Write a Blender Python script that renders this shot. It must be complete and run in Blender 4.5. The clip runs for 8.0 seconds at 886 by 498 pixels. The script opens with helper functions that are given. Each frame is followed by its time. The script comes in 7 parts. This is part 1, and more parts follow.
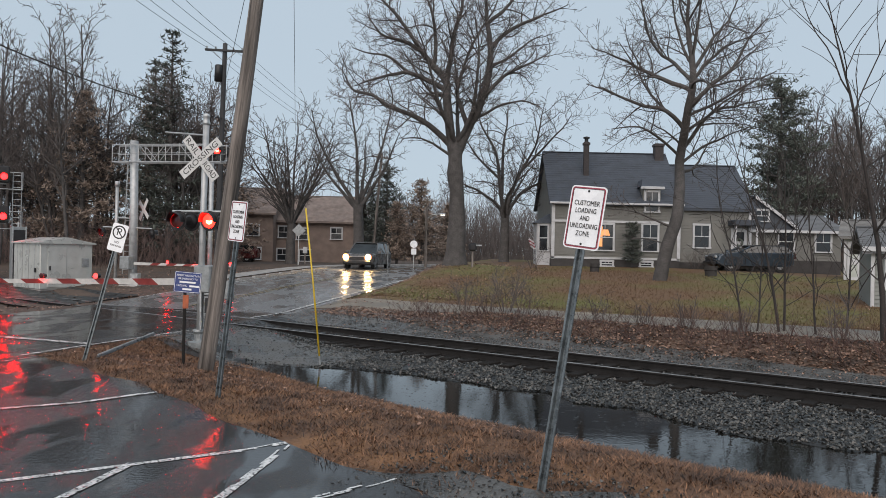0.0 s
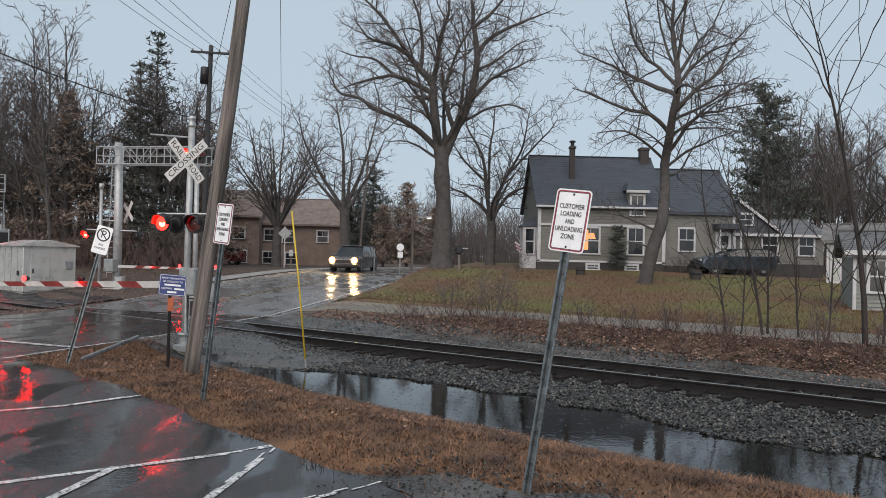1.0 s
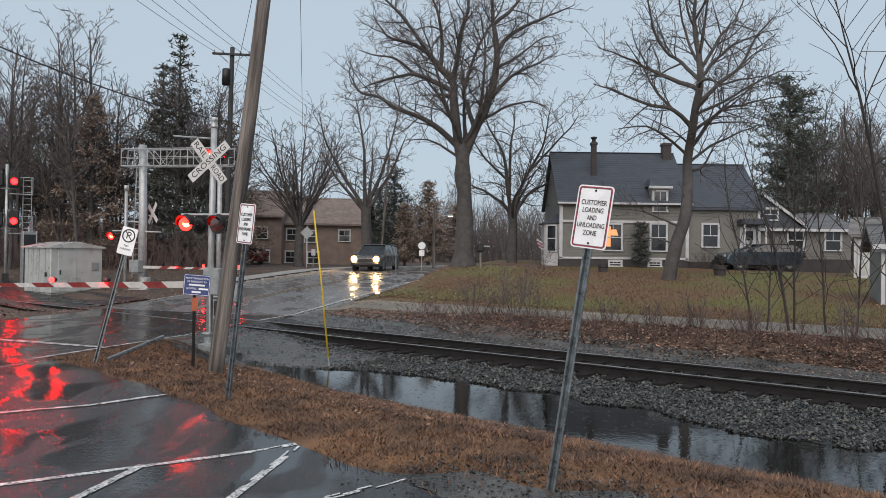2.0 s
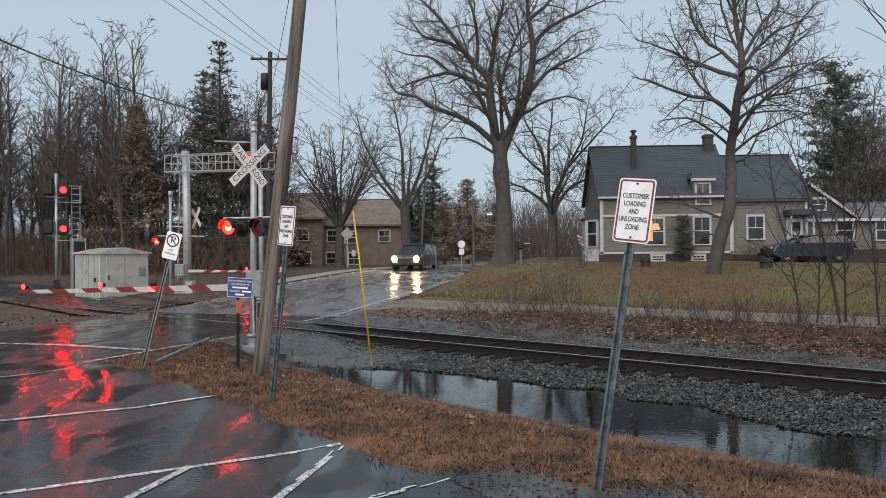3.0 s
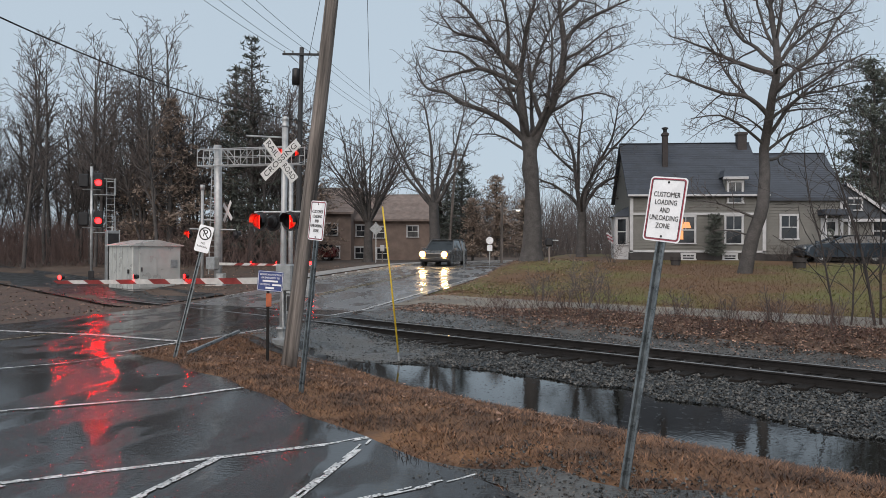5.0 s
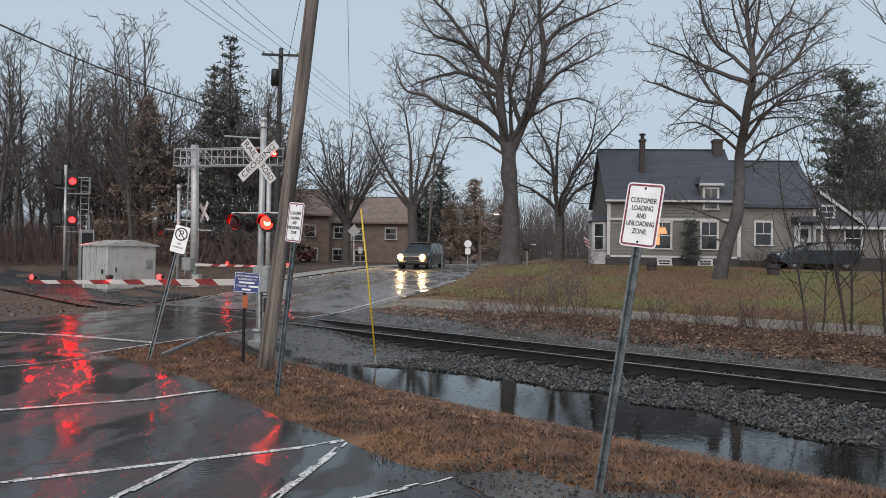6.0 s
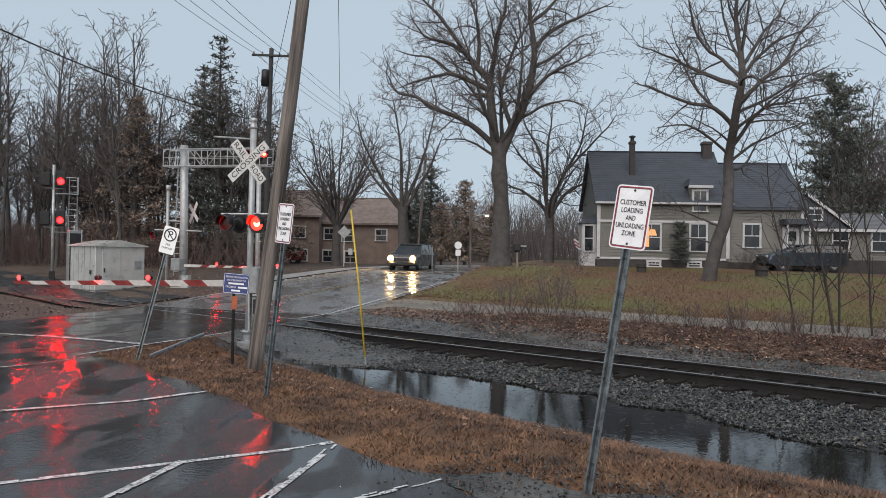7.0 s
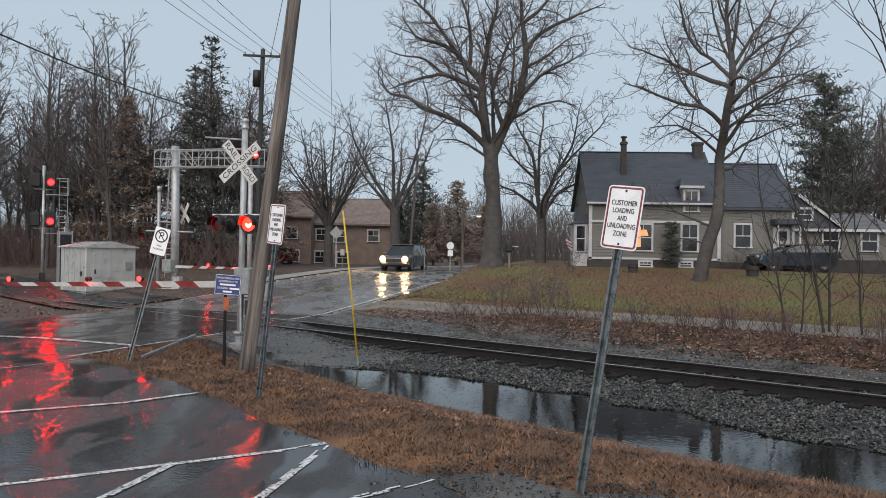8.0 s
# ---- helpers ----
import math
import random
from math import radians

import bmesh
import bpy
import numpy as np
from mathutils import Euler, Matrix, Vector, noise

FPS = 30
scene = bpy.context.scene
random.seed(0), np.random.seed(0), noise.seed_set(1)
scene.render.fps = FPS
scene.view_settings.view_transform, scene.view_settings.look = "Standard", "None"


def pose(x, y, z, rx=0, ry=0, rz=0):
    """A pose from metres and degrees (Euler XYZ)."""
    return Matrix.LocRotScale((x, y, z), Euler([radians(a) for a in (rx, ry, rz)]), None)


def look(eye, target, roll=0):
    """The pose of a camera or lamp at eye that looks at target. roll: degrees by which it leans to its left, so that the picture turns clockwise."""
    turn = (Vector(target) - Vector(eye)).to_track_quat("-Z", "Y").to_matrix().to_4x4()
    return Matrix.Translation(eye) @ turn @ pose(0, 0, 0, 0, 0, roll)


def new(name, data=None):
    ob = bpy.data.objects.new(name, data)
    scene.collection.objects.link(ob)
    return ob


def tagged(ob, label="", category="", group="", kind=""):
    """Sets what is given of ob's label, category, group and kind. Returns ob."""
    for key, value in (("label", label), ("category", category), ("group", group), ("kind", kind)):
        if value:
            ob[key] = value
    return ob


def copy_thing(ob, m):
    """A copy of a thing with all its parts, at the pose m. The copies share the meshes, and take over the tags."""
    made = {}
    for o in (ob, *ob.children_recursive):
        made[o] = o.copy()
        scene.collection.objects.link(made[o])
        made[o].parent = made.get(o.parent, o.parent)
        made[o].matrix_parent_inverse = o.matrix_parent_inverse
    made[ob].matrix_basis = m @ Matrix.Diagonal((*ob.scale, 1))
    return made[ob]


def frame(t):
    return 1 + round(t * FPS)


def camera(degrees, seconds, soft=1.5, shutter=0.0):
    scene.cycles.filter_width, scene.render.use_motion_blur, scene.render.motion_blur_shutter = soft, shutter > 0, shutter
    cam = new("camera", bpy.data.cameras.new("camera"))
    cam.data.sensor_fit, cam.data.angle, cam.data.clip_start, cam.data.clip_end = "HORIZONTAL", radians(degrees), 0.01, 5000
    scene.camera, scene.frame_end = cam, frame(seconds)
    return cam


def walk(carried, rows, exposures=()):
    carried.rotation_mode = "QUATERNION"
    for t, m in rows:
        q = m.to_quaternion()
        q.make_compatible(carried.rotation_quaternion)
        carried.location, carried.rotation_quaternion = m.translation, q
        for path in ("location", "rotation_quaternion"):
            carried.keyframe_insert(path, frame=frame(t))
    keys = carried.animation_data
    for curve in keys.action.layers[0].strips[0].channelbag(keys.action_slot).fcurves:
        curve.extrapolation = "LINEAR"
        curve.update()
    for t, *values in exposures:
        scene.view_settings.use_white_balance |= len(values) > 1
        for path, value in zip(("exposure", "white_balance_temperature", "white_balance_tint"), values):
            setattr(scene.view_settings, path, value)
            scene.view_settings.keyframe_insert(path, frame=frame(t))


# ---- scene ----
# camera: hand-held behind the windscreen of a parked vehicle, eye 2.1 m above the lot
EYE = 2.1
cam = camera(59.88, 8.0, soft=0.75)
ROWS = [  # seconds, x, y, z off the first eye, yaw, pitch, roll
    (0.0, 0.0, 0.0, 0.0, 0.0, 0.3, 1.2),
    (0.5, 0.0, -0.006, 0.003, -0.53, 0.36, 1.31),
    (1.0, 0.005, -0.024, -0.004, -1.0, 0.56, 1.27),
    (1.2, 0.005, -0.025, -0.004, -1.05, 0.57, 1.25),
    (2.3, 0.005, -0.014, -0.009, 1.10, 0.34, 0.58),
    (2.5, 0.005, -0.011, -0.009, 1.17, 0.33, 0.53),
    (3.0, 0.004, 0.024, -0.014, 3.56, 0.28, -0.44),
    (3.1, 0.003, 0.034, -0.014, 5.2, 0.18, -0.62),
    (3.2, 0.001, 0.045, -0.013, 6.65, 0.04, -0.8),
    (3.3, -0.001, 0.055, -0.012, 7.5, -0.15, -1.02),
    (3.5, -0.004, 0.068, -0.012, 8.5, -0.35, -1.28),
    (4.0, -0.009, 0.061, -0.012, 9.1, -0.44, -1.29),
    (4.2, -0.009, 0.045, -0.011, 8.6, -0.38, -0.95),
    (4.5, -0.007, 0.003, -0.008, 7.16, -0.2, -0.25),
    (4.7, -0.006, -0.002, -0.008, 6.5, -0.13, -0.02),
    (5.8, -0.004, -0.01, -0.006, 4.12, 0.2, 0.78),
    (6.0, -0.004, -0.01, -0.005, 4.02, 0.21, 0.82),
    (6.5, -0.001, -0.005, -0.004, 3.54, 0.29, 0.93),
    (7.0, -0.001, -0.009, -0.003, 3.3, 0.32, 0.95),
    (7.5, 0.001, -0.009, -0.005, 3.04, 0.34, 0.79),
    (8.0, 0.001, -0.012, -0.003, 2.72, 0.37, 0.84),
]
walk(cam, [(t, pose(x, y, EYE + z, 90 + pitch, 0, yaw) @ pose(0, 0, 0, 0, 0, roll)) for t, x, y, z, yaw, pitch, roll in ROWS])

# ---- light: a wet overcast dusk ----
world = bpy.data.worlds.new("overcast_sky")
scene.world = world
world.use_nodes = True
wn = world.node_tree
for nd in list(wn.nodes):
    wn.nodes.remove(nd)
w_out = wn.nodes.new("ShaderNodeOutputWorld")
w_bg = wn.nodes.new("ShaderNodeBackground")
w_sky = wn.nodes.new("ShaderNodeTexSky")
w_sky.sky_type, w_sky.sun_disc = "NISHITA", False
w_sky.sun_elevation, w_sky.sun_rotation = radians(35), radians(200)
w_dim = wn.nodes.new("ShaderNodeMix")
w_dim.data_type = "RGBA"
w_dim.inputs[0].default_value = 0.93      # cloud cover hides most of the clear sky
w_dim.inputs[7].default_value = (5.0, 5.95, 6.85, 1)
wn.links.new(w_sky.outputs[0], w_dim.inputs[6])
wn.links.new(w_dim.outputs[2], w_bg.inputs[0])
w_bg.inputs[1].default_value = 0.1
wn.links.new(w_bg.outputs[0], w_out.inputs[0])
sun = new("sun", bpy.data.lights.new("sun", "SUN"))
sun.data.energy, sun.data.angle, sun.data.color = 2.7, radians(80), (1.0, 0.86, 0.76)
sun.matrix_world = look((-8, -40, 30), (0, 0, 0))
scene.view_settings.exposure = 0.06

rng = random.Random(7)


# ---- materials ----
def material(name, color, rough=0.7, metal=0.0, scale=8.0, vary=0.25, bump=0.15, fine=60.0, tint=None, wet=0.0, random_tone=0.0, spec=0.5, stretch=None, island=0.0):
    """A surface with broad stains, fine grain, relief and, where wet, patches of water film."""
    m = bpy.data.materials.new(name)
    m.use_nodes = True
    nt = m.node_tree
    b = nt.nodes["Principled BSDF"]
    co = nt.nodes.new("ShaderNodeTexCoord")
    n1, n2 = nt.nodes.new("ShaderNodeTexNoise"), nt.nodes.new("ShaderNodeTexNoise")
    n1.inputs["Scale"].default_value, n1.inputs["Detail"].default_value = scale, 5
    n2.inputs["Scale"].default_value, n2.inputs["Detail"].default_value = fine, 3
    mp = nt.nodes.new("ShaderNodeMapping")
    mp.inputs["Scale"].default_value = stretch or (1, 1, 1)
    nt.links.new(co.outputs["Object"], mp.inputs[0])
    for k in (n1, n2):
        nt.links.new(mp.outputs[0], k.inputs["Vector"])
    ramp = nt.nodes.new("ShaderNodeValToRGB")
    dark = [c * (1 - vary) for c in color]
    light = [min(1, c * (1 + vary)) for c in (tint or color)]
    ramp.color_ramp.elements[0].position, ramp.color_ramp.elements[1].position = 0.33, 0.67
    ramp.color_ramp.elements[0].color, ramp.color_ramp.elements[1].color = (*dark, 1), (*light, 1)
    nt.links.new(n1.outputs["Fac"], ramp.inputs[0])
    mul = nt.nodes.new("ShaderNodeMix")
    mul.data_type, mul.blend_type = "RGBA", "MULTIPLY"
    mul.inputs[0].default_value = min(1, vary * 1.6)
    g = nt.nodes.new("ShaderNodeMapRange")
    g.inputs[1].default_value, g.inputs[2].default_value = 0.3, 0.7
    g.inputs[3].default_value, g.inputs[4].default_value = 0.55, 1.25
    nt.links.new(n2.outputs["Fac"], g.inputs[0])
    nt.links.new(ramp.outputs[0], mul.inputs[6])
    nt.links.new(g.outputs[0], mul.inputs[7])
    tone = mul.outputs[2]
    if random_tone:
        oi, hs, mr = nt.nodes.new("ShaderNodeObjectInfo"), nt.nodes.new("ShaderNodeHueSaturation"), nt.nodes.new("ShaderNodeMapRange")
        mr.inputs[3].default_value, mr.inputs[4].default_value = 1 - random_tone, 1 + random_tone
        nt.links.new(oi.outputs["Random"], mr.inputs[0])
        nt.links.new(mr.outputs[0], hs.inputs["Value"])
        nt.links.new(tone, hs.inputs["Color"])
        tone = hs.outputs[0]
    if island:
        ge, hs, mr = nt.nodes.new("ShaderNodeNewGeometry"), nt.nodes.new("ShaderNodeHueSaturation"), nt.nodes.new("ShaderNodeMapRange")
        mr.inputs[3].default_value, mr.inputs[4].default_value = 1 - island, 1 + island
        nt.links.new(ge.outputs["Random Per Island"], mr.inputs[0])
        nt.links.new(mr.outputs[0], hs.inputs["Value"])
        nt.links.new(tone, hs.inputs["Color"])
        tone = hs.outputs[0]
    nt.links.new(tone, b.inputs["Base Color"])
    b.inputs["Metallic"].default_value = metal
    b.inputs["Specular IOR Level"].default_value = spec
    rr = nt.nodes.new("ShaderNodeMapRange")
    rr.inputs[1].default_value, rr.inputs[2].default_value = 0.35, 0.65
    rr.inputs[3].default_value, rr.inputs[4].default_value = max(0.02, rough - 0.12 - wet), min(1, rough + 0.1)
    nt.links.new(n1.outputs["Fac"], rr.inputs[0])
    nt.links.new(rr.outputs[0], b.inputs["Roughness"])
    if bump:
        bp = nt.nodes.new("ShaderNodeBump")
        bp.inputs["Strength"].default_value, bp.inputs["Distance"].default_value = bump, 0.02
        nt.links.new(n2.outputs["Fac"], bp.inputs["Height"])
        nt.links.new(bp.outputs[0], b.inputs["Normal"])
    return m


def glow(name, color, strength):
    m = bpy.data.materials.new(name)
    m.use_nodes = True
    b = m.node_tree.nodes["Principled BSDF"]
    b.inputs["Base Color"].default_value = (*[c * 0.5 for c in color], 1)
    b.inputs["Emission Color"].default_value = (*color, 1)
    b.inputs["Emission Strength"].default_value = strength
    b.inputs["Roughness"].default_value = 0.3
    return m


def wet_asphalt(name="wet_asphalt", dark=(0.010, 0.011, 0.012, 1), light=(0.040, 0.041, 0.043, 1), smoothest=0.015, roughest=0.22):
    """Worn asphalt under a film of rain: smooth puddled patches beside rougher, damp stone."""
    m = bpy.data.materials.new(name)
    m.use_nodes = True
    nt = m.node_tree
    b = nt.nodes["Principled BSDF"]
    co = nt.nodes.new("ShaderNodeTexCoord")
    mp = nt.nodes.new("ShaderNodeMapping")
    mp.inputs["Rotation"].default_value = (0, 0, radians(38))
    mp.inputs["Scale"].default_value = (0.8, 0.34, 1)
    nt.links.new(co.outputs["Object"], mp.inputs[0])
    pud, fine, rip, patch = (nt.nodes.new("ShaderNodeTexNoise") for _ in range(4))
    pud.inputs["Scale"].default_value, pud.inputs["Detail"].default_value = 1.7, 10
    pud.inputs["Distortion"].default_value = 0.6
    nt.links.new(mp.outputs[0], pud.inputs["Vector"])
    for k, sc in ((fine, 65.0), (rip, 21.0), (patch, 0.35)):
        k.inputs["Scale"].default_value, k.inputs["Detail"].default_value = sc, 3
        nt.links.new(co.outputs["Object"], k.inputs["Vector"])
    ramp = nt.nodes.new("ShaderNodeValToRGB")
    ramp.color_ramp.elements[0].position, ramp.color_ramp.elements[1].position = 0.46, 0.56
    ramp.color_ramp.elements[0].color, ramp.color_ramp.elements[1].color = (0, 0, 0, 1), (1, 1, 1, 1)
    nt.links.new(pud.outputs["Fac"], ramp.inputs[0])
    col = nt.nodes.new("ShaderNodeMix")
    col.data_type = "RGBA"
    col.inputs[6].default_value, col.inputs[7].default_value = dark, light
    nt.links.new(patch.outputs["Fac"], col.inputs[0])
    grain = nt.nodes.new("ShaderNodeMix")
    grain.data_type, grain.blend_type = "RGBA", "MULTIPLY"
    grain.inputs[0].default_value = 0.9
    nt.links.new(col.outputs[2], grain.inputs[6])
    gr = nt.nodes.new("ShaderNodeMapRange")
    gr.inputs[1].default_value, gr.inputs[2].default_value, gr.inputs[3].default_value, gr.inputs[4].default_value = 0.35, 0.65, 0.35, 1.9
    nt.links.new(fine.outputs["Fac"], gr.inputs[0])
    nt.links.new(gr.outputs[0], grain.inputs[7])
    nt.links.new(grain.outputs[2], b.inputs["Base Color"])
    ro = nt.nodes.new("ShaderNodeMapRange")
    ro.inputs[3].default_value, ro.inputs[4].default_value = smoothest, roughest
    nt.links.new(ramp.outputs[0], ro.inputs[0])
    nt.links.new(ro.outputs[0], b.inputs["Roughness"])
    b.inputs["IOR"].default_value = 1.36
    bp, bp2 = nt.nodes.new("ShaderNodeBump"), nt.nodes.new("ShaderNodeBump")
    bp.inputs["Distance"].default_value, bp2.inputs["Distance"].default_value = 0.006, 0.007
    st = nt.nodes.new("ShaderNodeMath")
    st.operation, st.inputs[1].default_value = "MULTIPLY", 0.9
    nt.links.new(ramp.outputs[0], st.inputs[0])
    nt.links.new(st.outputs[0], bp.inputs["Strength"])
    nt.links.new(fine.outputs["Fac"], bp.inputs["Height"])
    bp2.inputs["Strength"].default_value = 0.4
    nt.links.new(rip.outputs["Fac"], bp2.inputs["Height"])
    nt.links.new(bp.outputs[0], bp2.inputs["Normal"])
    swell, bp3 = nt.nodes.new("ShaderNodeTexNoise"), nt.nodes.new("ShaderNodeBump")
    swell.inputs["Scale"].default_value, swell.inputs["Detail"].default_value = 3.5, 2
    nt.links.new(co.outputs["Object"], swell.inputs["Vector"])
    nt.links.new(swell.outputs["Fac"], bp3.inputs["Height"])
    bp3.inputs["Strength"].default_value, bp3.inputs["Distance"].default_value = 0.035, 0.012
    nt.links.new(bp2.outputs[0], bp3.inputs["Normal"])
    nt.links.new(bp3.outputs[0], b.inputs["Normal"])
    return m


def rain_water():
    """Still brown-black water, its face broken by rain rings and small ripples."""
    m = bpy.data.materials.new("rain_water")
    m.use_nodes = True
    nt = m.node_tree
    b = nt.nodes["Principled BSDF"]
    b.inputs["Base Color"].default_value = (0.010, 0.010, 0.009, 1)
    b.inputs["Roughness"].default_value = 0.03
    b.inputs["IOR"].default_value = 1.33
    co = nt.nodes.new("ShaderNodeTexCoord")
    vo, no = nt.nodes.new("ShaderNodeTexVoronoi"), nt.nodes.new("ShaderNodeTexNoise")
    vo.inputs["Scale"].default_value, no.inputs["Scale"].default_value, no.inputs["Detail"].default_value = 3.2, 21.0, 3
    nt.links.new(co.outputs["Object"], vo.inputs["Vector"])
    nt.links.new(co.outputs["Object"], no.inputs["Vector"])
    sn = nt.nodes.new("ShaderNodeMath")
    sn.operation = "SINE"
    ml = nt.nodes.new("ShaderNodeMath")
    ml.operation, ml.inputs[1].default_value = "MULTIPLY", 34.0
    nt.links.new(vo.outputs["Distance"], ml.inputs[0])
    nt.links.new(ml.outputs[0], sn.inputs[0])
    b1, b2 = nt.nodes.new("ShaderNodeBump"), nt.nodes.new("ShaderNodeBump")
    b1.inputs["Strength"].default_value, b1.inputs["Distance"].default_value = 0.010, 0.01
    b2.inputs["Strength"].default_value, b2.inputs["Distance"].default_value = 0.03, 0.01
    nt.links.new(sn.outputs[0], b1.inputs["Height"])
    nt.links.new(no.outputs["Fac"], b2.inputs["Height"])
    nt.links.new(b1.outputs[0], b2.inputs["Normal"])
    nt.links.new(b2.outputs[0], b.inputs["Normal"])
    return m


def worn_paint():
    """White road paint, cracked and worn through to the asphalt in flecks."""
    m = material("road_paint", (0.6, 0.61, 0.61), 0.35, scale=6, vary=0.2, fine=60, wet=0.15)
    nt = m.node_tree
    b = nt.nodes["Principled BSDF"]
    src = b.inputs["Base Color"].links[0].from_socket
    co, no, ra, mx = nt.nodes.new("ShaderNodeTexCoord"), nt.nodes.new("ShaderNodeTexNoise"), nt.nodes.new("ShaderNodeValToRGB"), nt.nodes.new("ShaderNodeMix")
    no.inputs["Scale"].default_value, no.inputs["Detail"].default_value, no.inputs["Roughness"].default_value = 24, 6, 0.75
    nt.links.new(co.outputs["Object"], no.inputs["Vector"])
    ra.color_ramp.elements[0].position, ra.color_ramp.elements[1].position = 0.43, 0.48
    nt.links.new(no.outputs["Fac"], ra.inputs[0])
    mx.data_type = "RGBA"
    mx.inputs[6].default_value = (0.05, 0.05, 0.052, 1)
    nt.links.new(ra.outputs[0], mx.inputs[0])
    nt.links.new(src, mx.inputs[7])
    nt.links.new(mx.outputs[2], b.inputs["Base Color"])
    return m


ASPHALT = wet_asphalt()
# Paler copy of the asphalt; the wet road's sky sheen is in its colour.
SHEEN_ASPHALT = wet_asphalt("sky_sheen_asphalt", (0.09, 0.091, 0.094, 1), (0.16, 0.16, 0.162, 1), 0.10, 0.42)
WATER = rain_water()
PAINT_WHITE = worn_paint()
PAINT_YELLOW = material("yellow_road_paint", (0.20, 0.155, 0.07), 0.4, scale=9, vary=0.3, wet=0.15)
LAWN = material("winter_lawn", (0.165, 0.090, 0.042), 0.9, scale=0.2, vary=0.25, tint=(0.090, 0.092, 0.028), fine=14, bump=0.6)
DRYGRASS = material("dead_grass", (0.10, 0.050, 0.027), 0.8, scale=1.2, vary=0.4, tint=(0.165, 0.084, 0.038), fine=30, bump=0.8)
BLADE = material("dead_grass_blade", (0.094, 0.049, 0.029), 0.7, scale=1.6, vary=0.5, tint=(0.148, 0.079, 0.045), bump=0, island=0.9)
GREENBLADE = material("lawn_blade", (0.17, 0.095, 0.046), 0.8, scale=0.2, vary=0.3, tint=(0.10, 0.102, 0.032), bump=0)
for lawn_mat in (LAWN, GREENBLADE):           # mostly brown, green in patches
    ramp = [nd for nd in lawn_mat.node_tree.nodes if nd.type == "VALTORGB"][0].color_ramp
    ramp.elements[1].position, ramp.elements[0].position = 0.64, 0.45
LEAFLITTER = material("leaf_litter", (0.062, 0.038, 0.027), 0.8, scale=1.1, vary=0.5, tint=(0.11, 0.072, 0.052), fine=16, bump=0.9)
LEAF = material("fallen_leaf", (0.11, 0.055, 0.036), 0.5, scale=6, vary=0.5, tint=(0.20, 0.125, 0.09), bump=0, island=0.85)
BRAMBLE = material("bramble_stem", (0.075, 0.042, 0.036), 0.8, scale=3, vary=0.3, bump=0, island=0.4)
GRAVEL = material("crushed_gravel", (0.072, 0.070, 0.066), 0.42, scale=1.2, vary=0.5, fine=30, bump=0.9, wet=0.3)
BALLAST = material("track_ballast", (0.014, 0.014, 0.014), 0.55, scale=2.5, vary=0.35, fine=18, bump=1.0, wet=0.15)
STONE = material("ballast_stone", (0.016, 0.016, 0.016), 0.34, scale=14, vary=0.5, tint=(0.054, 0.054, 0.051), fine=25, bump=0.2, wet=0.2, island=0.95)
PATH = material("sandy_path", (0.175, 0.158, 0.132), 0.8, scale=0.9, vary=0.4, fine=20, bump=0.5, wet=0.15)
DIRT = material("bare_dirt", (0.075, 0.052, 0.039), 0.85, scale=1.1, vary=0.4, fine=18, bump=0.8)
CONCRETE = material("damp_concrete", (0.30, 0.29, 0.28), 0.6, scale=3, vary=0.25, fine=30, bump=0.3)
RUST = material("rusted_rail_steel", (0.014, 0.013, 0.013), 0.8, metal=0.0, scale=6, vary=0.4, bump=0.3, spec=0.25)
RAILHEAD = material("polished_rail_head", (0.30, 0.30, 0.30), 0.4, metal=0.8, scale=5, vary=0.2, bump=0.05)
TIE = material("creosoted_tie", (0.016, 0.014, 0.013), 0.95, scale=5, vary=0.5, bump=0.8, spec=0.2)
WOODPOLE = material("weathered_pole", (0.062, 0.054, 0.049), 0.85, scale=9, vary=0.5, tint=(0.16, 0.142, 0.13), fine=45, bump=0.9, stretch=(1, 1, 0.05))
DARKPOLE = material("creosoted_pole", (0.038, 0.040, 0.044), 0.85, scale=5, vary=0.4, fine=30, bump=0.6, stretch=(1, 1, 0.06))
SAPBARK = material("dark_sapling_bark", (0.036, 0.031, 0.030), 0.85, scale=4, vary=0.3, fine=30, bump=0.4)
BARK = material("grey_bark", (0.070, 0.066, 0.065), 0.9, scale=3, vary=0.35, fine=18, bump=0.9, random_tone=0.15)
TWIG = material("bare_twig", (0.098, 0.085, 0.082), 0.9, scale=2, vary=0.25, bump=0, random_tone=0.15)
BRUSH = material("red_brown_brush", (0.15, 0.105, 0.095), 0.9, scale=2, vary=0.3, bump=0)
# Both conifer tones are lifted; the haze over them is in the colour.
NEEDLE = material("pine_needles", (0.085, 0.102, 0.094), 0.8, scale=1.5, vary=0.4, tint=(0.10, 0.115, 0.098), bump=0, random_tone=0.15)
RUSSET = material("hazy_brown_conifer", (0.28, 0.22, 0.18), 0.8, scale=1.5, vary=0.4, bump=0)
GALV = material("galvanised_steel", (0.42, 0.44, 0.45), 0.42, metal=0.6, scale=7, vary=0.2, bump=0.08)
ALU = material("aluminium_mast", (0.37, 0.385, 0.395), 0.4, metal=0.35, scale=5, vary=0.15, bump=0.05)
POST = material("green_grey_post", (0.15, 0.175, 0.19), 0.35, metal=0.5, scale=9, vary=0.35, bump=0.1)
SIGNWHITE = material("reflective_white", (0.80, 0.82, 0.85), 0.35, scale=5, vary=0.07, bump=0.02)
OLDWHITE = material("weathered_sign_white", (0.52, 0.53, 0.53), 0.45, scale=7, vary=0.12, bump=0.03)
SIGNRED = material("sign_red", (0.27, 0.035, 0.06), 0.4, scale=8, vary=0.15, bump=0)
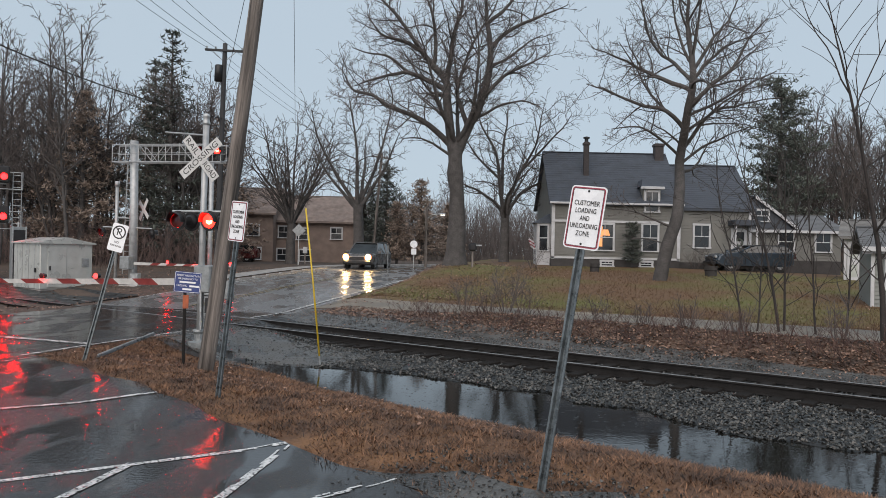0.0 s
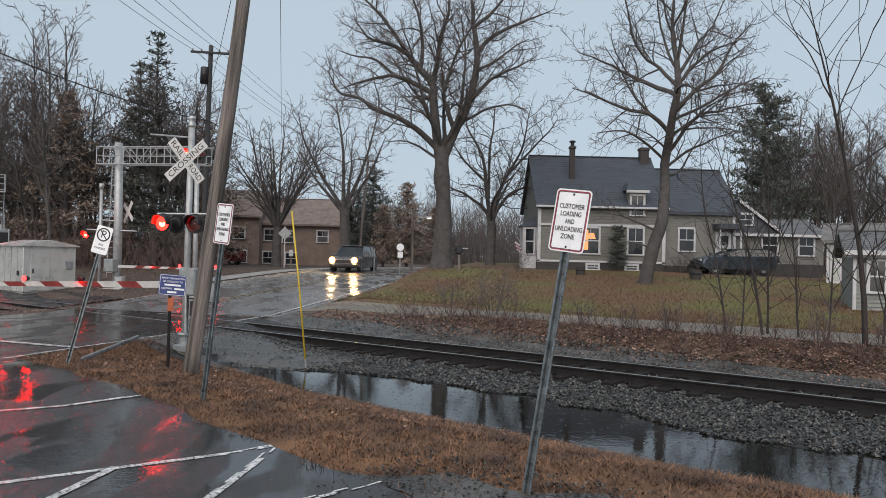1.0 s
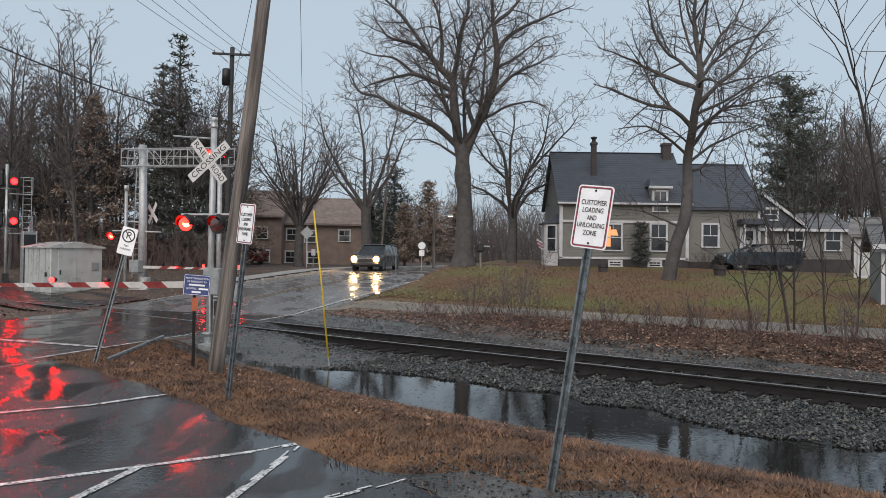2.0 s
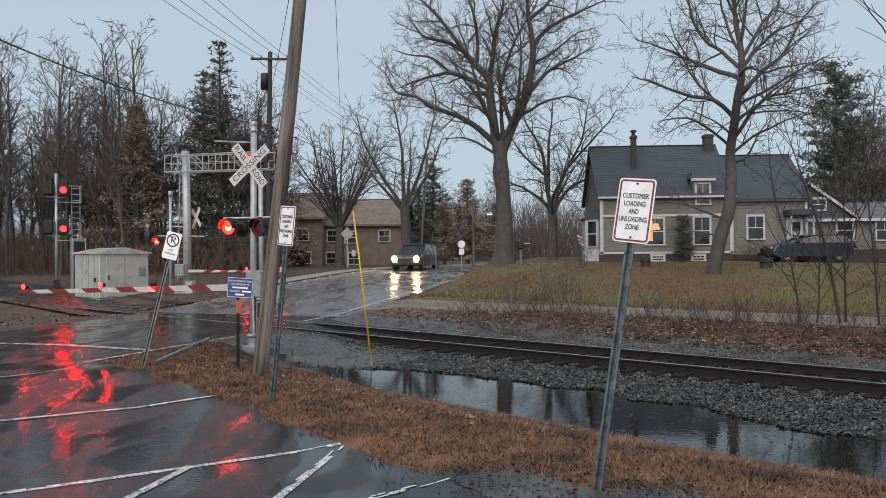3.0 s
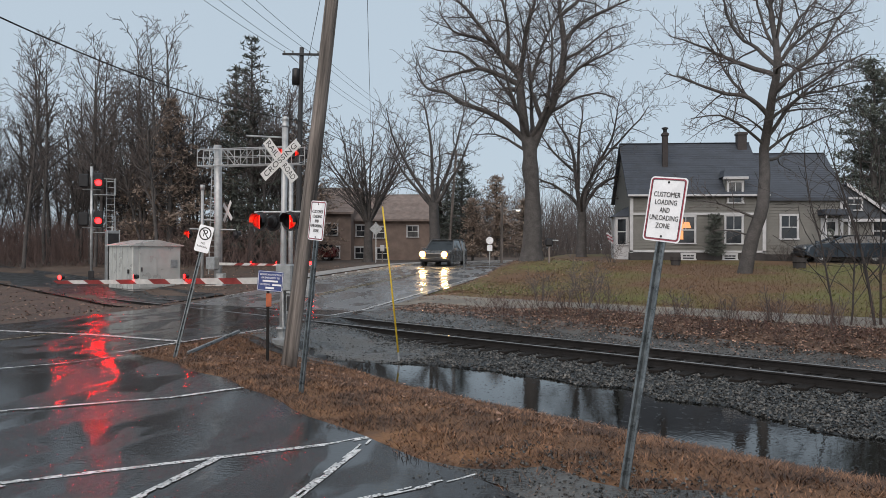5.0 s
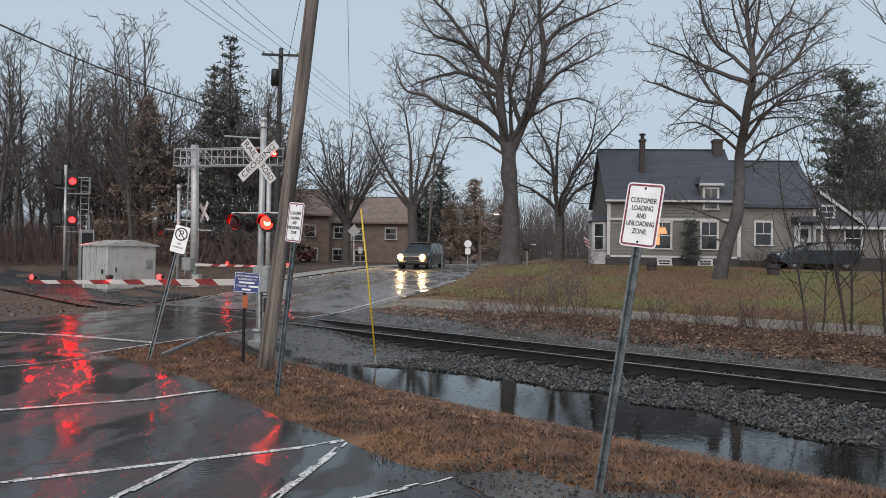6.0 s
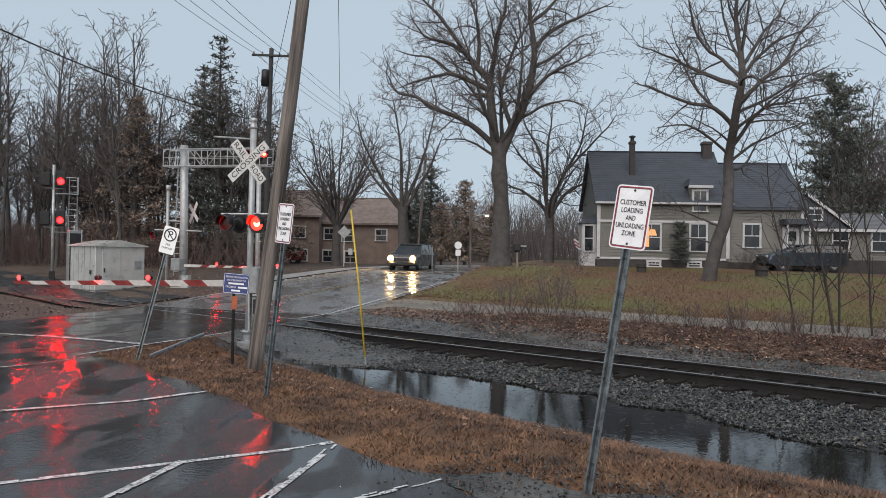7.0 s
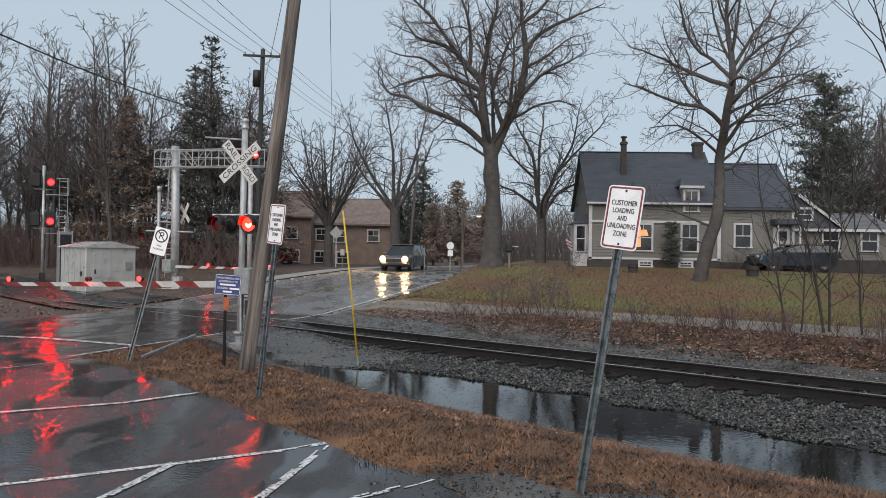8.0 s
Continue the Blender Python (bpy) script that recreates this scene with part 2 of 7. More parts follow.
SIGNBLACK = material("sign_black", (0.02, 0.02, 0.022), 0.45, scale=8, vary=0.15, bump=0)
SIGNBLUE = material("sign_blue", (0.022, 0.045, 0.18), 0.4, scale=8, vary=0.15, bump=0)
ORANGE = material("orange_plastic", (0.36, 0.09, 0.035), 0.5, scale=8, vary=0.2, bump=0)
YELLOW = material("yellow_stake_paint", (0.62, 0.44, 0.03), 0.45, scale=6, vary=0.2, bump=0.05)
BLACKMETAL = material("black_housing", (0.018, 0.018, 0.02), 0.45, metal=0.2, scale=6, vary=0.3, bump=0.05)
CABINET = material("cabinet_paint", (0.43, 0.445, 0.43), 0.35, metal=0.25, scale=2, vary=0.12, bump=0.05)
GREYBOX = material("grey_enamel", (0.26, 0.28, 0.29), 0.4, metal=0.3, scale=6, vary=0.2, bump=0.05)
GATERED = material("gate_red", (0.17, 0.018, 0.016), 0.4, scale=6, vary=0.2, bump=0.03)
GATEWHITE = material("gate_white", (0.45, 0.45, 0.44), 0.4, scale=6, vary=0.12, bump=0.03)
LENS_OFF = material("dark_red_lens", (0.06, 0.006, 0.006), 0.15, scale=5, vary=0.2, bump=0)
LENS_ON = glow("lit_red_lens", (1.0, 0.0008, 0.0009), 150.0)
LENS_HOT = glow("lit_flasher_lens", (1.0, 0.005, 0.003), 26.0)
LENS_CORE = glow("hot_flasher_core", (1.0, 0.30, 0.12), 9.0)
LENS_GATE = glow("lit_gate_lens", (1.0, 0.0018, 0.0018), 110.0)
# Orange emission stands in for the glare around lit headlights.
HEADLIGHT_GLARE = glow("headlight_glare_ring", (1.0, 0.22, 0.03), 3.0)
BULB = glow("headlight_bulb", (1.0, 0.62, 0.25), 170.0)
SIDING = material("beige_clapboard", (0.158, 0.158, 0.147), 0.7, scale=1.5, vary=0.15, fine=30, bump=0.1, random_tone=0.06)
TRIM = material("white_trim", (0.47, 0.48, 0.50), 0.55, scale=3, vary=0.1, bump=0.05)
SLATEWALL = material("slate_blue_clapboard", (0.055, 0.065, 0.08), 0.7, scale=2, vary=0.15, bump=0.2)
PALEROOF = material("pale_grey_shingle", (0.115, 0.122, 0.132), 0.75, scale=2, vary=0.2, fine=25, bump=0.4)
ROOF = material("slate_grey_shingle", (0.052, 0.062, 0.080), 0.75, scale=2, vary=0.25, fine=25, bump=0.5, random_tone=0.12)
BRICK = material("chimney_brick", (0.05, 0.044, 0.045), 0.85, scale=6, vary=0.3, bump=0.5)
FOUND = material("foundation", (0.045, 0.042, 0.042), 0.8, scale=3, vary=0.3, bump=0.4)
GLASS = material("window_glass", (0.02, 0.023, 0.027), 0.08, scale=2, vary=0.2, bump=0.0, spec=0.7)
WARMGLASS = glow("lamplit_window", (1.0, 0.42, 0.16), 0.75)
# Wall and roof browns are raised to carry the haze before this house.
BROWNHOUSE = material("brown_cedar_siding", (0.195, 0.15, 0.13), 0.8, scale=1.5, vary=0.2, bump=0.3)
BROWNROOF = material("brown_shingle", (0.20, 0.162, 0.146), 0.85, scale=2, vary=0.25, bump=0.4)
CARPAINT = material("dark_blue_grey_paint", (0.045, 0.06, 0.078), 0.22, metal=0.4, scale=2, vary=0.1, bump=0)
CARGREY = material("grey_car_paint", (0.12, 0.122, 0.125), 0.25, metal=0.4, scale=2, vary=0.1, bump=0)
CARRED = material("dark_red_paint", (0.10, 0.02, 0.02), 0.3, metal=0.3, scale=2, vary=0.1, bump=0)
CARGLASS = material("car_glass", (0.015, 0.018, 0.02), 0.05, scale=2, vary=0.2, bump=0, spec=0.7)
TYRE = material("tyre_rubber", (0.016, 0.016, 0.016), 0.8, scale=9, vary=0.3, bump=0.2)
CHROME = material("alloy_rim", (0.40, 0.41, 0.42), 0.3, metal=0.8, scale=6, vary=0.1, bump=0)
WIRE = material("cable_sheath", (0.015, 0.015, 0.016), 0.6, scale=5, vary=0.2, bump=0)


# ---- mesh helpers ----
class Shape:
    """Collects vertices and faces of one mesh."""

    def __init__(self):
        self.v, self.f = [], []

    def add(self, verts, faces):
        o = len(self.v)
        self.v.extend(tuple(p) for p in verts)
        self.f.extend(tuple(o + i for i in fc) for fc in faces)
        return self

    def box(self, c, size, bev=0.0, m=None):
        """A box round c, its edges chamfered by bev, turned by m about c."""
        hx, hy, hz = (k / 2 for k in size)
        b = min(bev, hx * 0.9, hy * 0.9, hz * 0.9)
        if b <= 0:
            vs = [(x * hx, y * hy, z * hz) for z in (-1, 1) for y in (-1, 1) for x in (-1, 1)]
            fs = [(0, 2, 3, 1), (4, 5, 7, 6), (0, 1, 5, 4), (2, 6, 7, 3), (0, 4, 6, 2), (1, 3, 7, 5)]
        else:
            bm = bmesh.new()
            bmesh.ops.create_cube(bm, size=1)
            for v in bm.verts:
                v.co = Vector((v.co.x * 2 * hx, v.co.y * 2 * hy, v.co.z * 2 * hz))
            bmesh.ops.bevel(bm, geom=bm.edges[:], offset=b, segments=1, affect="EDGES")
            bm.verts.index_update()
            vs = [tuple(v.co) for v in bm.verts]
            fs = [tuple(v.index for v in fc.verts) for fc in bm.faces]
            bm.free()
        m = m or Matrix()
        return self.add([Vector(c) + m.to_3x3() @ Vector(p) for p in vs], fs)

    def tube(self, pts, radii, n=8, cap=True):
        """A tube along pts with a radius at each."""
        pts = [Vector(p) for p in pts]
        if not hasattr(radii, "__len__"):
            radii = [radii] * len(pts)
        o = len(self.v)
        ref = None
        for i, p in enumerate(pts):
            d = (pts[min(i + 1, len(pts) - 1)] - pts[max(i - 1, 0)]).normalized()
            if ref is None:
                ref = d.orthogonal().normalized()
            ref = (ref - d * ref.dot(d)).normalized()
            side = d.cross(ref)
            for k in range(n):
                a = 2 * math.pi * k / n
                self.v.append(tuple(p + (ref * math.cos(a) + side * math.sin(a)) * radii[i]))
        for i in range(len(pts) - 1):
            for k in range(n):
                k2 = (k + 1) % n
                self.f.append((o + i * n + k, o + i * n + k2, o + (i + 1) * n + k2, o + (i + 1) * n + k))
        if cap:
            self.f.append(tuple(o + k for k in reversed(range(n))))
            self.f.append(tuple(o + (len(pts) - 1) * n + k for k in range(n)))
        return self

    def lathe(self, prof, n=16, m=None):
        """A turned body about z: prof is a run of (radius, z)."""
        m = m or Matrix()
        o = len(self.v)
        for r, z in prof:
            for k in range(n):
                a = 2 * math.pi * k / n
                self.v.append(tuple(m @ Vector((max(r, 1e-4) * math.cos(a), max(r, 1e-4) * math.sin(a), z))))
        for i in range(len(prof) - 1):
            for k in range(n):
                k2 = (k + 1) % n
                self.f.append((o + i * n + k, o + i * n + k2, o + (i + 1) * n + k2, o + (i + 1) * n + k))
        return self

    def slab(self, outline, thick, m=None):
        """A flat plate: an outline in x, z, its front at y = 0, thick along +y."""
        m = m or Matrix()
        k = len(outline)
        vs = [m @ Vector((x, 0, z)) for x, z in outline] + [m @ Vector((x, thick, z)) for x, z in outline]
        fs = [tuple(range(k)), tuple(reversed(range(k, 2 * k)))] + [(i, k + i, k + (i + 1) % k, (i + 1) % k) for i in range(k)]
        return self.add(vs, fs)

    def mesh(self, name, mat, smooth=False):
        me = bpy.data.meshes.new(name)
        me.from_pydata(self.v, [], self.f)
        me.materials.append(mat)
        if smooth:
            me.polygons.foreach_set("use_smooth", [True] * len(me.polygons))
        me.validate()
        bm = bmesh.new()
        bm.from_mesh(me)
        if len(bm.faces) < 40000:
            bmesh.ops.recalc_face_normals(bm, faces=bm.faces[:])
        bm.to_mesh(me)
        bm.free()
        return me


def part(name, shape, mat, parent=None, label="", smooth=False, m=None):
    """Links a shape as one mesh object, under a thing or a part."""
    ob = new(name, shape if isinstance(shape, bpy.types.Mesh) else shape.mesh(name, mat, smooth))
    if parent is not None:
        ob.parent = parent
    if m is not None:
        ob.matrix_basis = m
    if label:
        ob["label"] = label
    return ob


def thing(name, m, label, category, group="", kind=""):
    ob = new(name)
    ob.empty_display_size = 0.2
    ob.matrix_basis = m
    return tagged(ob, label, category, group, kind)


def lettering(name, text, size, parent, mat, m, width=0.0):
    """Writing in the built-in font, as a thin mesh in the x-z plane that faces -y."""
    cu = bpy.data.curves.new("text", "FONT")
    cu.body, cu.size, cu.align_x, cu.align_y, cu.extrude = text, size, "CENTER", "CENTER", 0.0015
    cu.resolution_u = 3
    tmp = bpy.data.objects.new("text", cu)
    scene.collection.objects.link(tmp)
    me = bpy.data.meshes.new_from_object(tmp.evaluated_get(bpy.context.evaluated_depsgraph_get()))
    bpy.data.objects.remove(tmp)
    me.materials.clear()
    me.materials.append(mat)
    xs = [v.co.x for v in me.vertices] or [0, 1]
    k = width / (max(xs) - min(xs)) if width else 1.0
    me.transform(Matrix.Rotation(radians(90), 4, "X") @ Matrix.Diagonal((k, 1, 1, 1)))
    return part(name, me, mat, parent, m=m)


# ---- plan: s runs square to the track, away from the lot; u runs along it ----
TH = radians(52.4)
NS, US = Vector((math.cos(TH), math.sin(TH), 0)), Vector((-math.sin(TH), math.cos(TH), 0))
ROAD_DIR = Vector((0.23, 0.973, 0)).normalized()
ROAD_SIDE = Vector((ROAD_DIR.y, -ROAD_DIR.x, 0))
ROAD_P = Vector((-6.55, 22.0, 0))       # on the road's right edge
ROAD_W = 7.4


def at(s, u, z=0.0):
    return NS * s + US * u + Vector((0, 0, z))


def lerp(x, xs, ys):
    return float(np.interp(x, xs, ys))


def smooth(a, b, x):
    k = min(1, max(0, (x - a) / (b - a)))
    return k * k * (3 - 2 * k)


def road_z(y):
    return lerp(y, (-60, 13, 20, 27, 36, 44, 50, 56, 64, 300), (-0.05, -0.05, -0.12, -0.12, 0.33, 0.68, 0.92, 1.02, 1.05, 1.05))


def bend(a):
    """The road's sideways swing to the right beyond the crest."""
    return 0.012 * max(0, a - 24) ** 2


WATER_Z = -0.46


def ground_z(x, y):
    p = Vector((x, y, 0))
    s, u = p.dot(NS), p.dot(US)
    q = p - ROAD_P
    off = q.dot(ROAD_SIDE) - bend(q.dot(ROAD_DIR))
    rz = road_z(y)
    dip = smooth(16.2, 13.6, u) if u > 13 else 1.0
    shore = lerp(u, (2, 3.5, 5.5, 7.6, 10.4, 13.9), (9.4, 9.3, 9.5, 9.6, 9.85, 10.7))
    toe = lerp(u, (2, 3.5, 5, 7, 11, 12.5, 14.5), (11.7, 11.6, 12.1, 12.4, 12.35, 11.7, 11.1)) - 0.04 + 0.34 * noise.noise((u * 1.05, 2, 7)) + 0.16 * noise.noise((u * 3.1, s * 1.5, 3))
    low = lerp(s, (-60, 5.2, 6.2, 7.4, shore, shore + 0.55, toe - 0.4, toe, 13.5, 17.2, 18.3, 18.9, 20.2, 23.6, 30, 36, 44, 60, 90),
               (-0.05, -0.05, 0.02, 0.0, WATER_Z, -0.72, -0.72, WATER_Z - 0.03, -0.335, -0.32, -0.34, -0.12, 0.2, 0.22, 0.75, 1.15, 1.62, 1.7, 1.9))
    high = lerp(s, (-60, 5.2, 6.2, 10, 13.4, 14, 17, 18), (-0.05, -0.05, 0.02, 0, -0.1, -0.28, -0.28, -0.12)) if s < 18 else lerp(s, (18, 21.2, 30, 44, 90), (-0.12, 0.1, 0.75, 1.6, 1.9))
    z = low * dip + high * (1 - dip)
    z -= 0.026 * (min(30, max(-4, x)) - 9) * smooth(24, 36, s)
    z += 0.32 * math.exp(-((x - 1.2) ** 2 + (y - 41.5) ** 2) / 16)
    if off < 1.5:
        k = smooth(1.5, 0.0, off)
        z = z * (1 - k) + (rz - 0.03) * k
    if off < -ROAD_W:
        k = smooth(-ROAD_W, -ROAD_W - 2.5, off)
        z = rz - 0.03 - 0.05 * k
        z -= 0.2 * k * smooth(12.6, 13.6, s) * smooth(18.0, 17.0, s)
    return z


def drape(name, rows, mat, lift, label, category="ground", kind="structure"):
    """A sheet laid on the ground: rows of points, each lifted over the ground's height."""
    sh = Shape()
    w = len(rows[0])
    sh.v = [(p.x, p.y, ground_z(p.x, p.y) + (lift(p) if callable(lift) else lift)) for r in rows for p in r]
    sh.f = [(i * w + j, i * w + j + 1, (i + 1) * w + j + 1, (i + 1) * w + j) for i in range(len(rows) - 1) for j in range(w - 1)]
    return tagged(part(name, sh, mat, smooth=True), label, category, kind=kind)


# ---- ground ----
xs = sorted(set([-1500, -700, -300, -160, -110, -80, -60] + [round(-50 + 0.7 * i, 2) for i in range(122)] + [42, 60, 90, 140, 300, 700, 1500]))
ys = sorted(set([-700, -200, -80, -40, -20, -10] + [round(-5 + 0.6 * i, 2) for i in range(110)] + [64, 72, 85, 100, 140, 220, 400, 800, 1800]))
def sunk(p):
    """The sheet lies a little lower where other surfaces cover it."""
    q = p - ROAD_P
    off = q.dot(ROAD_SIDE) - bend(q.dot(ROAD_DIR))
    return -0.09 if (p.dot(NS) < 23.0 and off > 0) or off < -ROAD_W else 0.0


drape("ground", [[Vector((x, y, 0)) for x in xs] for y in ys], LAWN, sunk, "rough winter lawn, green and brown, rising gently")

U_LOW = -26.0


def road_u(s):
    """Where the road's right verge cuts the line of this s."""
    a = (s - (ROAD_P + ROAD_SIDE * 0.27).dot(NS)) / ROAD_DIR.dot(NS)
    return (ROAD_P + ROAD_SIDE * 0.27 + ROAD_DIR * a).dot(US)


def lot_s(u):
    return lerp(u, (-30, -10, 1, 4.1, 5.1, 6.3, 7.9, 10.1, 14.5, 16), (4.0, 4.6, 5.0, 5.2, 5.37, 5.54, 5.78, 6.27, 6.73, 7.0)) + 0.06 * math.sin(u * 3.1) + 0.04 * math.sin(u * 7.7)


def strip(name, s0, s1, mat, lift, label, category="ground", n_s=8, n_u=120, u1=None, wobble=0.0):
    rows = []
    for i in range(n_s + 1):
        row = []
        for j in range(n_u + 1):
            k = i / n_s
            hi = 30.0 if u1 is None else u1
            uu = U_LOW + (hi - U_LOW) * j / n_u
            sa = s0(uu) if callable(s0) else s0 + wobble * noise.noise((uu * 0.7, s0, 0))
            sb = s1(uu) if callable(s1) else s1 + wobble * noise.noise((uu * 0.7, s1, 3))
            s = sa + (sb - sa) * k
            row.append(at(s, min(uu, road_u(s))))
        rows.append(row)
    return drape(name, rows, mat, lift, label, category)


strip("verge", lot_s, lambda u: lerp(u, (12.0, 13.4), (11.3, 10.15)) + 0.1 * noise.noise((u * 0.7, 1, 3)), DRYGRASS, 0.03, "dead brown grass bank between lot and flooded ditch", "grass", 16, 150, 17.5)
strip("ballast_bed", lambda u: lerp(u, (11.5, 13.2), (11.3, 9.9)) + 0.2 * noise.noise((u * 0.9, 8, 0)), 18.2, BALLAST, 0.045, "wet grey crushed-stone ballast under the track", "ballast", 20, 150, 21.0, 0.35)
strip("track_shoulder", 16.9, lambda u: lerp(u, (2, 9, 16), (18.3, 18.8, 19.3)), GRAVEL, 0.052, "wet grey gravel shoulder beyond the track", "gravel", 5, 150, 23.0, 0.3)
strip("leaf_bank", lambda u: lerp(u, (2, 9, 16), (18.2, 18.6, 19.0)) + 0.25 * noise.noise((u * 0.9, 2, 6)), 20.9, LEAFLITTER, 0.03, "brown leaf litter under bare brush beside the track", "leaf litter", 8, 150, 24.0, 0.4)
strip("gravel_shoulder", lot_s, lambda u: lot_s(u) + smooth(5.3, 3.2, u) * (1.0 + 0.55 * noise.noise((u * 1.3, 4, 0))), GRAVEL, 0.042, "pale wet gravel shoulder at the lot edge", "gravel", 4, 110, 5.4)
strip("gravel_path", lambda u: lerp(u, (4, 16), (20.5, 19.7)) + 0.15 * noise.noise((u * 0.6, 5, 1)), lambda u: lerp(u, (4, 16), (23.5, 22.5)) + 0.15 * noise.noise((u * 0.6, 9, 1)), PATH, 0.04, "pale wet sandy path along the lawn", "path", 4, 150, 24.0, 0.25)

drape("gravel_apron", [[at(10.2 + 0.25 * i, min(12.2 + 0.25 * j, road_u(10.2 + 0.25 * i))) for j in range(26)] for i in range(13)], GRAVEL, 0.058, "flat wet fine gravel between pole and track", "gravel")

# water in the ditch: one level sheet, its shore is where the banks rise through it
sh = Shape()
wr = [[at(9.0 + 4.6 * i / 6, -26 + 41.8 * j / 60, WATER_Z) for j in range(61)] for i in range(7)]
sh.v = [tuple(p) for r in wr for p in r]
sh.f = [(i * 61 + j, i * 61 + j + 1, (i + 1) * 61 + j + 1, (i + 1) * 61 + j) for i in range(6) for j in range(60)]
tagged(part("water", sh, WATER), "rain-pocked standing water flooding the trackside ditch", "water", kind="structure")

# ---- asphalt: the lot and the road over the crossing ----
edge = [at(lot_s(u), u) for u in np.arange(-26, 15.6, 0.4)]
lot_y, lot_x = [p.y for p in edge], [p.x for p in edge]
rows = []
for i in range(107):
    a = -40 + 0.42 * i          # along the road from behind the lot
    c = ROAD_P + ROAD_DIR * (a - 0.0)
    left = c - ROAD_SIDE * (ROAD_W + (0.15 * noise.noise((a * 0.5, 1, 0))))
    row = []
    right = c + ROAD_SIDE * 0.3
    if right.y < 15.2:
        right = Vector((max(lerp(right.y, lot_y, lot_x), right.x), right.y, 0))
    for j in range(41):
        p = left.lerp(Vector((right.x, left.y + (right.y - left.y), 0)), j / 40)
        row.append(p)
    rows.append(row)
drape("road", rows, ASPHALT, 0.05, "wet worn asphalt lot and road, puddled and shining", "road")
rows = []
for i in range(94):
    a = 4.4 + 0.86 * i
    c = ROAD_P + ROAD_DIR * a + ROAD_SIDE * bend(a)
    rows.append([c + ROAD_SIDE * (0.3 - (ROAD_W + 0.3) * j / 32) for j in range(33)])
drape("road_beyond", rows, SHEEN_ASPHALT, 0.046, "wet asphalt road climbing to the crest", "road")

# left of the road: wet dirt verge and woodland floor
rows = []
for i in range(60):
    a = -30 + 2.0 * i
    c = ROAD_P + ROAD_DIR * a + ROAD_SIDE * bend(a)
    w0 = ROAD_W - 0.15 + (2.6 if a > 12 else 0)
    rows.append([c - ROAD_SIDE * (w0 + (0.25 * noise.noise((a, 2, 0)) + 2.4 * j if j < 8 else 19 + 9 * (j - 8))) for j in range(15)])
drape("woodland_floor", rows, DIRT, 0.03, "wet brown dirt and leaf litter under the trees")
rows = [[at(12.6 + 0.5 * i, 29.2 + 1.2 * j) for j in range(30)] for i in range(11)]
drape("ballast_bed", rows, BALLAST, 0.06, "dark wet ballast under the track", "ballast")


# ---- railway track ----
RAIL_Z = -0.095
RAILS_S = (14.18, 15.65)


def rail_shape(top):
    """Rail section swept along the track: foot and web, or the worn head alone."""
    prof = [(-0.034, -0.009), (-0.034, -0.003), (-0.028, 0), (0.028, 0), (0.034, -0.003), (0.034, -0.009)] if top else \
        [(-0.07, -0.175), (-0.07, -0.163), (-0.012, -0.145), (-0.009, -0.045), (-0.036, -0.036), (-0.036, -0.009), (0.036, -0.009), (0.036, -0.036), (0.009, -0.045), (0.012, -0.145), (0.07, -0.163), (0.07, -0.175)]
    sh = Shape()
    us = [-45 + 3 * i for i in range(52)]
    k = len(prof)
    sh.v = [tuple(at(a, u, RAIL_Z + z)) for u in us for a, z in prof]
    sh.f = [(i * k + j, i * k + (j + 1) % k, (i + 1) * k + (j + 1) % k, (i + 1) * k + j) for i in range(len(us) - 1) for j in range(k)]
    return sh


track = thing("railway_track", Matrix(), "single railway track of rusted rails on dark wooden ties", "railway track")
for s_rail in RAILS_S:
    body = rail_shape(False)
    body.v = [tuple(Vector(p) + NS * s_rail) for p in body.v]
    head = rail_shape(True)
    head.v = [tuple(Vector(p) + NS * s_rail) for p in head.v]
    rail = part("rail", body, RUST, track, "rust-dark rail web and foot")
    part("rail_head", head, RAILHEAD, rail, "bright worn running surface")
tie_mesh = Shape().box((0, 0, 0), (2.6, 0.23, 0.16), 0.012).mesh("tie", TIE)
TIES_U = []
u = -22.0
while u < 58:
    if not 19.0 < u < 29.5:
        m = Matrix.Translation(at(14.92 + rng.uniform(-0.05, 0.05), u, -0.318 + rng.uniform(-0.012, 0.014))) @ pose(0, 0, 0, 0, 0, 52.4 + rng.uniform(-1.2, 1.2))
        part("tie", tie_mesh, TIE, track, m=m)
        TIES_U.append(u)
    u += 0.53 + rng.uniform(-0.03, 0.03)

# crushed stone, heaped against the ties and down to the water
OCT = [(1, 0, 0), (0, 1, 0), (-1, 0, 0), (0, -1, 0), (0, 0, 1), (0, 0, -1)]
OCF = [(0, 1, 4), (1, 2, 4), (2, 3, 4), (3, 0, 4), (1, 0, 5), (2, 1, 5), (3, 2, 5), (0, 3, 5)]


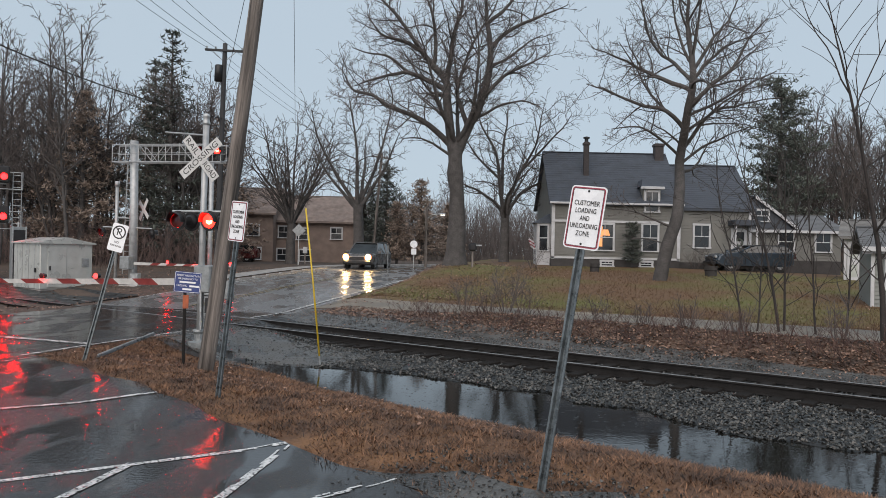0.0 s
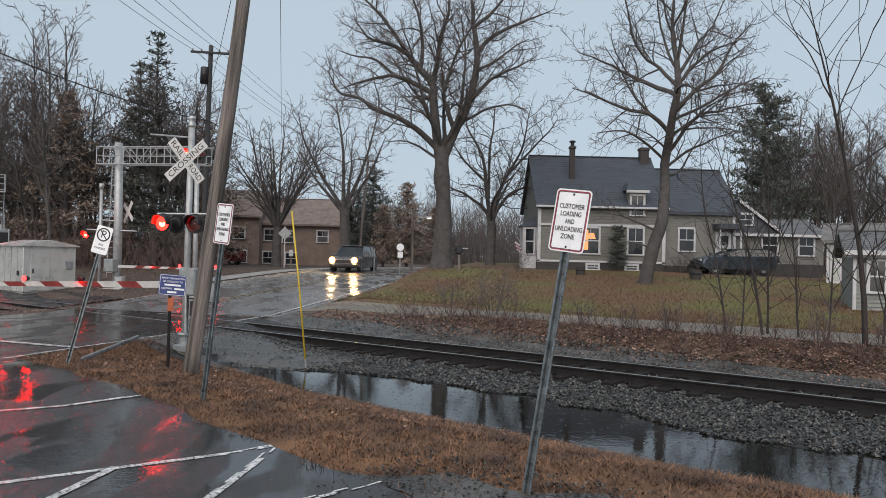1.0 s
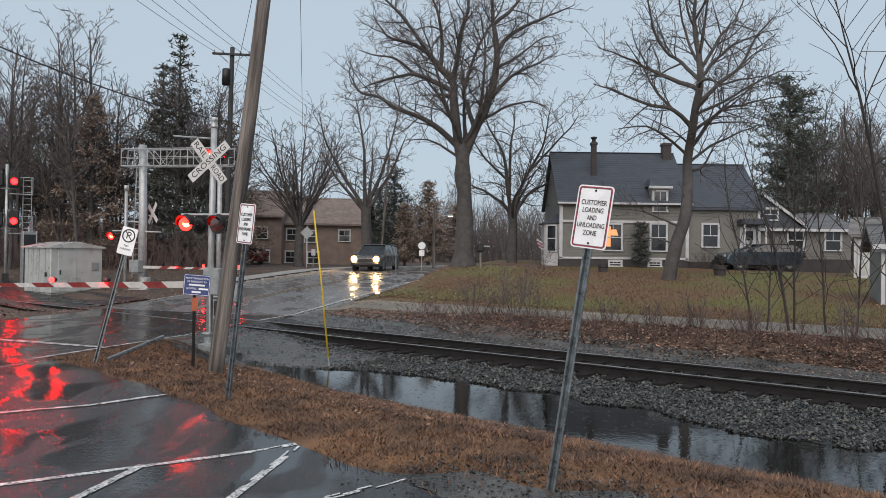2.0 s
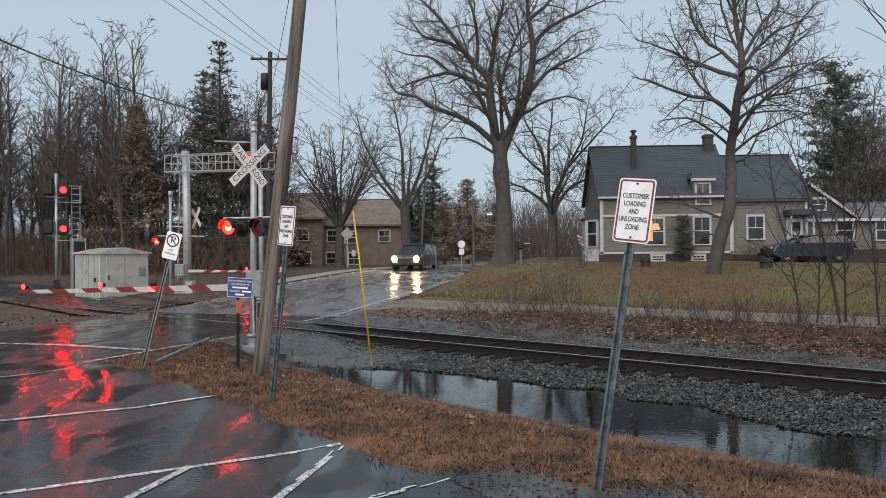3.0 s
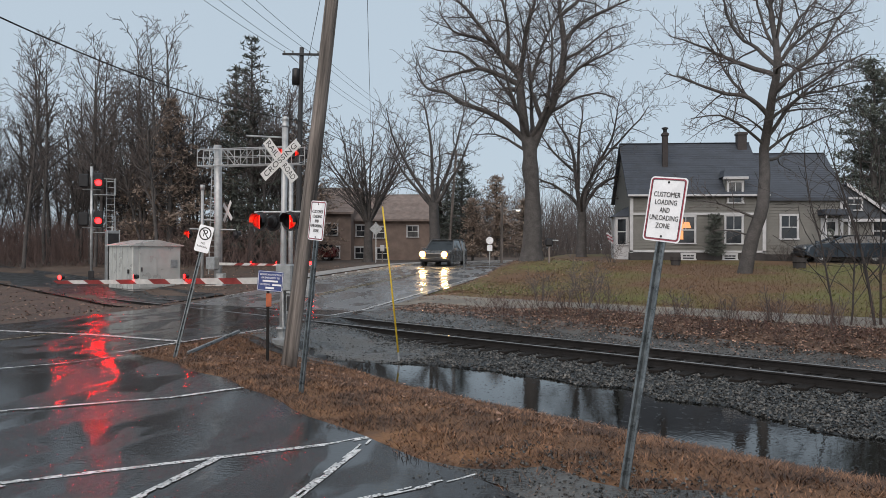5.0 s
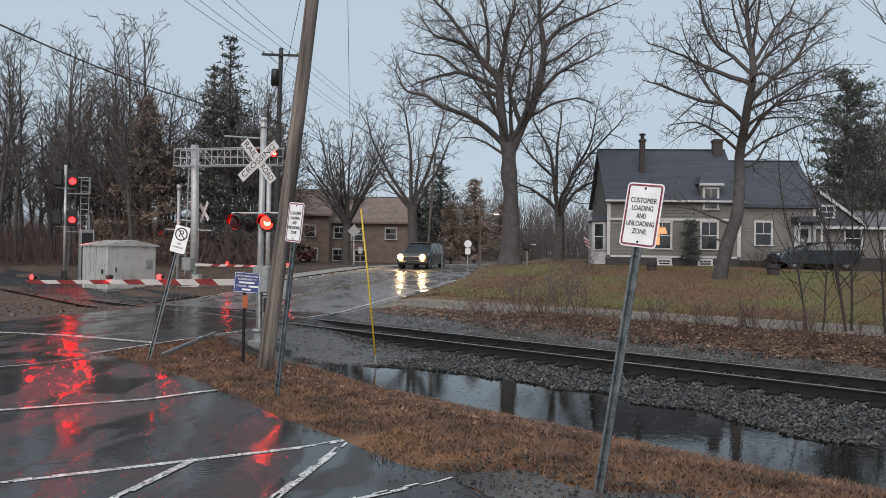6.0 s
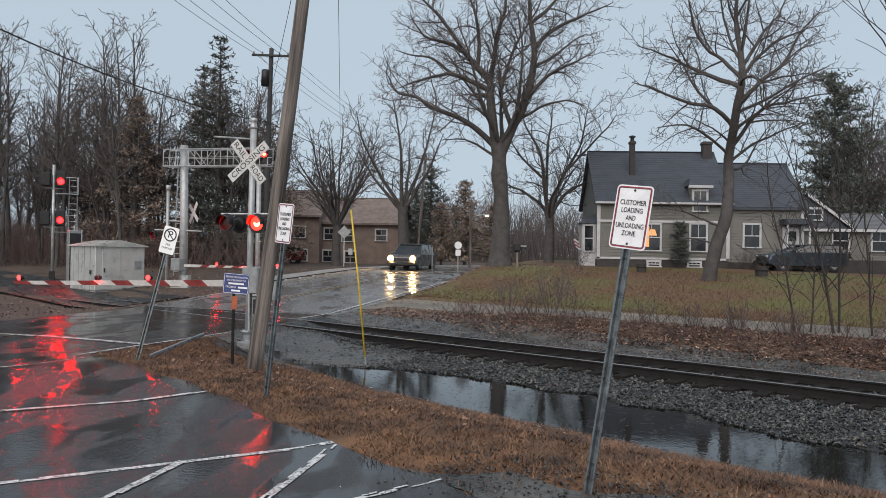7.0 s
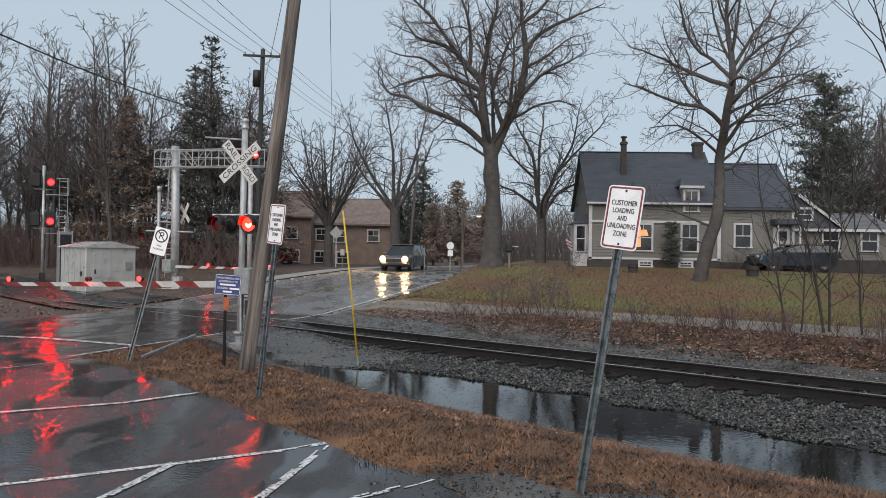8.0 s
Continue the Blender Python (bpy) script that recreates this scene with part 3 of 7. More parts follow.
def stones(count, s0, s1, u0, u1, size, fill=False):
    sh = Shape()
    for _ in range(count):
        s, uu = rng.uniform(s0, s1), u0 + (u1 - u0) * rng.random() ** 1.1
        if abs(s - 14.18) < 0.13 or abs(s - 15.65) < 0.13:
            continue
        p = at(s, uu)
        z = ground_z(p.x, p.y) + 0.045
        if 13.58 < s < 16.26 and min(abs(uu - k) for k in TIES_U) < 0.13 and rng.random() < 0.8:
            continue
        if not fill and uu > 12.5 + 0.8 * noise.noise((s, uu, 1)) and s < 12.9 + 0.8 * noise.noise((s * 0.8, uu * 0.8, 5)) and rng.random() < 0.93:
            continue
        if z < WATER_Z + 0.015:
            continue
        r = rng.uniform(*size)
        sc = (r * rng.uniform(0.7, 1.4), r * rng.uniform(0.6, 1.1), r * rng.uniform(0.5, 0.85))
        m = pose(p.x, p.y, z + sc[2] * 0.3, rng.uniform(-40, 40), rng.uniform(-40, 40), rng.uniform(0, 360))
        sh.add([m @ Vector((v[0] * sc[0] * rng.uniform(0.8, 1.2), v[1] * sc[1] * rng.uniform(0.8, 1.2), v[2] * sc[2] * rng.uniform(0.8, 1.2))) + m.to_3x3() @ (Vector((rng.uniform(-1, 1), rng.uniform(-1, 1), rng.uniform(-1, 1))) * r * 0.3) for v in OCT], OCF)
    return sh


tagged(part("ballast_stones", stones(30000, 11.2, 14.2, -4, 18.2, (0.017, 0.040)), STONE), "wet grey crushed stones heaped beside the rails", "ballast", kind="stuff")
tagged(part("gravel_pebbles", stones(6000, 10.6, 13.4, 12.0, 18.0, (0.010, 0.024), True), STONE), "small wet pebbles strewn on the flat gravel", "gravel", kind="stuff")
tagged(part("gravel_pebbles", stones(2600, 4.9, 6.6, -3, 5.0, (0.008, 0.022)), STONE), "small wet pebbles strewn on the gravel shoulder", "gravel", kind="stuff")
tagged(part("ballast_stones", stones(9000, 14.25, 18.4, -4, 19, (0.017, 0.036)), STONE), "wet grey crushed stones between and behind the rails", "ballast", kind="stuff")


# rain rings on the water
sh = Shape()
for _ in range(1500):
    p = at(rng.uniform(9.3, 12.6), rng.uniform(-4, 15))
    r0 = rng.uniform(0.008, 0.026)
    o = len(sh.v)
    for k in range(8):
        a = 2 * math.pi * k / 8
        for rr, z in ((r0 - 0.006, 0.0005), (r0, 0.002), (r0 + 0.006, 0.0005)):
            sh.v.append((p.x + rr * math.cos(a), p.y + rr * math.sin(a), WATER_Z + z))
    for k in range(8):
        k2 = (k + 1) % 8
        sh.f += [(o + 3 * k, o + 3 * k2, o + 3 * k2 + 1, o + 3 * k + 1), (o + 3 * k + 1, o + 3 * k2 + 1, o + 3 * k2 + 2, o + 3 * k + 2)]
tagged(part("rain_rings", sh, WATER, smooth=True), "small rings where rain strikes the standing water", "water", kind="stuff")


# ---- road markings ----
COATS = []


def marking(name, pts, width, mat, wear=0.0, label="worn white road line", broken=None):
    """Paint laid on the asphalt in short lengths with chipped edges; each coat lies over the last."""
    sh = Shape()
    coat = 0.055 + 0.002 * (len(COATS) % 5)
    COATS.append(name)
    for p0, p1 in zip(pts, pts[1:]):
        p0, p1 = Vector((*p0, 0)), Vector((*p1, 0))
        L = (p1 - p0).length
        d = (p1 - p0) / L
        side = Vector((d.y, -d.x, 0)) * width / 2
        k = max(2, int(L / 0.16))
        for i in range(k):
            a, b = L * i / k, L * (i + 1) / k
            if broken and (a % broken[1]) > broken[0]:
                continue
            for j in range(3):
                if rng.random() < wear:
                    continue
                e0, e1 = -1 + 2 * j / 3, -1 + 2 * (j + 1) / 3
                q = [p0 + d * (a + rng.uniform(-.03, .03) * (wear > 0)) + side * (e0 + rng.uniform(-.12, .12) * (j == 0)), p0 + d * a + side * (e1 + rng.uniform(-.12, .12) * (j == 2)),
                     p0 + d * b + side * e1, p0 + d * b + side * e0]
                sh.add([(v.x, v.y, ground_z(v.x, v.y) + coat) for v in q], [(0, 1, 2, 3)])
    return tagged(part(name, sh, mat), label, "road marking", kind="structure")


marking("stall_line", [(-6.6, 5.1), (-3.87, 6.81), (-1.64, 8.28)], 0.09, PAINT_WHITE, 0.08, "worn white parking line on wet asphalt")
marking("stall_line", [(-1.62, 8.2), (-1.83, 6.48), (-2.05, 4.6)], 0.09, PAINT_WHITE, 0.2, "worn white parking line on wet asphalt")
marking("stall_line", [(-2.96, 7.45), (-3.12, 6.39), (-3.4, 4.6)], 0.09, PAINT_WHITE, 0.08, "worn white parking line on wet asphalt")
marking("stall_line", [(-4.5, 6.3), (-4.75, 4.8)], 0.09, PAINT_WHITE, 0.08, "worn white parking line on wet asphalt")
marking("stall_line", [(-9.2, 7.45), (-5.25, 9.97), (-3.97, 10.78)], 0.09, PAINT_WHITE, 0.08, "worn white parking line on wet asphalt")
marking("stall_line", [(-11.2, 10.5), (-7.9, 13.6), (-7.44, 14.17)], 0.08, PAINT_WHITE, 0.14, "worn white parking line on wet asphalt")
marking("stall_line", [(-0.42, 7.1), (-0.9, 6.65), (-2.4, 5.3)], 0.09, PAINT_WHITE, 0.45, "badly worn white parking line")
marking("stop_line", [(-13.6, 18.7), (-10.36, 18.07), (-7.75, 17.0)], 0.22, PAINT_WHITE, 0.05, "white stop line across the lane before the track")
marking("edge_line", [(-8.08, 14.87), (-7.6, 16.9), (-7.05, 19.0), (-6.7, 20.4)], 0.14, PAINT_WHITE, 0.05, "white edge line of the road before the track")
far_edge, mid_line, mid_line2, left_edge = [], [], [], []
for i in range(40):
    a = 2.6 + 1.5 * i
    c = ROAD_P + ROAD_DIR * a + ROAD_SIDE * bend(a)
    far_edge.append(tuple((c - ROAD_SIDE * 0.12)[:2]))
    mid_line.append(tuple((c - ROAD_SIDE * 3.85)[:2]))
    mid_line2.append(tuple((c - ROAD_SIDE * 4.1)[:2]))
    left_edge.append(tuple((c - ROAD_SIDE * 7.4)[:2]))
marking("edge_line", far_edge, 0.14, PAINT_WHITE, 0.04, "white edge line climbing with the road")
marking("edge_line", left_edge[3:], 0.12, PAINT_WHITE, 0.1, "white edge line climbing with the road")
marking("centre_line", mid_line[2:], 0.11, PAINT_YELLOW, 0.08, "faded yellow centre line of the road")
marking("centre_line", mid_line2[2:], 0.11, PAINT_YELLOW, 0.08, "faded yellow centre line of the road")
marking("centre_line", [tuple((ROAD_P + ROAD_DIR * a - ROAD_SIDE * 4)[:2]) for a in (-30, -12, -4.5)], 0.11, PAINT_YELLOW, 0.15, "faded yellow centre line before the track")


# ---- signs on posts ----
def stand(base, lean, facing):
    """A pose at base whose z follows the leaning post and whose -y faces against 'facing'."""
    z = Vector((lean[0], lean[1], 1)).normalized()
    y = (Vector(facing) - z * z.dot(Vector(facing))).normalized()
    x = y.cross(z)
    return Matrix.Translation(base) @ Matrix((x, y, z)).transposed().to_4x4()


def rounded(w, h, r, n=5):
    pts = []
    for cx, cz, a0 in ((w / 2 - r, h / 2 - r, 0), (-w / 2 + r, h / 2 - r, 90), (-w / 2 + r, -h / 2 + r, 180), (w / 2 - r, -h / 2 + r, 270)):
        for k in range(n + 1):
            a = radians(a0 + 90 * k / n)
            pts.append((cx + r * math.cos(a), cz + r * math.sin(a)))
    return pts


def ring(w, h, r, t, y, d=0.003):
    """A flat border line of width t inside a rounded outline."""
    a, b = rounded(w, h, r), rounded(w - 2 * t, h - 2 * t, max(0.004, r - t))
    k = len(a)
    sh = Shape()
    sh.v = [(x, y, z) for x, z in a] + [(x, y, z) for x, z in b] + [(x, y + d, z) for x, z in a] + [(x, y + d, z) for x, z in b]
    sh.f = [(i, (i + 1) % k, k + (i + 1) % k, k + i) for i in range(k)] + [(i, 2 * k + i, 2 * k + (i + 1) % k, (i + 1) % k) for i in range(k)] + [(k + i, k + (i + 1) % k, 3 * k + (i + 1) % k, 3 * k + i) for i in range(k)]
    return sh


def channel_post(height, w=0.085):
    """A ribbed steel U-channel post with punched holes suggested by shallow studs."""
    prof = [(-w / 2, 0.012), (-w / 2, 0.0), (-w * 0.28, 0.0), (-w * 0.2, 0.034), (w * 0.2, 0.034), (w * 0.28, 0.0), (w / 2, 0.0), (w / 2, 0.012), (w * 0.34, 0.014), (w * 0.25, 0.046), (-w * 0.25, 0.046), (-w * 0.34, 0.014)]
    sh = Shape()
    k = len(prof)
    sh.v = [(x, y, z) for z in (-0.35, height) for x, y in prof]
    sh.f = [(j, (j + 1) % k, k + (j + 1) % k, k + j) for j in range(k)] + [tuple(range(k, 2 * k))]
    z = 0.2
    while z < height - 0.05:
        sh.box((0, 0.032, z), (0.014, 0.006, 0.014), 0.003)
        z += 0.05
    return sh


def parking_sign(base, lean, zc, label):
    t = thing("loading_zone_sign", stand(base, lean, NS), label, "street sign", "loading zone signs")
    part("post", channel_post(zc + 0.26), POST, t, "dark green-grey steel channel post")
    w, h = 0.345, 0.555
    plate = part("sign_plate", Shape().slab(rounded(w, h, 0.035), 0.004, pose(0, -0.008, zc)), SIGNWHITE, t, "white sign plate with red border")
    part("border", ring(w - 0.024, h - 0.024, 0.028, 0.011, -0.0105), SIGNRED, plate, "red border line", m=pose(0, 0, zc))
    part("border_line", ring(w - 0.048, h - 0.048, 0.018, 0.0035, -0.0105), SIGNBLACK, plate, "thin dark inner line", m=pose(0, 0, zc))
    for i, word in enumerate(("CUSTOMER", "LOADING", "AND", "UNLOADING", "ZONE")):
        lettering("lettering", word, 0.062, plate, SIGNBLACK, pose(0, -0.0115, zc + 0.125 - 0.067 * i), {"CUSTOMER": 0.245, "LOADING": 0.2, "AND": 0.09, "UNLOADING": 0.262, "ZONE": 0.13}[word])
    for dz in (h / 2 - 0.045, -h / 2 + 0.045):
        part("bolt", Shape().lathe([(0.001, 0.006), (0.009, 0.005), (0.011, 0)], 8, pose(0, -0.009, zc + dz, 90)), BLACKMETAL, plate)
    return t


parking_sign((0.89, 6.72, 0.0), (0.143, 0.0), 2.46, "white customer loading zone sign on leaning post in dead grass")
parking_sign((-3.07, 10.59, 0.02), (0.098, 0.0), 2.47, "white loading zone sign on leaning post beside utility pole")

nop = thing("no_parking_sign", stand((-6.38, 13.74, 0.0), (0.245, 0.02), (0.05, 1, 0)), "white no-parking sign on a strongly tilted dark post", "street sign")
part("post", channel_post(2.5, 0.07), POST, nop, "dark steel channel post")
plate = part("sign_plate", Shape().slab(rounded(0.29, 0.5, 0.03), 0.004, pose(0, -0.008, 2.32)), SIGNWHITE, nop, "white plate")
part("ring_mark", Shape().lathe([(0.098, 0), (0.098, 0.002), (0.122, 0.002), (0.122, 0)], 28, pose(0, -0.009, 2.42, 90)), SIGNBLACK, plate, "dark prohibition ring")
part("slash", Shape().box((0, -0.0102, 2.42), (0.2, 0.003, 0.018), 0, pose(0, 0, 0, 0, 45)), SIGNBLACK, plate, "diagonal bar")
lettering("lettering", "P", 0.19, plate, SIGNBLACK, pose(0, -0.0095, 2.42))
lettering("lettering", "NO", 0.055, plate, SIGNBLACK, pose(0, -0.0095, 2.235))
lettering("lettering", "PARKING", 0.05, plate, SIGNBLACK, pose(0, -0.0095, 2.17), 0.2)

ens = thing("crossing_notice", stand((-4.95, 14.79, 0.0), (0.005, 0), (-0.12, 1, 0)), "blue crossing emergency notice on a dark post", "street sign")
part("post", Shape().box((0, 0.02, 0.6), (0.055, 0.04, 1.9), 0.008), RUST, ens, "dark rusted flat post")
part("marker", Shape().box((0.02, -0.004, 1.06), (0.11, 0.012, 0.26), 0.004), ORANGE, ens, "orange plastic marker plate")
plate = part("sign_plate", Shape().slab(rounded(0.5, 0.4, 0.025), 0.004, pose(0.05, -0.02, 1.435, 0, 4)), SIGNBLUE, ens, "blue plate")
pm = pose(0.05, -0.0215, 1.435, 0, 4)
part("border", ring(0.48, 0.38, 0.02, 0.007, 0), SIGNWHITE, plate, "white border line", m=pm)
for txt, z, wd in (("REPORT MALFUNCTION", 0.125, 0.42), ("OR EMERGENCY TO", 0.062, 0.36), ("CROSSING", -0.07, 0.2)):
    lettering("lettering", txt, 0.05, plate, SIGNWHITE, pm @ pose(-0.1 if txt == "CROSSING" else 0, 0, z), wd)
for x, z, wd in ((0, 0, 0.3), (0.13, -0.07, 0.18), (0, -0.135, 0.17)):
    part("writing_bar", Shape().box((x, 0, z), (wd, 0.003, 0.034)), SIGNWHITE, plate, m=pm)

stake = thing("marker_stake", stand((-2.65, 17.0, -0.5), (-0.114, 0.0), (0, 1, 0)), "tall yellow fibreglass marker stake at the water's edge", "marker stake")
part("shaft", Shape().tube([(0, 0, 0.25), (0.012, 0, 1.9), (0, 0, 3.55)], [0.021, 0.019, 0.018], 8), YELLOW, stake, "yellow painted shaft", True)
part("spike", Shape().tube([(0, 0, -0.3), (0, 0, 0.27)], 0.022, 8), GALV, stake, "pale metal foot")


# ---- utility poles and wires ----
def pole_thing(base, lean, height, r0, r1, label, arm=None, box=None, wood=WOODPOLE):
    t = thing("utility_pole", stand(base, lean, (0, 1, 0)), label, "utility pole", "utility poles")
    pts, rad = [], []
    for i in range(15):
        k = i / 14
        pts.append((0.02 * math.sin(5 * k), 0.015 * math.cos(4 * k), -0.6 + (height + 0.6) * k))
        rad.append(r0 + (r1 - r0) * k)
    part("shaft", Shape().tube(pts, rad, 14), wood, t, "weathered split grey-brown timber", True)
    if arm:
        z, half, yaw = arm
        a = part("crossarm", Shape().box((0, 0, 0), (2 * half, 0.11, 0.13), 0.012), wood, t, "timber crossarm", m=pose(0, -0.17, z, 0, 0, yaw))
        for x in (-half * 0.9, -half * 0.45, half * 0.45, half * 0.9):
            part("insulator", Shape().lathe([(0.02, 0.05), (0.05, 0.07), (0.035, 0.11), (0.055, 0.14), (0.03, 0.2), (0.001, 0.21)], 8, pose(x, 0, 0.02)), GREYBOX, a)
        for sx in (-1, 1):
            part("brace", Shape().tube([(sx * half * 0.6, 0, -0.05), (0, 0.1, -0.65)], 0.018, 6), GALV, a)
    if box:
        z, r, h, x = box
        part("transformer", Shape().lathe([(0.001, -h / 2), (r, -h / 2), (r, h / 2), (r * 0.8, h / 2 + 0.06), (0.001, h / 2 + 0.08)], 14, pose(x, -0.1, z)), BLACKMETAL, t, "dark transformer can", True)
    return t


pole_thing((-4.28, 14.05, 0.0), (0.117, 0.0), 11.5, 0.148, 0.106, "weathered leaning timber utility pole beside the crossing")
pole_thing((-13.25, 45.0, 0.7), (0.02, 0), 13.4, 0.17, 0.13, "distant timber utility pole with crossarm and transformer", (12.95, 1.12, 4), (11.6, 0.24, 0.9, -0.3), DARKPOLE)
pole_thing((-18.61, 24.48, -0.1), (0.052, 0.0), 13.0, 0.19, 0.15, "weathered timber utility pole beside the road and track")
pole_thing((-6.1, 66.0, 1.0), (0.075, 0.0), 9.6, 0.13, 0.10, "slim leaning utility pole far along the road", (9.2, 0.9, 20))
cab_box = thing("meter_box", pose(-18.25, 24.75, 1.25, 0, 0, 10), "grey metal service box mounted on the utility pole", "electrical box")
part("case", Shape().box((0, 0, 0), (0.46, 0.26, 1.15), 0.02), GREYBOX, cab_box)
part("door", Shape().box((0.0, -0.138, 0.02), (0.4, 0.02, 1.02), 0.008), GREYBOX, cab_box)
part("conduit", Shape().tube([(0.08, 0, -0.55), (0.1, 0, -0.95), (0.16, 0.02, -1.35)], 0.03, 8), GREYBOX, cab_box)
part("bracket", Shape().box((-0.27, 0.05, 0.3), (0.12, 0.08, 0.06), 0.005), GALV, cab_box)


def wire(a, b, sag, r=0.012, label="thin black overhead cable strung between poles"):
    a, b = Vector(a), Vector(b)
    pts = [a.lerp(b, k / 24) - Vector((0, 0, 4 * sag * (k / 24) * (1 - k / 24))) for k in range(25)]
    tagged(part("cable", Shape().tube(pts, r, 5), WIRE, smooth=True), label, "cable", "overhead cables")


MP = Vector((-13.0, 44.85, 13.75))
for x, px, r in ((-1.0, -0.2, 0.012), (-0.5, 1.0, 0.012), (0.5, 2.0, 0.012), (1.0, 3.1, 0.012)):
    wire(MP + Vector((x, 0, 0.05)), (-14.6 + px, 4.0, 14.2), 0.8, r)
    wire(MP + Vector((x, 0, 0.05)), (-5.4 + x * 0.8, 66.0, 10.4), 0.7, 0.010)
wire((-18.05, 24.4, 10.1), (-13.05, 44.9, 9.7), 0.55, 0.03, "thick black telephone cable sagging between poles")
wire((-18.05, 24.4, 10.1), (-24.5, 4.0, 11.0), 0.5, 0.03, "thick black telephone cable sagging between poles")
wire((-13.05, 44.9, 9.7), (-5.6, 66.0, 8.6), 0.5, 0.022, "thick black telephone cable sagging between poles")
wire((-18.05, 24.4, 9.3), (-30, 20.0, 9.7), 0.2, 0.014)
wire((-2.95, 14.05, 11.2), (-8.2, 42.0, 8.6), 0.3, 0.009)
wire((-2.9, 14.05, 11.3), (-13.1, 44.9, 11.2), 0.5, 0.011)

beam = thing("steel_beam", Matrix(), "galvanised steel beam lying askew on the dead grass", "steel beam")
part("rail", Shape().tube([(-6.33, 14.2, 0.05), (-6.2, 16.6, 0.22)], 0.03, 6), POST, beam)
part("flange", Shape().tube([(-6.33, 14.2, 0.085), (-6.2, 16.6, 0.255)], 0.016, 5), GALV, beam, "pale upper edge")

# ---- crossing signals ----
FLASHERS = []
HOUSING = Shape().lathe([(0.001, 0.12), (0.1, 0.12), (0.15, 0.06), (0.16, 0.0), (0.17, 0.0), (0.17, -0.02)], 18, pose(0, 0, 0, -90)).mesh("housing", BLACKMETAL)
BACKPLATE = Shape().lathe([(0.16, 0.006), (0.222, 0.006), (0.226, 0.0), (0.222, -0.006), (0.16, -0.006)], 26, pose(0, 0, 0, 90)).mesh("backplate", BLACKMETAL)
hood = Shape()
for i in range(13):
    a = radians(-10 + 200 * i / 12)
    for y, r in ((0.0, 0.165), (-0.3 + 0.12 * abs(math.cos(a)), 0.175)):
        hood.v.append((r * math.cos(a), y, r * math.sin(a)))
        hood.v.append(((r + 0.008) * math.cos(a), y, (r + 0.008) * math.sin(a)))
hood.f = [q for i in range(12) for q in ((4 * i, 4 * i + 2, 4 * i + 6, 4 * i + 4), (4 * i + 1, 4 * i + 5, 4 * i + 7, 4 * i + 3), (4 * i + 2, 4 * i + 3, 4 * i + 7, 4 * i + 6))]
HOOD = hood.mesh("hood", BLACKMETAL)


def lens_mesh(lit):
    """A round lens plate, lit on its -y face and dark on its +y face."""
    me = Shape().lathe([(0.001, 0.012), (0.08, 0.010), (0.162, 0.004), (0.162, -0.004), (0.08, -0.010), (0.001, -0.012)], 20, pose(0, 0, 0, 90)).mesh("lens", lit)
    me.materials.append(LENS_OFF)
    me.materials.append(LENS_CORE)
    for pl in me.polygons:
        inner = math.hypot(pl.center.x, pl.center.z) < 0.07
        pl.material_index = 1 if pl.center.y > 0.001 else 2 if lit is LENS_HOT and inner and pl.center.z < 0.01 else 0
    return me


BEZEL = Shape().lathe([(0.166, -0.002), (0.182, -0.002), (0.182, 0.035), (0.166, 0.035), (0.166, -0.002)], 20, pose(0, 0, 0, 90)).mesh("bezel", BLACKMETAL)
LENS_FLASH, LENS_STEADY = lens_mesh(LENS_HOT), lens_mesh(LENS_ON)


def lamp_head(parent, m, phase, plate=True, steady=False):
    """A hooded red signal lamp that faces -y. phase 0 or 1 alternates; None is dark."""
    h = part("lamp_head", HOUSING, None, parent, "round black lamp head with hood", m=m)
    part("hood", HOOD, None, h)
    part("bezel", BEZEL, None, h)
    if plate:
        part("backplate", BACKPLATE, None, h)
    lens = part("lens", LENS_STEADY if steady else LENS_FLASH, None, h, "red lens", m=pose(0, -0.012, 0, 0, 0, 180 if phase is None else 0))
    if phase is not None and not steady:
        FLASHERS.append((lens, phase))
    return h


def crossbuck(parent, m, letters=True):
    a = part("crossbuck_blade", Shape().box((0, 0, 0), (1.22, 0.006, 0.22), 0), OLDWHITE, parent, "white blade", m=m @ pose(0, -0.004, 0, 0, 51))
    b = part("crossbuck_blade", Shape().box((0, 0, 0), (1.22, 0.006, 0.22), 0), OLDWHITE, parent, "white blade", m=m @ pose(0, -0.012, 0, 0, -40))
    if letters:
        lettering("lettering", "RAIL", 0.19, a, SIGNBLACK, pose(-0.35, -0.0048, 0), 0.42)
        lettering("lettering", "ROAD", 0.19, a, SIGNBLACK, pose(0.35, -0.0048, 0), 0.42)
        lettering("lettering", "CROSSING", 0.19, b, SIGNBLACK, pose(0, -0.0048, 0), 1.06)


YAW = -13.3   # the road's heading
mast = thing("crossing_signal", pose(-5.5, 17.5, -0.05, 0, 0, YAW), "aluminium railroad crossing signal mast with crossbuck and red flashers", "crossing signal")
part("mast", Shape().tube([(0, 0, -0.4), (0.03, 0, 2.6), (0.06, 0, 5.0)], 0.072, 14), ALU, mast, "pale aluminium mast", True)
part("foundation", Shape().lathe([(0.001, 0.30), (0.13, 0.30), (0.15, 0.26), (0.11, 0.2), (0.11, 0.05), (0.24, 0.02), (0.24, -0.3)], 14), GREYBOX, mast, "junction base")
part("bell", Shape().lathe([(0.072, 4.95), (0.09, 4.96), (0.09, 5.0), (0.075, 5.02), (0.075, 5.12), (0.085, 5.13), (0.08, 5.18), (0.03, 5.21), (0.001, 5.21)], 14, pose(0.06, 0, 0)), GALV, mast, "bell on the mast top", True)
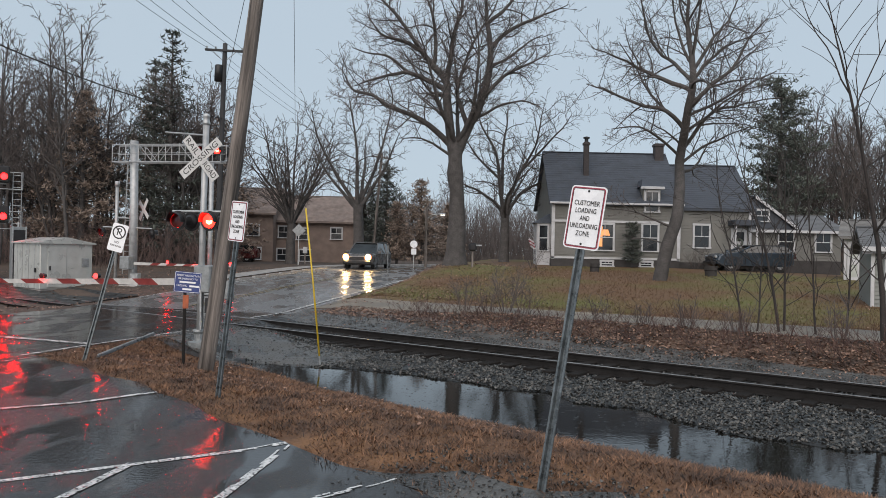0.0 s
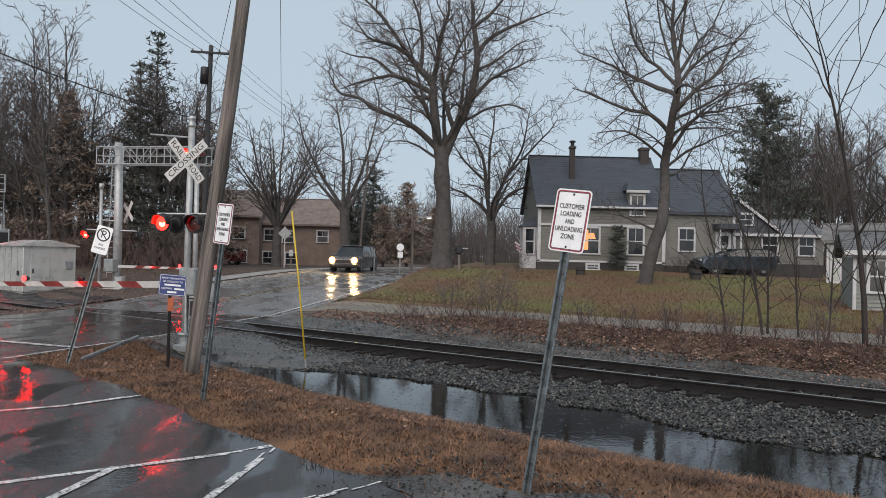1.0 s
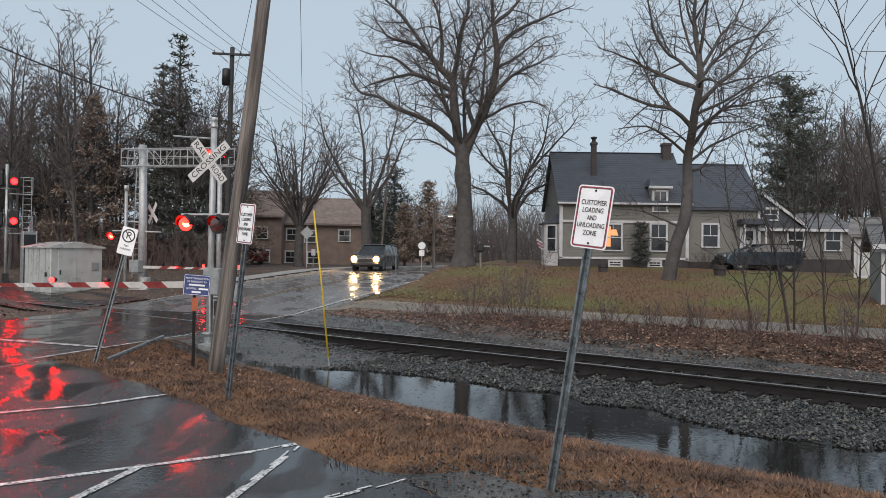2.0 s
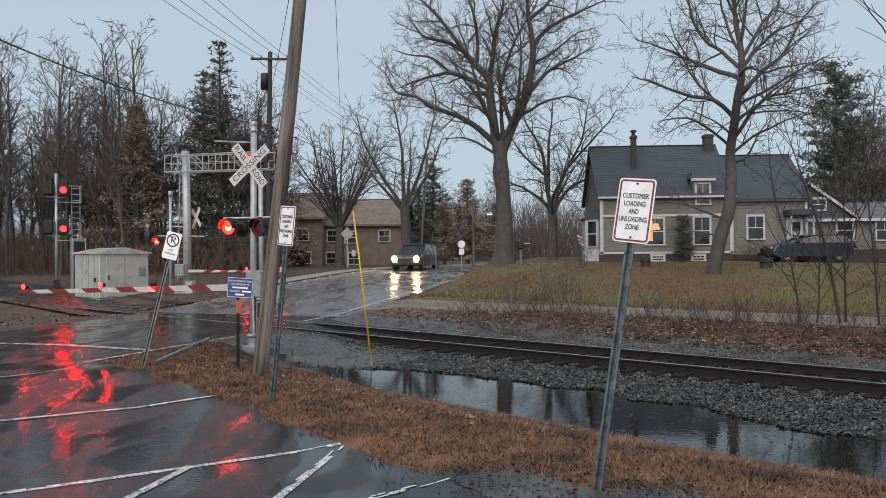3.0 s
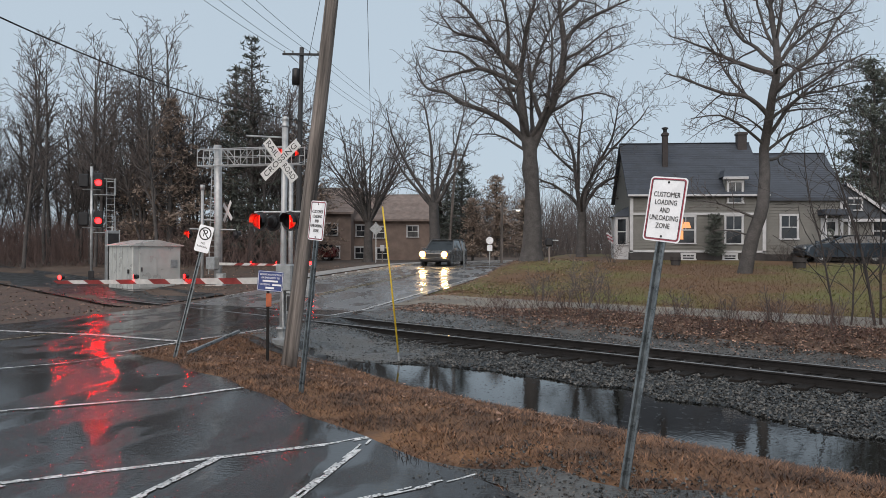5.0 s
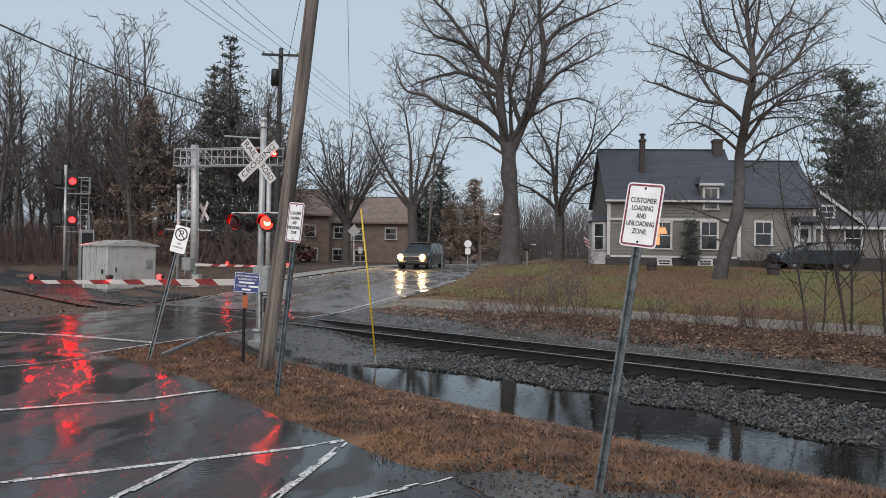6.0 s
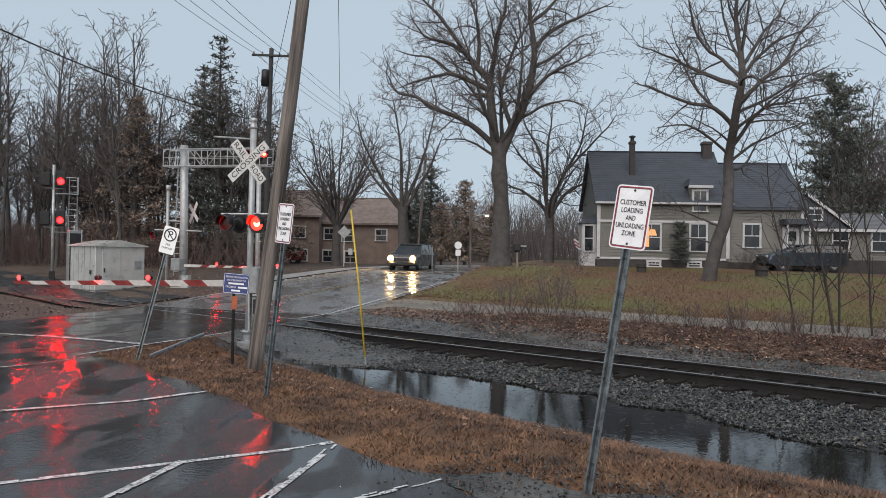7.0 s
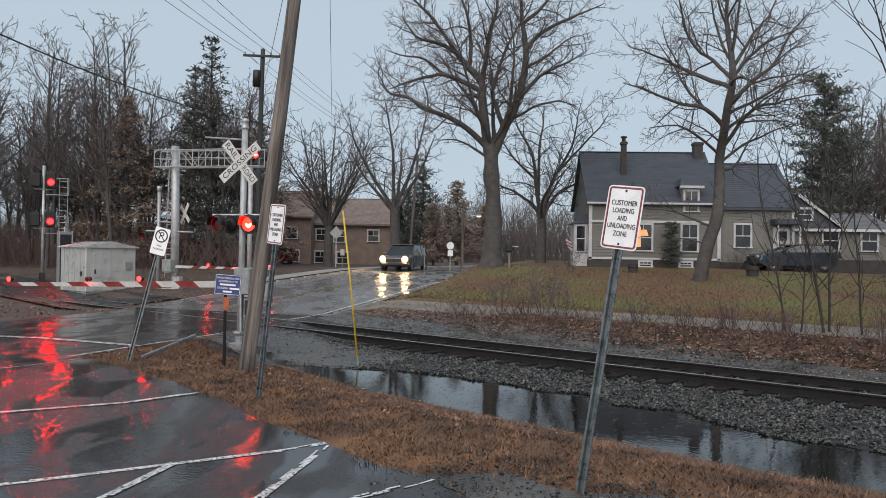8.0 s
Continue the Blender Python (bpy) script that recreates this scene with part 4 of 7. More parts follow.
crossbuck(mast, pose(0.0, -0.1, 4.18))
part("lamp_crossarm", Shape().tube([(-0.75, 0, 2.98), (0.62, 0, 2.98)], 0.025, 8), GALV, mast, "thin crossarm")
part("side_rod", Shape().tube([(-1.05, 0.1, 4.82), (0.05, 0.05, 4.72)], 0.02, 6), GALV, mast)
for x, ph in ((-0.5, 1), (0.3, 0)):
    lamp_head(mast, pose(x, -0.18, 2.76), ph)
    lamp_head(mast, pose(x + 0.12, 0.2, 2.76, 0, 0, 180), None)
part("gate_mechanism", Shape().box((0.12, 0.06, 1.45), (0.42, 0.46, 0.62), 0.03), GREYBOX, mast, "grey gate motor housing")
part("conduit", Shape().tube([(0.1, -0.12, 0.3), (0.1, -0.15, 1.2)], 0.03, 8), GALV, mast)
part("counterweight", Shape().box((0.62, 0.05, 1.2), (0.36, 0.1, 0.42), 0.02), GREYBOX, mast, "counterweight arm")
part("cable_box", Shape().box((0.3, -0.02, 0.85), (0.24, 0.2, 0.34), 0.015), BLACKMETAL, mast)


def gate(base, tip, n, width, lights, label, first=0.9):
    """A lowered striped gate arm with clip-on lamps."""
    base, tip = Vector(base), Vector(tip)
    d = tip - base
    L = d.length
    x = d.normalized()
    y = Vector((0, 0, 1)).cross(x).normalized()
    z = x.cross(y)
    t = thing("crossing_gate", Matrix.Translation(base) @ Matrix((x, y, z)).transposed().to_4x4(), label, "crossing gate", "crossing gates")
    a = 0.0
    for i in range(n):
        b = first if i == 0 else a + (L - first) / (n - 1)
        h0, h1 = width * (1 - 0.45 * a / L), width * (1 - 0.45 * b / L)
        sk = 0.0 if i == 0 else 0.09
        sh = Shape()
        sh.v = [(a - sk, -0.03, -h0 / 2), (b - 0.09, -0.03, -h1 / 2), (b + 0.09, -0.03, h1 / 2), (a + sk, -0.03, h0 / 2)]
        sh.v += [(p[0], 0.03, p[2]) for p in sh.v]
        sh.f = [(0, 1, 2, 3), (7, 6, 5, 4), (0, 4, 5, 1), (1, 5, 6, 2), (2, 6, 7, 3), (3, 7, 4, 0)]
        part("stripe", sh, GATERED if i % 2 else GATEWHITE, t, "red band" if i % 2 else "white band")
        a = b
    for frac, ph in lights:
        lamp = part("gate_lamp", Shape().lathe([(0.001, -0.06), (0.05, -0.055), (0.06, 0), (0.05, 0.055), (0.001, 0.06)], 12, pose(L * frac, 0, width * 0.5 + 0.05, 90)), BLACKMETAL, t, "small red gate lamp")
        me = Shape().lathe([(0.001, 0.01), (0.055, 0.006), (0.065, 0), (0.055, -0.006), (0.001, -0.01)], 12, pose(0, 0, 0, 90)).mesh("lens", LENS_GATE)
        me.materials.append(LENS_OFF)
        sgn = 1 if y.y < 0 else -1
        for pl in me.polygons:
            pl.material_index = 1 if pl.center.y * sgn < -0.001 else 0
        ln = part("lens", me, None, lamp, "red lens", m=pose(L * frac, sgn * 0.072, width * 0.5 + 0.05))
        if ph is not None:
            FLASHERS.append((ln, ph))
    return t


gate((-5.7, 17.4, 1.33), (-12.15, 19.18, 1.16), 12, 0.155, ((0.37, 0), (0.6, 1), (0.97, None)), "lowered red and white striped crossing gate over wet road")

# the far side: cantilever signal, gate, relay house, block signal
can = thing("cantilever_signal", pose(-14.5, 36.0, 0.0, 0, 0, YAW), "tall galvanised cantilever crossing signal with truss arm and ladder", "crossing signal")
part("mast", Shape().tube([(0, 0, -0.4), (0, 0, 3.5), (-0.06, 0, 7.05)], [0.2, 0.19, 0.18], 14), ALU, can, "thick aluminium mast", True)
tr = Shape()
for y in (-0.25, 0.25):
    for z in (6.05, 6.85):
        tr.tube([(-1.05, y, z), (4.55, y, z - 0.05)], 0.035 if z < 6.5 else 0.028, 6)
    for i in range(9):
        x = -1.05 + 0.7 * i
        tr.tube([(x, y, 6.05), (x, y, 6.85)], 0.02, 5)
        if i in (2, 5):
            tr.tube([(x, y, 6.85), (x + 0.7, y, 6.05)], 0.018, 5)
        if i == 3:
            tr.tube([(x, y, 6.05), (x + 0.7, y, 6.85)], 0.018, 5)
    tr.tube([(-1.05, y, 6.45), (4.5, y, 6.42)], 0.015, 5)
for i in range(9):
    tr.tube([(-1.05 + 0.7 * i, -0.25, 6.05), (-1.05 + 0.7 * i, 0.25, 6.05)], 0.02, 5)
part("truss_arm", tr, ALU, can, "aluminium truss arm with walkway rails")
for x, ph in ((3.75, 1), (4.5, 0)):
    lamp_head(can, pose(x, -0.45, 6.5), ph)
    lamp_head(can, pose(x, 0.45, 6.5, 0, 0, 180), None)
part("end_mast", Shape().tube([(3.95, 0.05, -0.3), (3.95, 0.05, 6.05)], 0.11, 12), ALU, can, "pale mast under the truss end", True)
lad = part("ladder", Shape().tube([(-0.62, 0.1, 0.8), (-0.45, 0.1, 6.05)], 0.025, 6).tube([(-0.28, 0.1, 0.8), (-0.2, 0.1, 6.05)], 0.025, 6), ALU, can, "aluminium ladder")
for i in range(18):
    z = 1.0 + 0.29 * i
    part("rung", Shape().tube([(-0.62 + 0.17 * (z - 0.8) / 5.25, 0.1, z), (-0.28 + 0.08 * (z - 0.8) / 5.25, 0.1, z)], 0.014, 5), ALU, lad)
part("side_mast", Shape().tube([(-0.85, -0.1, -0.3), (-0.85, -0.1, 4.9)], 0.075, 10).tube([(-0.85, -0.1, 4.9), (-0.85, -0.1, 5.15)], 0.11, 10).tube([(-0.85, -0.1, 3.45), (0, 0, 3.4)], 0.04, 6), ALU, can, "slim side mast", True)
crossbuck(can, pose(0.35, 0.22, 3.85, 0, 0, 150), False)
part("lamp_crossarm", Shape().tube([(-1.6, -0.05, 3.0), (1.0, -0.05, 2.95)], 0.03, 8), GALV, can)
lamp_head(can, pose(-1.5, -0.25, 2.75), 1)
lamp_head(can, pose(0.85, 0.2, 2.72, 0, 0, 160), None)
part("gate_mechanism", Shape().box((-0.1, -0.3, 1.35), (0.5, 0.45, 0.6), 0.03), GREYBOX, can)
part("cabinet", Shape().box((0.3, -0.2, 0.5), (0.4, 0.3, 0.7), 0.02), GALV, can)
part("foundation", Shape().box((0, 0, 0.05), (0.9, 0.9, 0.5), 0.04), CONCRETE, can)
gate((-14.2, 35.4, 1.32), (-9.3, 34.3, 1.3), 11, 0.13, ((0.35, 0), (0.62, 1), (0.97, None)), "far lowered striped crossing gate across the road")

relay = thing("relay_house", pose(-17.95, 34.3, -0.05) @ pose(0, 0, 0, 0, 0, 52.4), "pale grey metal railway equipment house on concrete", "equipment cabinet")
part("body", Shape().box((1.2, 1.3, 1.2), (2.4, 2.6, 2.1), 0.03), CABINET, relay, "pale grey sheet-metal walls")
roof = Shape()
roof.v = [(-0.12, -0.12, 2.25), (2.52, -0.12, 2.25), (2.52, 2.72, 2.25), (-0.12, 2.72, 2.25), (1.2, -0.12, 2.5), (1.2, 2.72, 2.5), (-0.12, -0.12, 2.2), (2.52, -0.12, 2.2), (2.52, 2.72, 2.2), (-0.12, 2.72, 2.2)]
roof.f = [(0, 4, 5, 3), (4, 1, 2, 5), (0, 1, 4), (2, 3, 5), (0, 6, 7, 1), (1, 7, 8, 2), (2, 8, 9, 3), (3, 9, 6, 0), (6, 9, 8, 7)]
part("roof", roof, CABINET, relay, "low sheet-metal roof")
part("base", Shape().box((1.2, 1.3, 0.08), (2.3, 2.5, 0.22), 0.02), CONCRETE, relay)
dr = part("door", Shape().box((0.75, -0.015, 1.15), (0.85, 0.03, 1.85), 0.01), CABINET, relay)
part("door_handle", Shape().box((0.42, -0.05, 1.1), (0.06, 0.05, 0.2), 0.01), BLACKMETAL, dr)
for yy in (0.5, 1.1, 1.7, 2.2):
    part("panel_seam", Shape().box((-0.012, yy, 1.2), (0.022, 0.03, 2.0), 0.004), GALV, relay)
part("vent", Shape().box((2.05, -0.02, 1.35), (0.34, 0.05, 0.4), 0.01), GREYBOX, relay, "grey louvred vent")
part("lamp_bracket", Shape().box((-0.03, 0.4, 1.0), (0.05, 0.12, 0.2), 0.01), BLACKMETAL, relay)

blk = thing("block_signal", pose(-23.3, 40.0, 0.0, 0, 0, 28), "tall railway block signal showing two steady red lights", "railway signal")
part("mast", Shape().tube([(0, 0, -0.3), (0, 0, 6.5)], 0.075, 10), GALV, blk, "slim steel mast", True)
lad = part("ladder", Shape().tube([(0.75, 0.35, 0), (0.75, 0.25, 5.9)], 0.022, 5).tube([(1.15, 0.35, 0), (1.15, 0.25, 5.9)], 0.022, 5), GALV, blk, "steel ladder")
for i in range(18):
    part("rung", Shape().tube([(0.75, 0.34, 0.3 + 0.32 * i), (1.15, 0.34, 0.3 + 0.32 * i)], 0.014, 5), GALV, lad)
for z in (5.6, 3.52):
    lamp_head(blk, pose(0.35, -0.34, z), 0, False, True)
    part("head_case", Shape().box((0.35, -0.1, z + 0.12), (0.5, 0.42, 0.86), 0.05), BLACKMETAL, blk, "black signal head")
    part("head_case", Shape().box((-0.38, -0.1, z + 0.1), (0.5, 0.5, 0.74), 0.06), BLACKMETAL, blk, "black signal head turned away")
    part("lamp_bracket", Shape().tube([(-0.45, -0.05, z - 0.36), (0.45, -0.05, z - 0.36)], 0.035, 6), GALV, blk)
    part("platform", Shape().box((0.62, 0.3, z - 0.62), (1.2, 0.5, 0.04), 0.006).tube([(0.05, 0.55, z + 0.3), (1.2, 0.55, z + 0.3), (1.2, 0.05, z + 0.3)], 0.018, 5).tube([(1.2, 0.55, z - 0.6), (1.2, 0.55, z + 0.3)], 0.018, 5), GALV, blk, "steel service platform with rail")
part("base_lamp", Shape().box((0, -0.1, 0.55), (0.3, 0.25, 0.5), 0.02), BLACKMETAL, blk)
sbox = thing("signal_cabinet", pose(-21.0, 38.0, 0.0, 0, 0, 40), "narrow dark metal signal cabinet beside the relay house", "equipment cabinet")
part("body", Shape().box((0, 0, 1.5), (0.62, 0.55, 2.9), 0.02), GREYBOX, sbox)
part("door", Shape().box((0, -0.285, 1.6), (0.54, 0.02, 2.4), 0.006), BLACKMETAL, sbox)
for x in (-0.29, 0.29):
    part("corner_angle", Shape().box((x, -0.29, 1.5), (0.05, 0.05, 2.95), 0.004), GALV, sbox)
part("finial", Shape().tube([(0, 0, 2.9), (0, 0, 3.2)], 0.04, 6), GALV, sbox)



# ---- buildings ----
def lap_wall(x0, x1, z0, z1, y, step=0.17):
    """Overlapping clapboards on a wall that faces -y."""
    sh = Shape()
    z = z0
    while z < z1 - 0.01:
        t = min(z1, z + step)
        sh.add([(x0, y - 0.035, z), (x1, y - 0.035, z), (x1, y - 0.003, t), (x0, y - 0.003, t), (x0, y, z), (x1, y, z)], [(0, 1, 2, 3), (4, 5, 1, 0)])
        z = t
    return sh


def house_window(parent, x, z, w, h, y, panes=2, lit=False, rz=0.0):
    """A sash window: white casing, sill, sashes and dark glass, on a wall that faces -y."""
    m = pose(x, y, z, 0, 0, rz)
    win = part("window", Shape().box((0, -0.005, h / 2 + 0.06), (w + 0.26, 0.07, 0.13), 0.01).box((-w / 2 - 0.06, -0.01, 0), (0.12, 0.06, h), 0.008)
               .box((w / 2 + 0.06, -0.01, 0), (0.12, 0.06, h), 0.008), TRIM, parent, "white-cased sash window", m=m)
    part("sill", Shape().box((0, -0.03, -h / 2 - 0.04), (w + 0.3, 0.12, 0.08), 0.01), TRIM, win)
    part("pane", Shape().box((0, 0.0, h / 4), (w, 0.02, h / 2)), GLASS, win, "dark glass")
    part("pane", Shape().box((0, 0.012, -h / 4), (w, 0.02, h / 2)), GLASS, win, "dark glass")
    part("sash_bar", Shape().box((0, -0.012, 0), (w, 0.03, 0.06), 0.004), TRIM, win)
    for k in range(1, panes):
        part("sash_bar", Shape().box((-w / 2 + w * k / panes, -0.012, h / 4), (0.035, 0.025, h / 2)), TRIM, win)
    if lit:
        # Both flat pieces glow themselves, standing in for lamplight in the room.
        part("lamp_shade", Shape().lathe([(0.14, 0.2), (0.26, -0.16)], 14, pose(0.05, -0.018, h * 0.18) @ Matrix.Diagonal((1, 0.02, 1, 1))), WARMGLASS, win, "warm lit lamp shade behind the glass")
        part("lamplight_patch", Shape().box((-w * 0.3, -0.0145, 0.05), (w * 0.3, 0.004, h * 0.8)), WARMGLASS, win, "glowing patch standing in for lamplight")
    return win


def gable_roof(x0, x1, y0, y1, ze, zr, over=0.3, thick=0.16, courses=22):
    """Two slopes of overlapping shingle courses; the ridge runs along x."""
    sh = Shape()
    ym = (y0 + y1) / 2
    for ya, sgn in ((y0 - over, 1), (y1 + over, -1)):
        za = ze - over * (zr - ze) / (ym - y0)
        for i in range(courses):
            k0, k1 = i / courses, (i + 1) / courses
            p0 = (ya + (ym - ya) * k0, za + (zr - za) * k0 + 0.018)
            p1 = (ya + (ym - ya) * k1, za + (zr - za) * k1)
            sh.add([(x0, p0[0], p0[1]), (x1, p0[0], p0[1]), (x1, p1[0], p1[1]), (x0, p1[0], p1[1]), (x0, p0[0], p0[1] - 0.03), (x1, p0[0], p0[1] - 0.03)], [(0, 1, 2, 3), (4, 5, 1, 0)])
        sh.add([(x0, ya, za - thick), (x1, ya, za - thick), (x1, ym, zr - thick), (x0, ym, zr - thick), (x0, ya, za), (x1, ya, za), (x0, ym, zr), (x1, ym, zr)],
               [(0, 3, 2, 1), (0, 4, 6, 3), (1, 2, 7, 5), (0, 1, 5, 4)])
    sh.box(((x0 + x1) / 2, ym, zr + 0.01), (x1 - x0, 0.22, 0.05), 0.015)
    return sh


def block(x0, x1, y0, y1, z0, ze, zr=None):
    """House walls with gable ends; the ridge along x."""
    ym = (y0 + y1) / 2
    zr = ze if zr is None else zr
    sh = Shape()
    sh.v = [(x, y, z) for x in (x0, x1) for y, z in ((y0, z0), (y1, z0), (y1, ze), (ym, zr), (y0, ze))]
    sh.f = [(0, 1, 2, 3, 4), (9, 8, 7, 6, 5), (0, 4, 9, 5), (1, 6, 7, 2), (2, 7, 8, 3), (3, 8, 9, 4), (0, 5, 6, 1)]
    return sh


HY = 46.0
house = thing("farmhouse", Matrix(), "beige clapboard farmhouse with slate-grey roof and white trim", "house")
main = part("main_block", block(6.5, 14.1, HY, HY + 7.4, 1.2, 5.5, 8.75), SIDING, house, "two-storey beige clapboard block")
tagged(part("clapboard_siding", lap_wall(6.62, 14.0, 2.0, 5.3, HY), SIDING, main), kind="stuff")
tagged(part("roof", gable_roof(6.28, 14.25, HY, HY + 7.4, 5.55, 8.78), ROOF, main, "slate-grey shingle roof"), kind="stuff")
part("foundation", Shape().box((10.3, HY + 3.7, 1.55), (7.66, 7.46, 0.75)), FOUND, main, "dark stone foundation")
for x in (6.55, 14.07):
    part("corner_board", Shape().box((x, HY - 0.02, 3.6), (0.2, 0.1, 3.4), 0.008), TRIM, main)
part("frieze", Shape().box((10.3, HY - 0.03, 5.27), (7.8, 0.09, 0.24), 0.01), TRIM, main, "white frieze board under the eave")
part("gutter", Shape().box((10.3, HY - 0.36, 5.24), (8.0, 0.12, 0.12), 0.02), TRIM, main)
part("belt_course", Shape().box((10.3, HY - 0.05, 4.18), (7.7, 0.1, 0.14), 0.01), TRIM, main, "white belt course above the windows")
part("water_table", Shape().box((10.3, HY - 0.03, 1.99), (7.7, 0.08, 0.12), 0.01), TRIM, main, "white band above the foundation")
east = part("east_block", block(14.1, 18.5, HY + 0.25, HY + 6.8, 1.2, 5.3, 8.05), SIDING, house, "slightly lower beige clapboard block")
tagged(part("clapboard_siding", lap_wall(14.2, 18.4, 1.85, 5.1, HY + 0.25), SIDING, east), kind="stuff")
tagged(part("roof", gable_roof(14.1, 18.7, HY + 0.25, HY + 6.8, 5.35, 8.08), ROOF, east, "slate-grey shingle roof"), kind="stuff")
part("foundation", Shape().box((16.3, HY + 3.5, 1.5), (4.45, 6.6, 0.7)), FOUND, east, "dark foundation")
part("frieze", Shape().box((16.3, HY + 0.22, 5.1), (4.5, 0.09, 0.2), 0.01), TRIM, east, "white frieze board")
part("corner_board", Shape().box((18.42, HY + 0.22, 3.5), (0.18, 0.1, 3.2), 0.008), TRIM, east)
ell = part("ell", block(18.5, 24.1, HY + 0.6, HY + 6.2, 1.4, 3.98, 4.95), SIDING, house, "low beige clapboard ell")
tagged(part("clapboard_siding", lap_wall(18.55, 24.0, 2.1, 3.9, HY + 0.6), SIDING, ell), kind="stuff")
tagged(part("roof", gable_roof(18.5, 24.4, HY + 0.6, HY + 6.2, 4.0, 4.98, 0.35, 0.14, 12), PALEROOF, ell, "pale grey shingle roof"), kind="stuff")
part("foundation", Shape().box((21.3, HY + 3.4, 1.65), (5.6, 5.65, 0.85)), FOUND, ell)
part("eave_board", Shape().box((21.4, HY + 0.2, 3.82), (5.9, 0.08, 0.16), 0.01), TRIM, ell)
# small cross gable where the ell meets the house
xg = Shape()
xg.v = [(18.6, HY + 0.5, 4.0), (21.1, HY + 0.5, 4.0), (18.6, HY + 0.5, 5.75), (18.9, HY + 0.5, 5.8), (18.6, HY + 4, 4.0), (21.1, HY + 4, 4.0), (18.6, HY + 4, 5.75), (18.9, HY + 4, 5.8)]
xg.f = [(0, 1, 3, 2), (5, 4, 6, 7), (1, 5, 7, 3), (2, 3, 7, 6), (0, 2, 6, 4), (0, 4, 5, 1)]
gab = part("cross_gable", xg, SLATEWALL, house, "small slate-blue gable over the ell")
part("roof", Shape().add([(18.75, HY + 0.3, 5.88), (21.35, HY + 0.3, 3.98), (21.35, HY + 4, 3.98), (18.75, HY + 4, 5.88), (18.75, HY + 0.3, 5.98), (21.35, HY + 0.3, 4.08), (21.35, HY + 4, 4.08), (18.75, HY + 4, 5.98)],
                         [(0, 3, 2, 1), (4, 5, 6, 7), (0, 1, 5, 4), (1, 2, 6, 5), (3, 0, 4, 7)]), ROOF, gab)
part("rake_board", Shape().add([(18.75, HY + 0.27, 5.8), (21.35, HY + 0.27, 3.9), (21.35, HY + 0.27, 4.1), (18.75, HY + 0.27, 6.0), (18.75, HY + 0.3, 5.8), (21.35, HY + 0.3, 3.9), (21.35, HY + 0.3, 4.1), (18.75, HY + 0.3, 6.0)],
                               [(0, 1, 2, 3), (0, 4, 5, 1), (3, 2, 6, 7)]), TRIM, gab, "white rake board")
house_window(gab, 19.2, 4.75, 0.75, 0.6, HY + 0.47)
# windows and door
for x, z, w, h, lit in ((9.65, 3.24, 0.95, 1.5, True), (12.36, 3.26, 0.85, 1.55, False)):
    house_window(main, x, z, w, h, HY - 0.045, 2, lit)
house_window(main, 9.8, 1.67, 0.62, 0.22, HY - 0.05, 3)
house_window(main, 12.15, 1.67, 0.62, 0.22, HY - 0.05, 3)
house_window(east, 15.52, 3.42, 0.85, 1.3, HY + 0.2)
for x in (20.75, 23.0):
    house_window(ell, x, 3.22, 0.85, 1.12, HY + 0.55, 2)
dr = part("door", Shape().box((17.75, HY + 0.2, 2.95), (0.95, 0.08, 2.0), 0.01), TRIM, east, "white panelled entry door")
part("wreath", Shape().lathe([(0.14, -0.03), (0.2, -0.05), (0.26, 0), (0.2, 0.05), (0.14, 0.03)], 16, pose(17.75, HY + 0.12, 3.1, 90)), NEEDLE, dr, "green wreath")
part("pane", Shape().box((17.75, HY + 0.152, 3.45), (0.6, 0.02, 0.55)), GLASS, dr)
part("door_canopy", Shape().box((17.85, HY - 0.3, 4.25), (1.5, 1.2, 0.34), 0.03), ROOF, east, "dark canopy over the door")
for x in (17.2, 18.45):
    part("canopy_post", Shape().box((x, HY - 0.75, 3.0), (0.1, 0.1, 2.3), 0.01), TRIM, east)
part("steps", Shape().box((17.8, HY - 0.5, 1.75), (1.5, 1.2, 0.36), 0.02).box((17.8, HY - 1.25, 1.62), (1.5, 0.4, 0.2), 0.02), CONCRETE, east)
# dormer through the eave
dor = part("dormer", Shape().box((12.42, HY + 0.75, 5.55), (1.05, 1.6, 1.7)), SIDING, main, "narrow wall dormer")
house_window(dor, 12.42, 5.42, 0.7, 1.15, HY - 0.08)
drf = Shape()
drf.v = [(11.72, HY - 0.28, 6.32), (13.12, HY - 0.28, 6.32), (12.9, HY + 0.35, 6.78), (11.94, HY + 0.35, 6.78), (11.72, HY + 2.4, 6.32), (13.12, HY + 2.4, 6.32), (12.9, HY + 2.4, 6.78), (11.94, HY + 2.4, 6.78)]
drf.f = [(0, 1, 2, 3), (1, 5, 6, 2), (3, 7, 4, 0), (3, 2, 6, 7), (0, 4, 5, 1)]
part("cornice", Shape().box((12.42, HY - 0.2, 6.24), (1.4, 0.22, 0.16), 0.02), TRIM, dor, "white cornice")
part("dormer_roof", drf, ROOF, dor, "hipped slate-grey dormer roof")
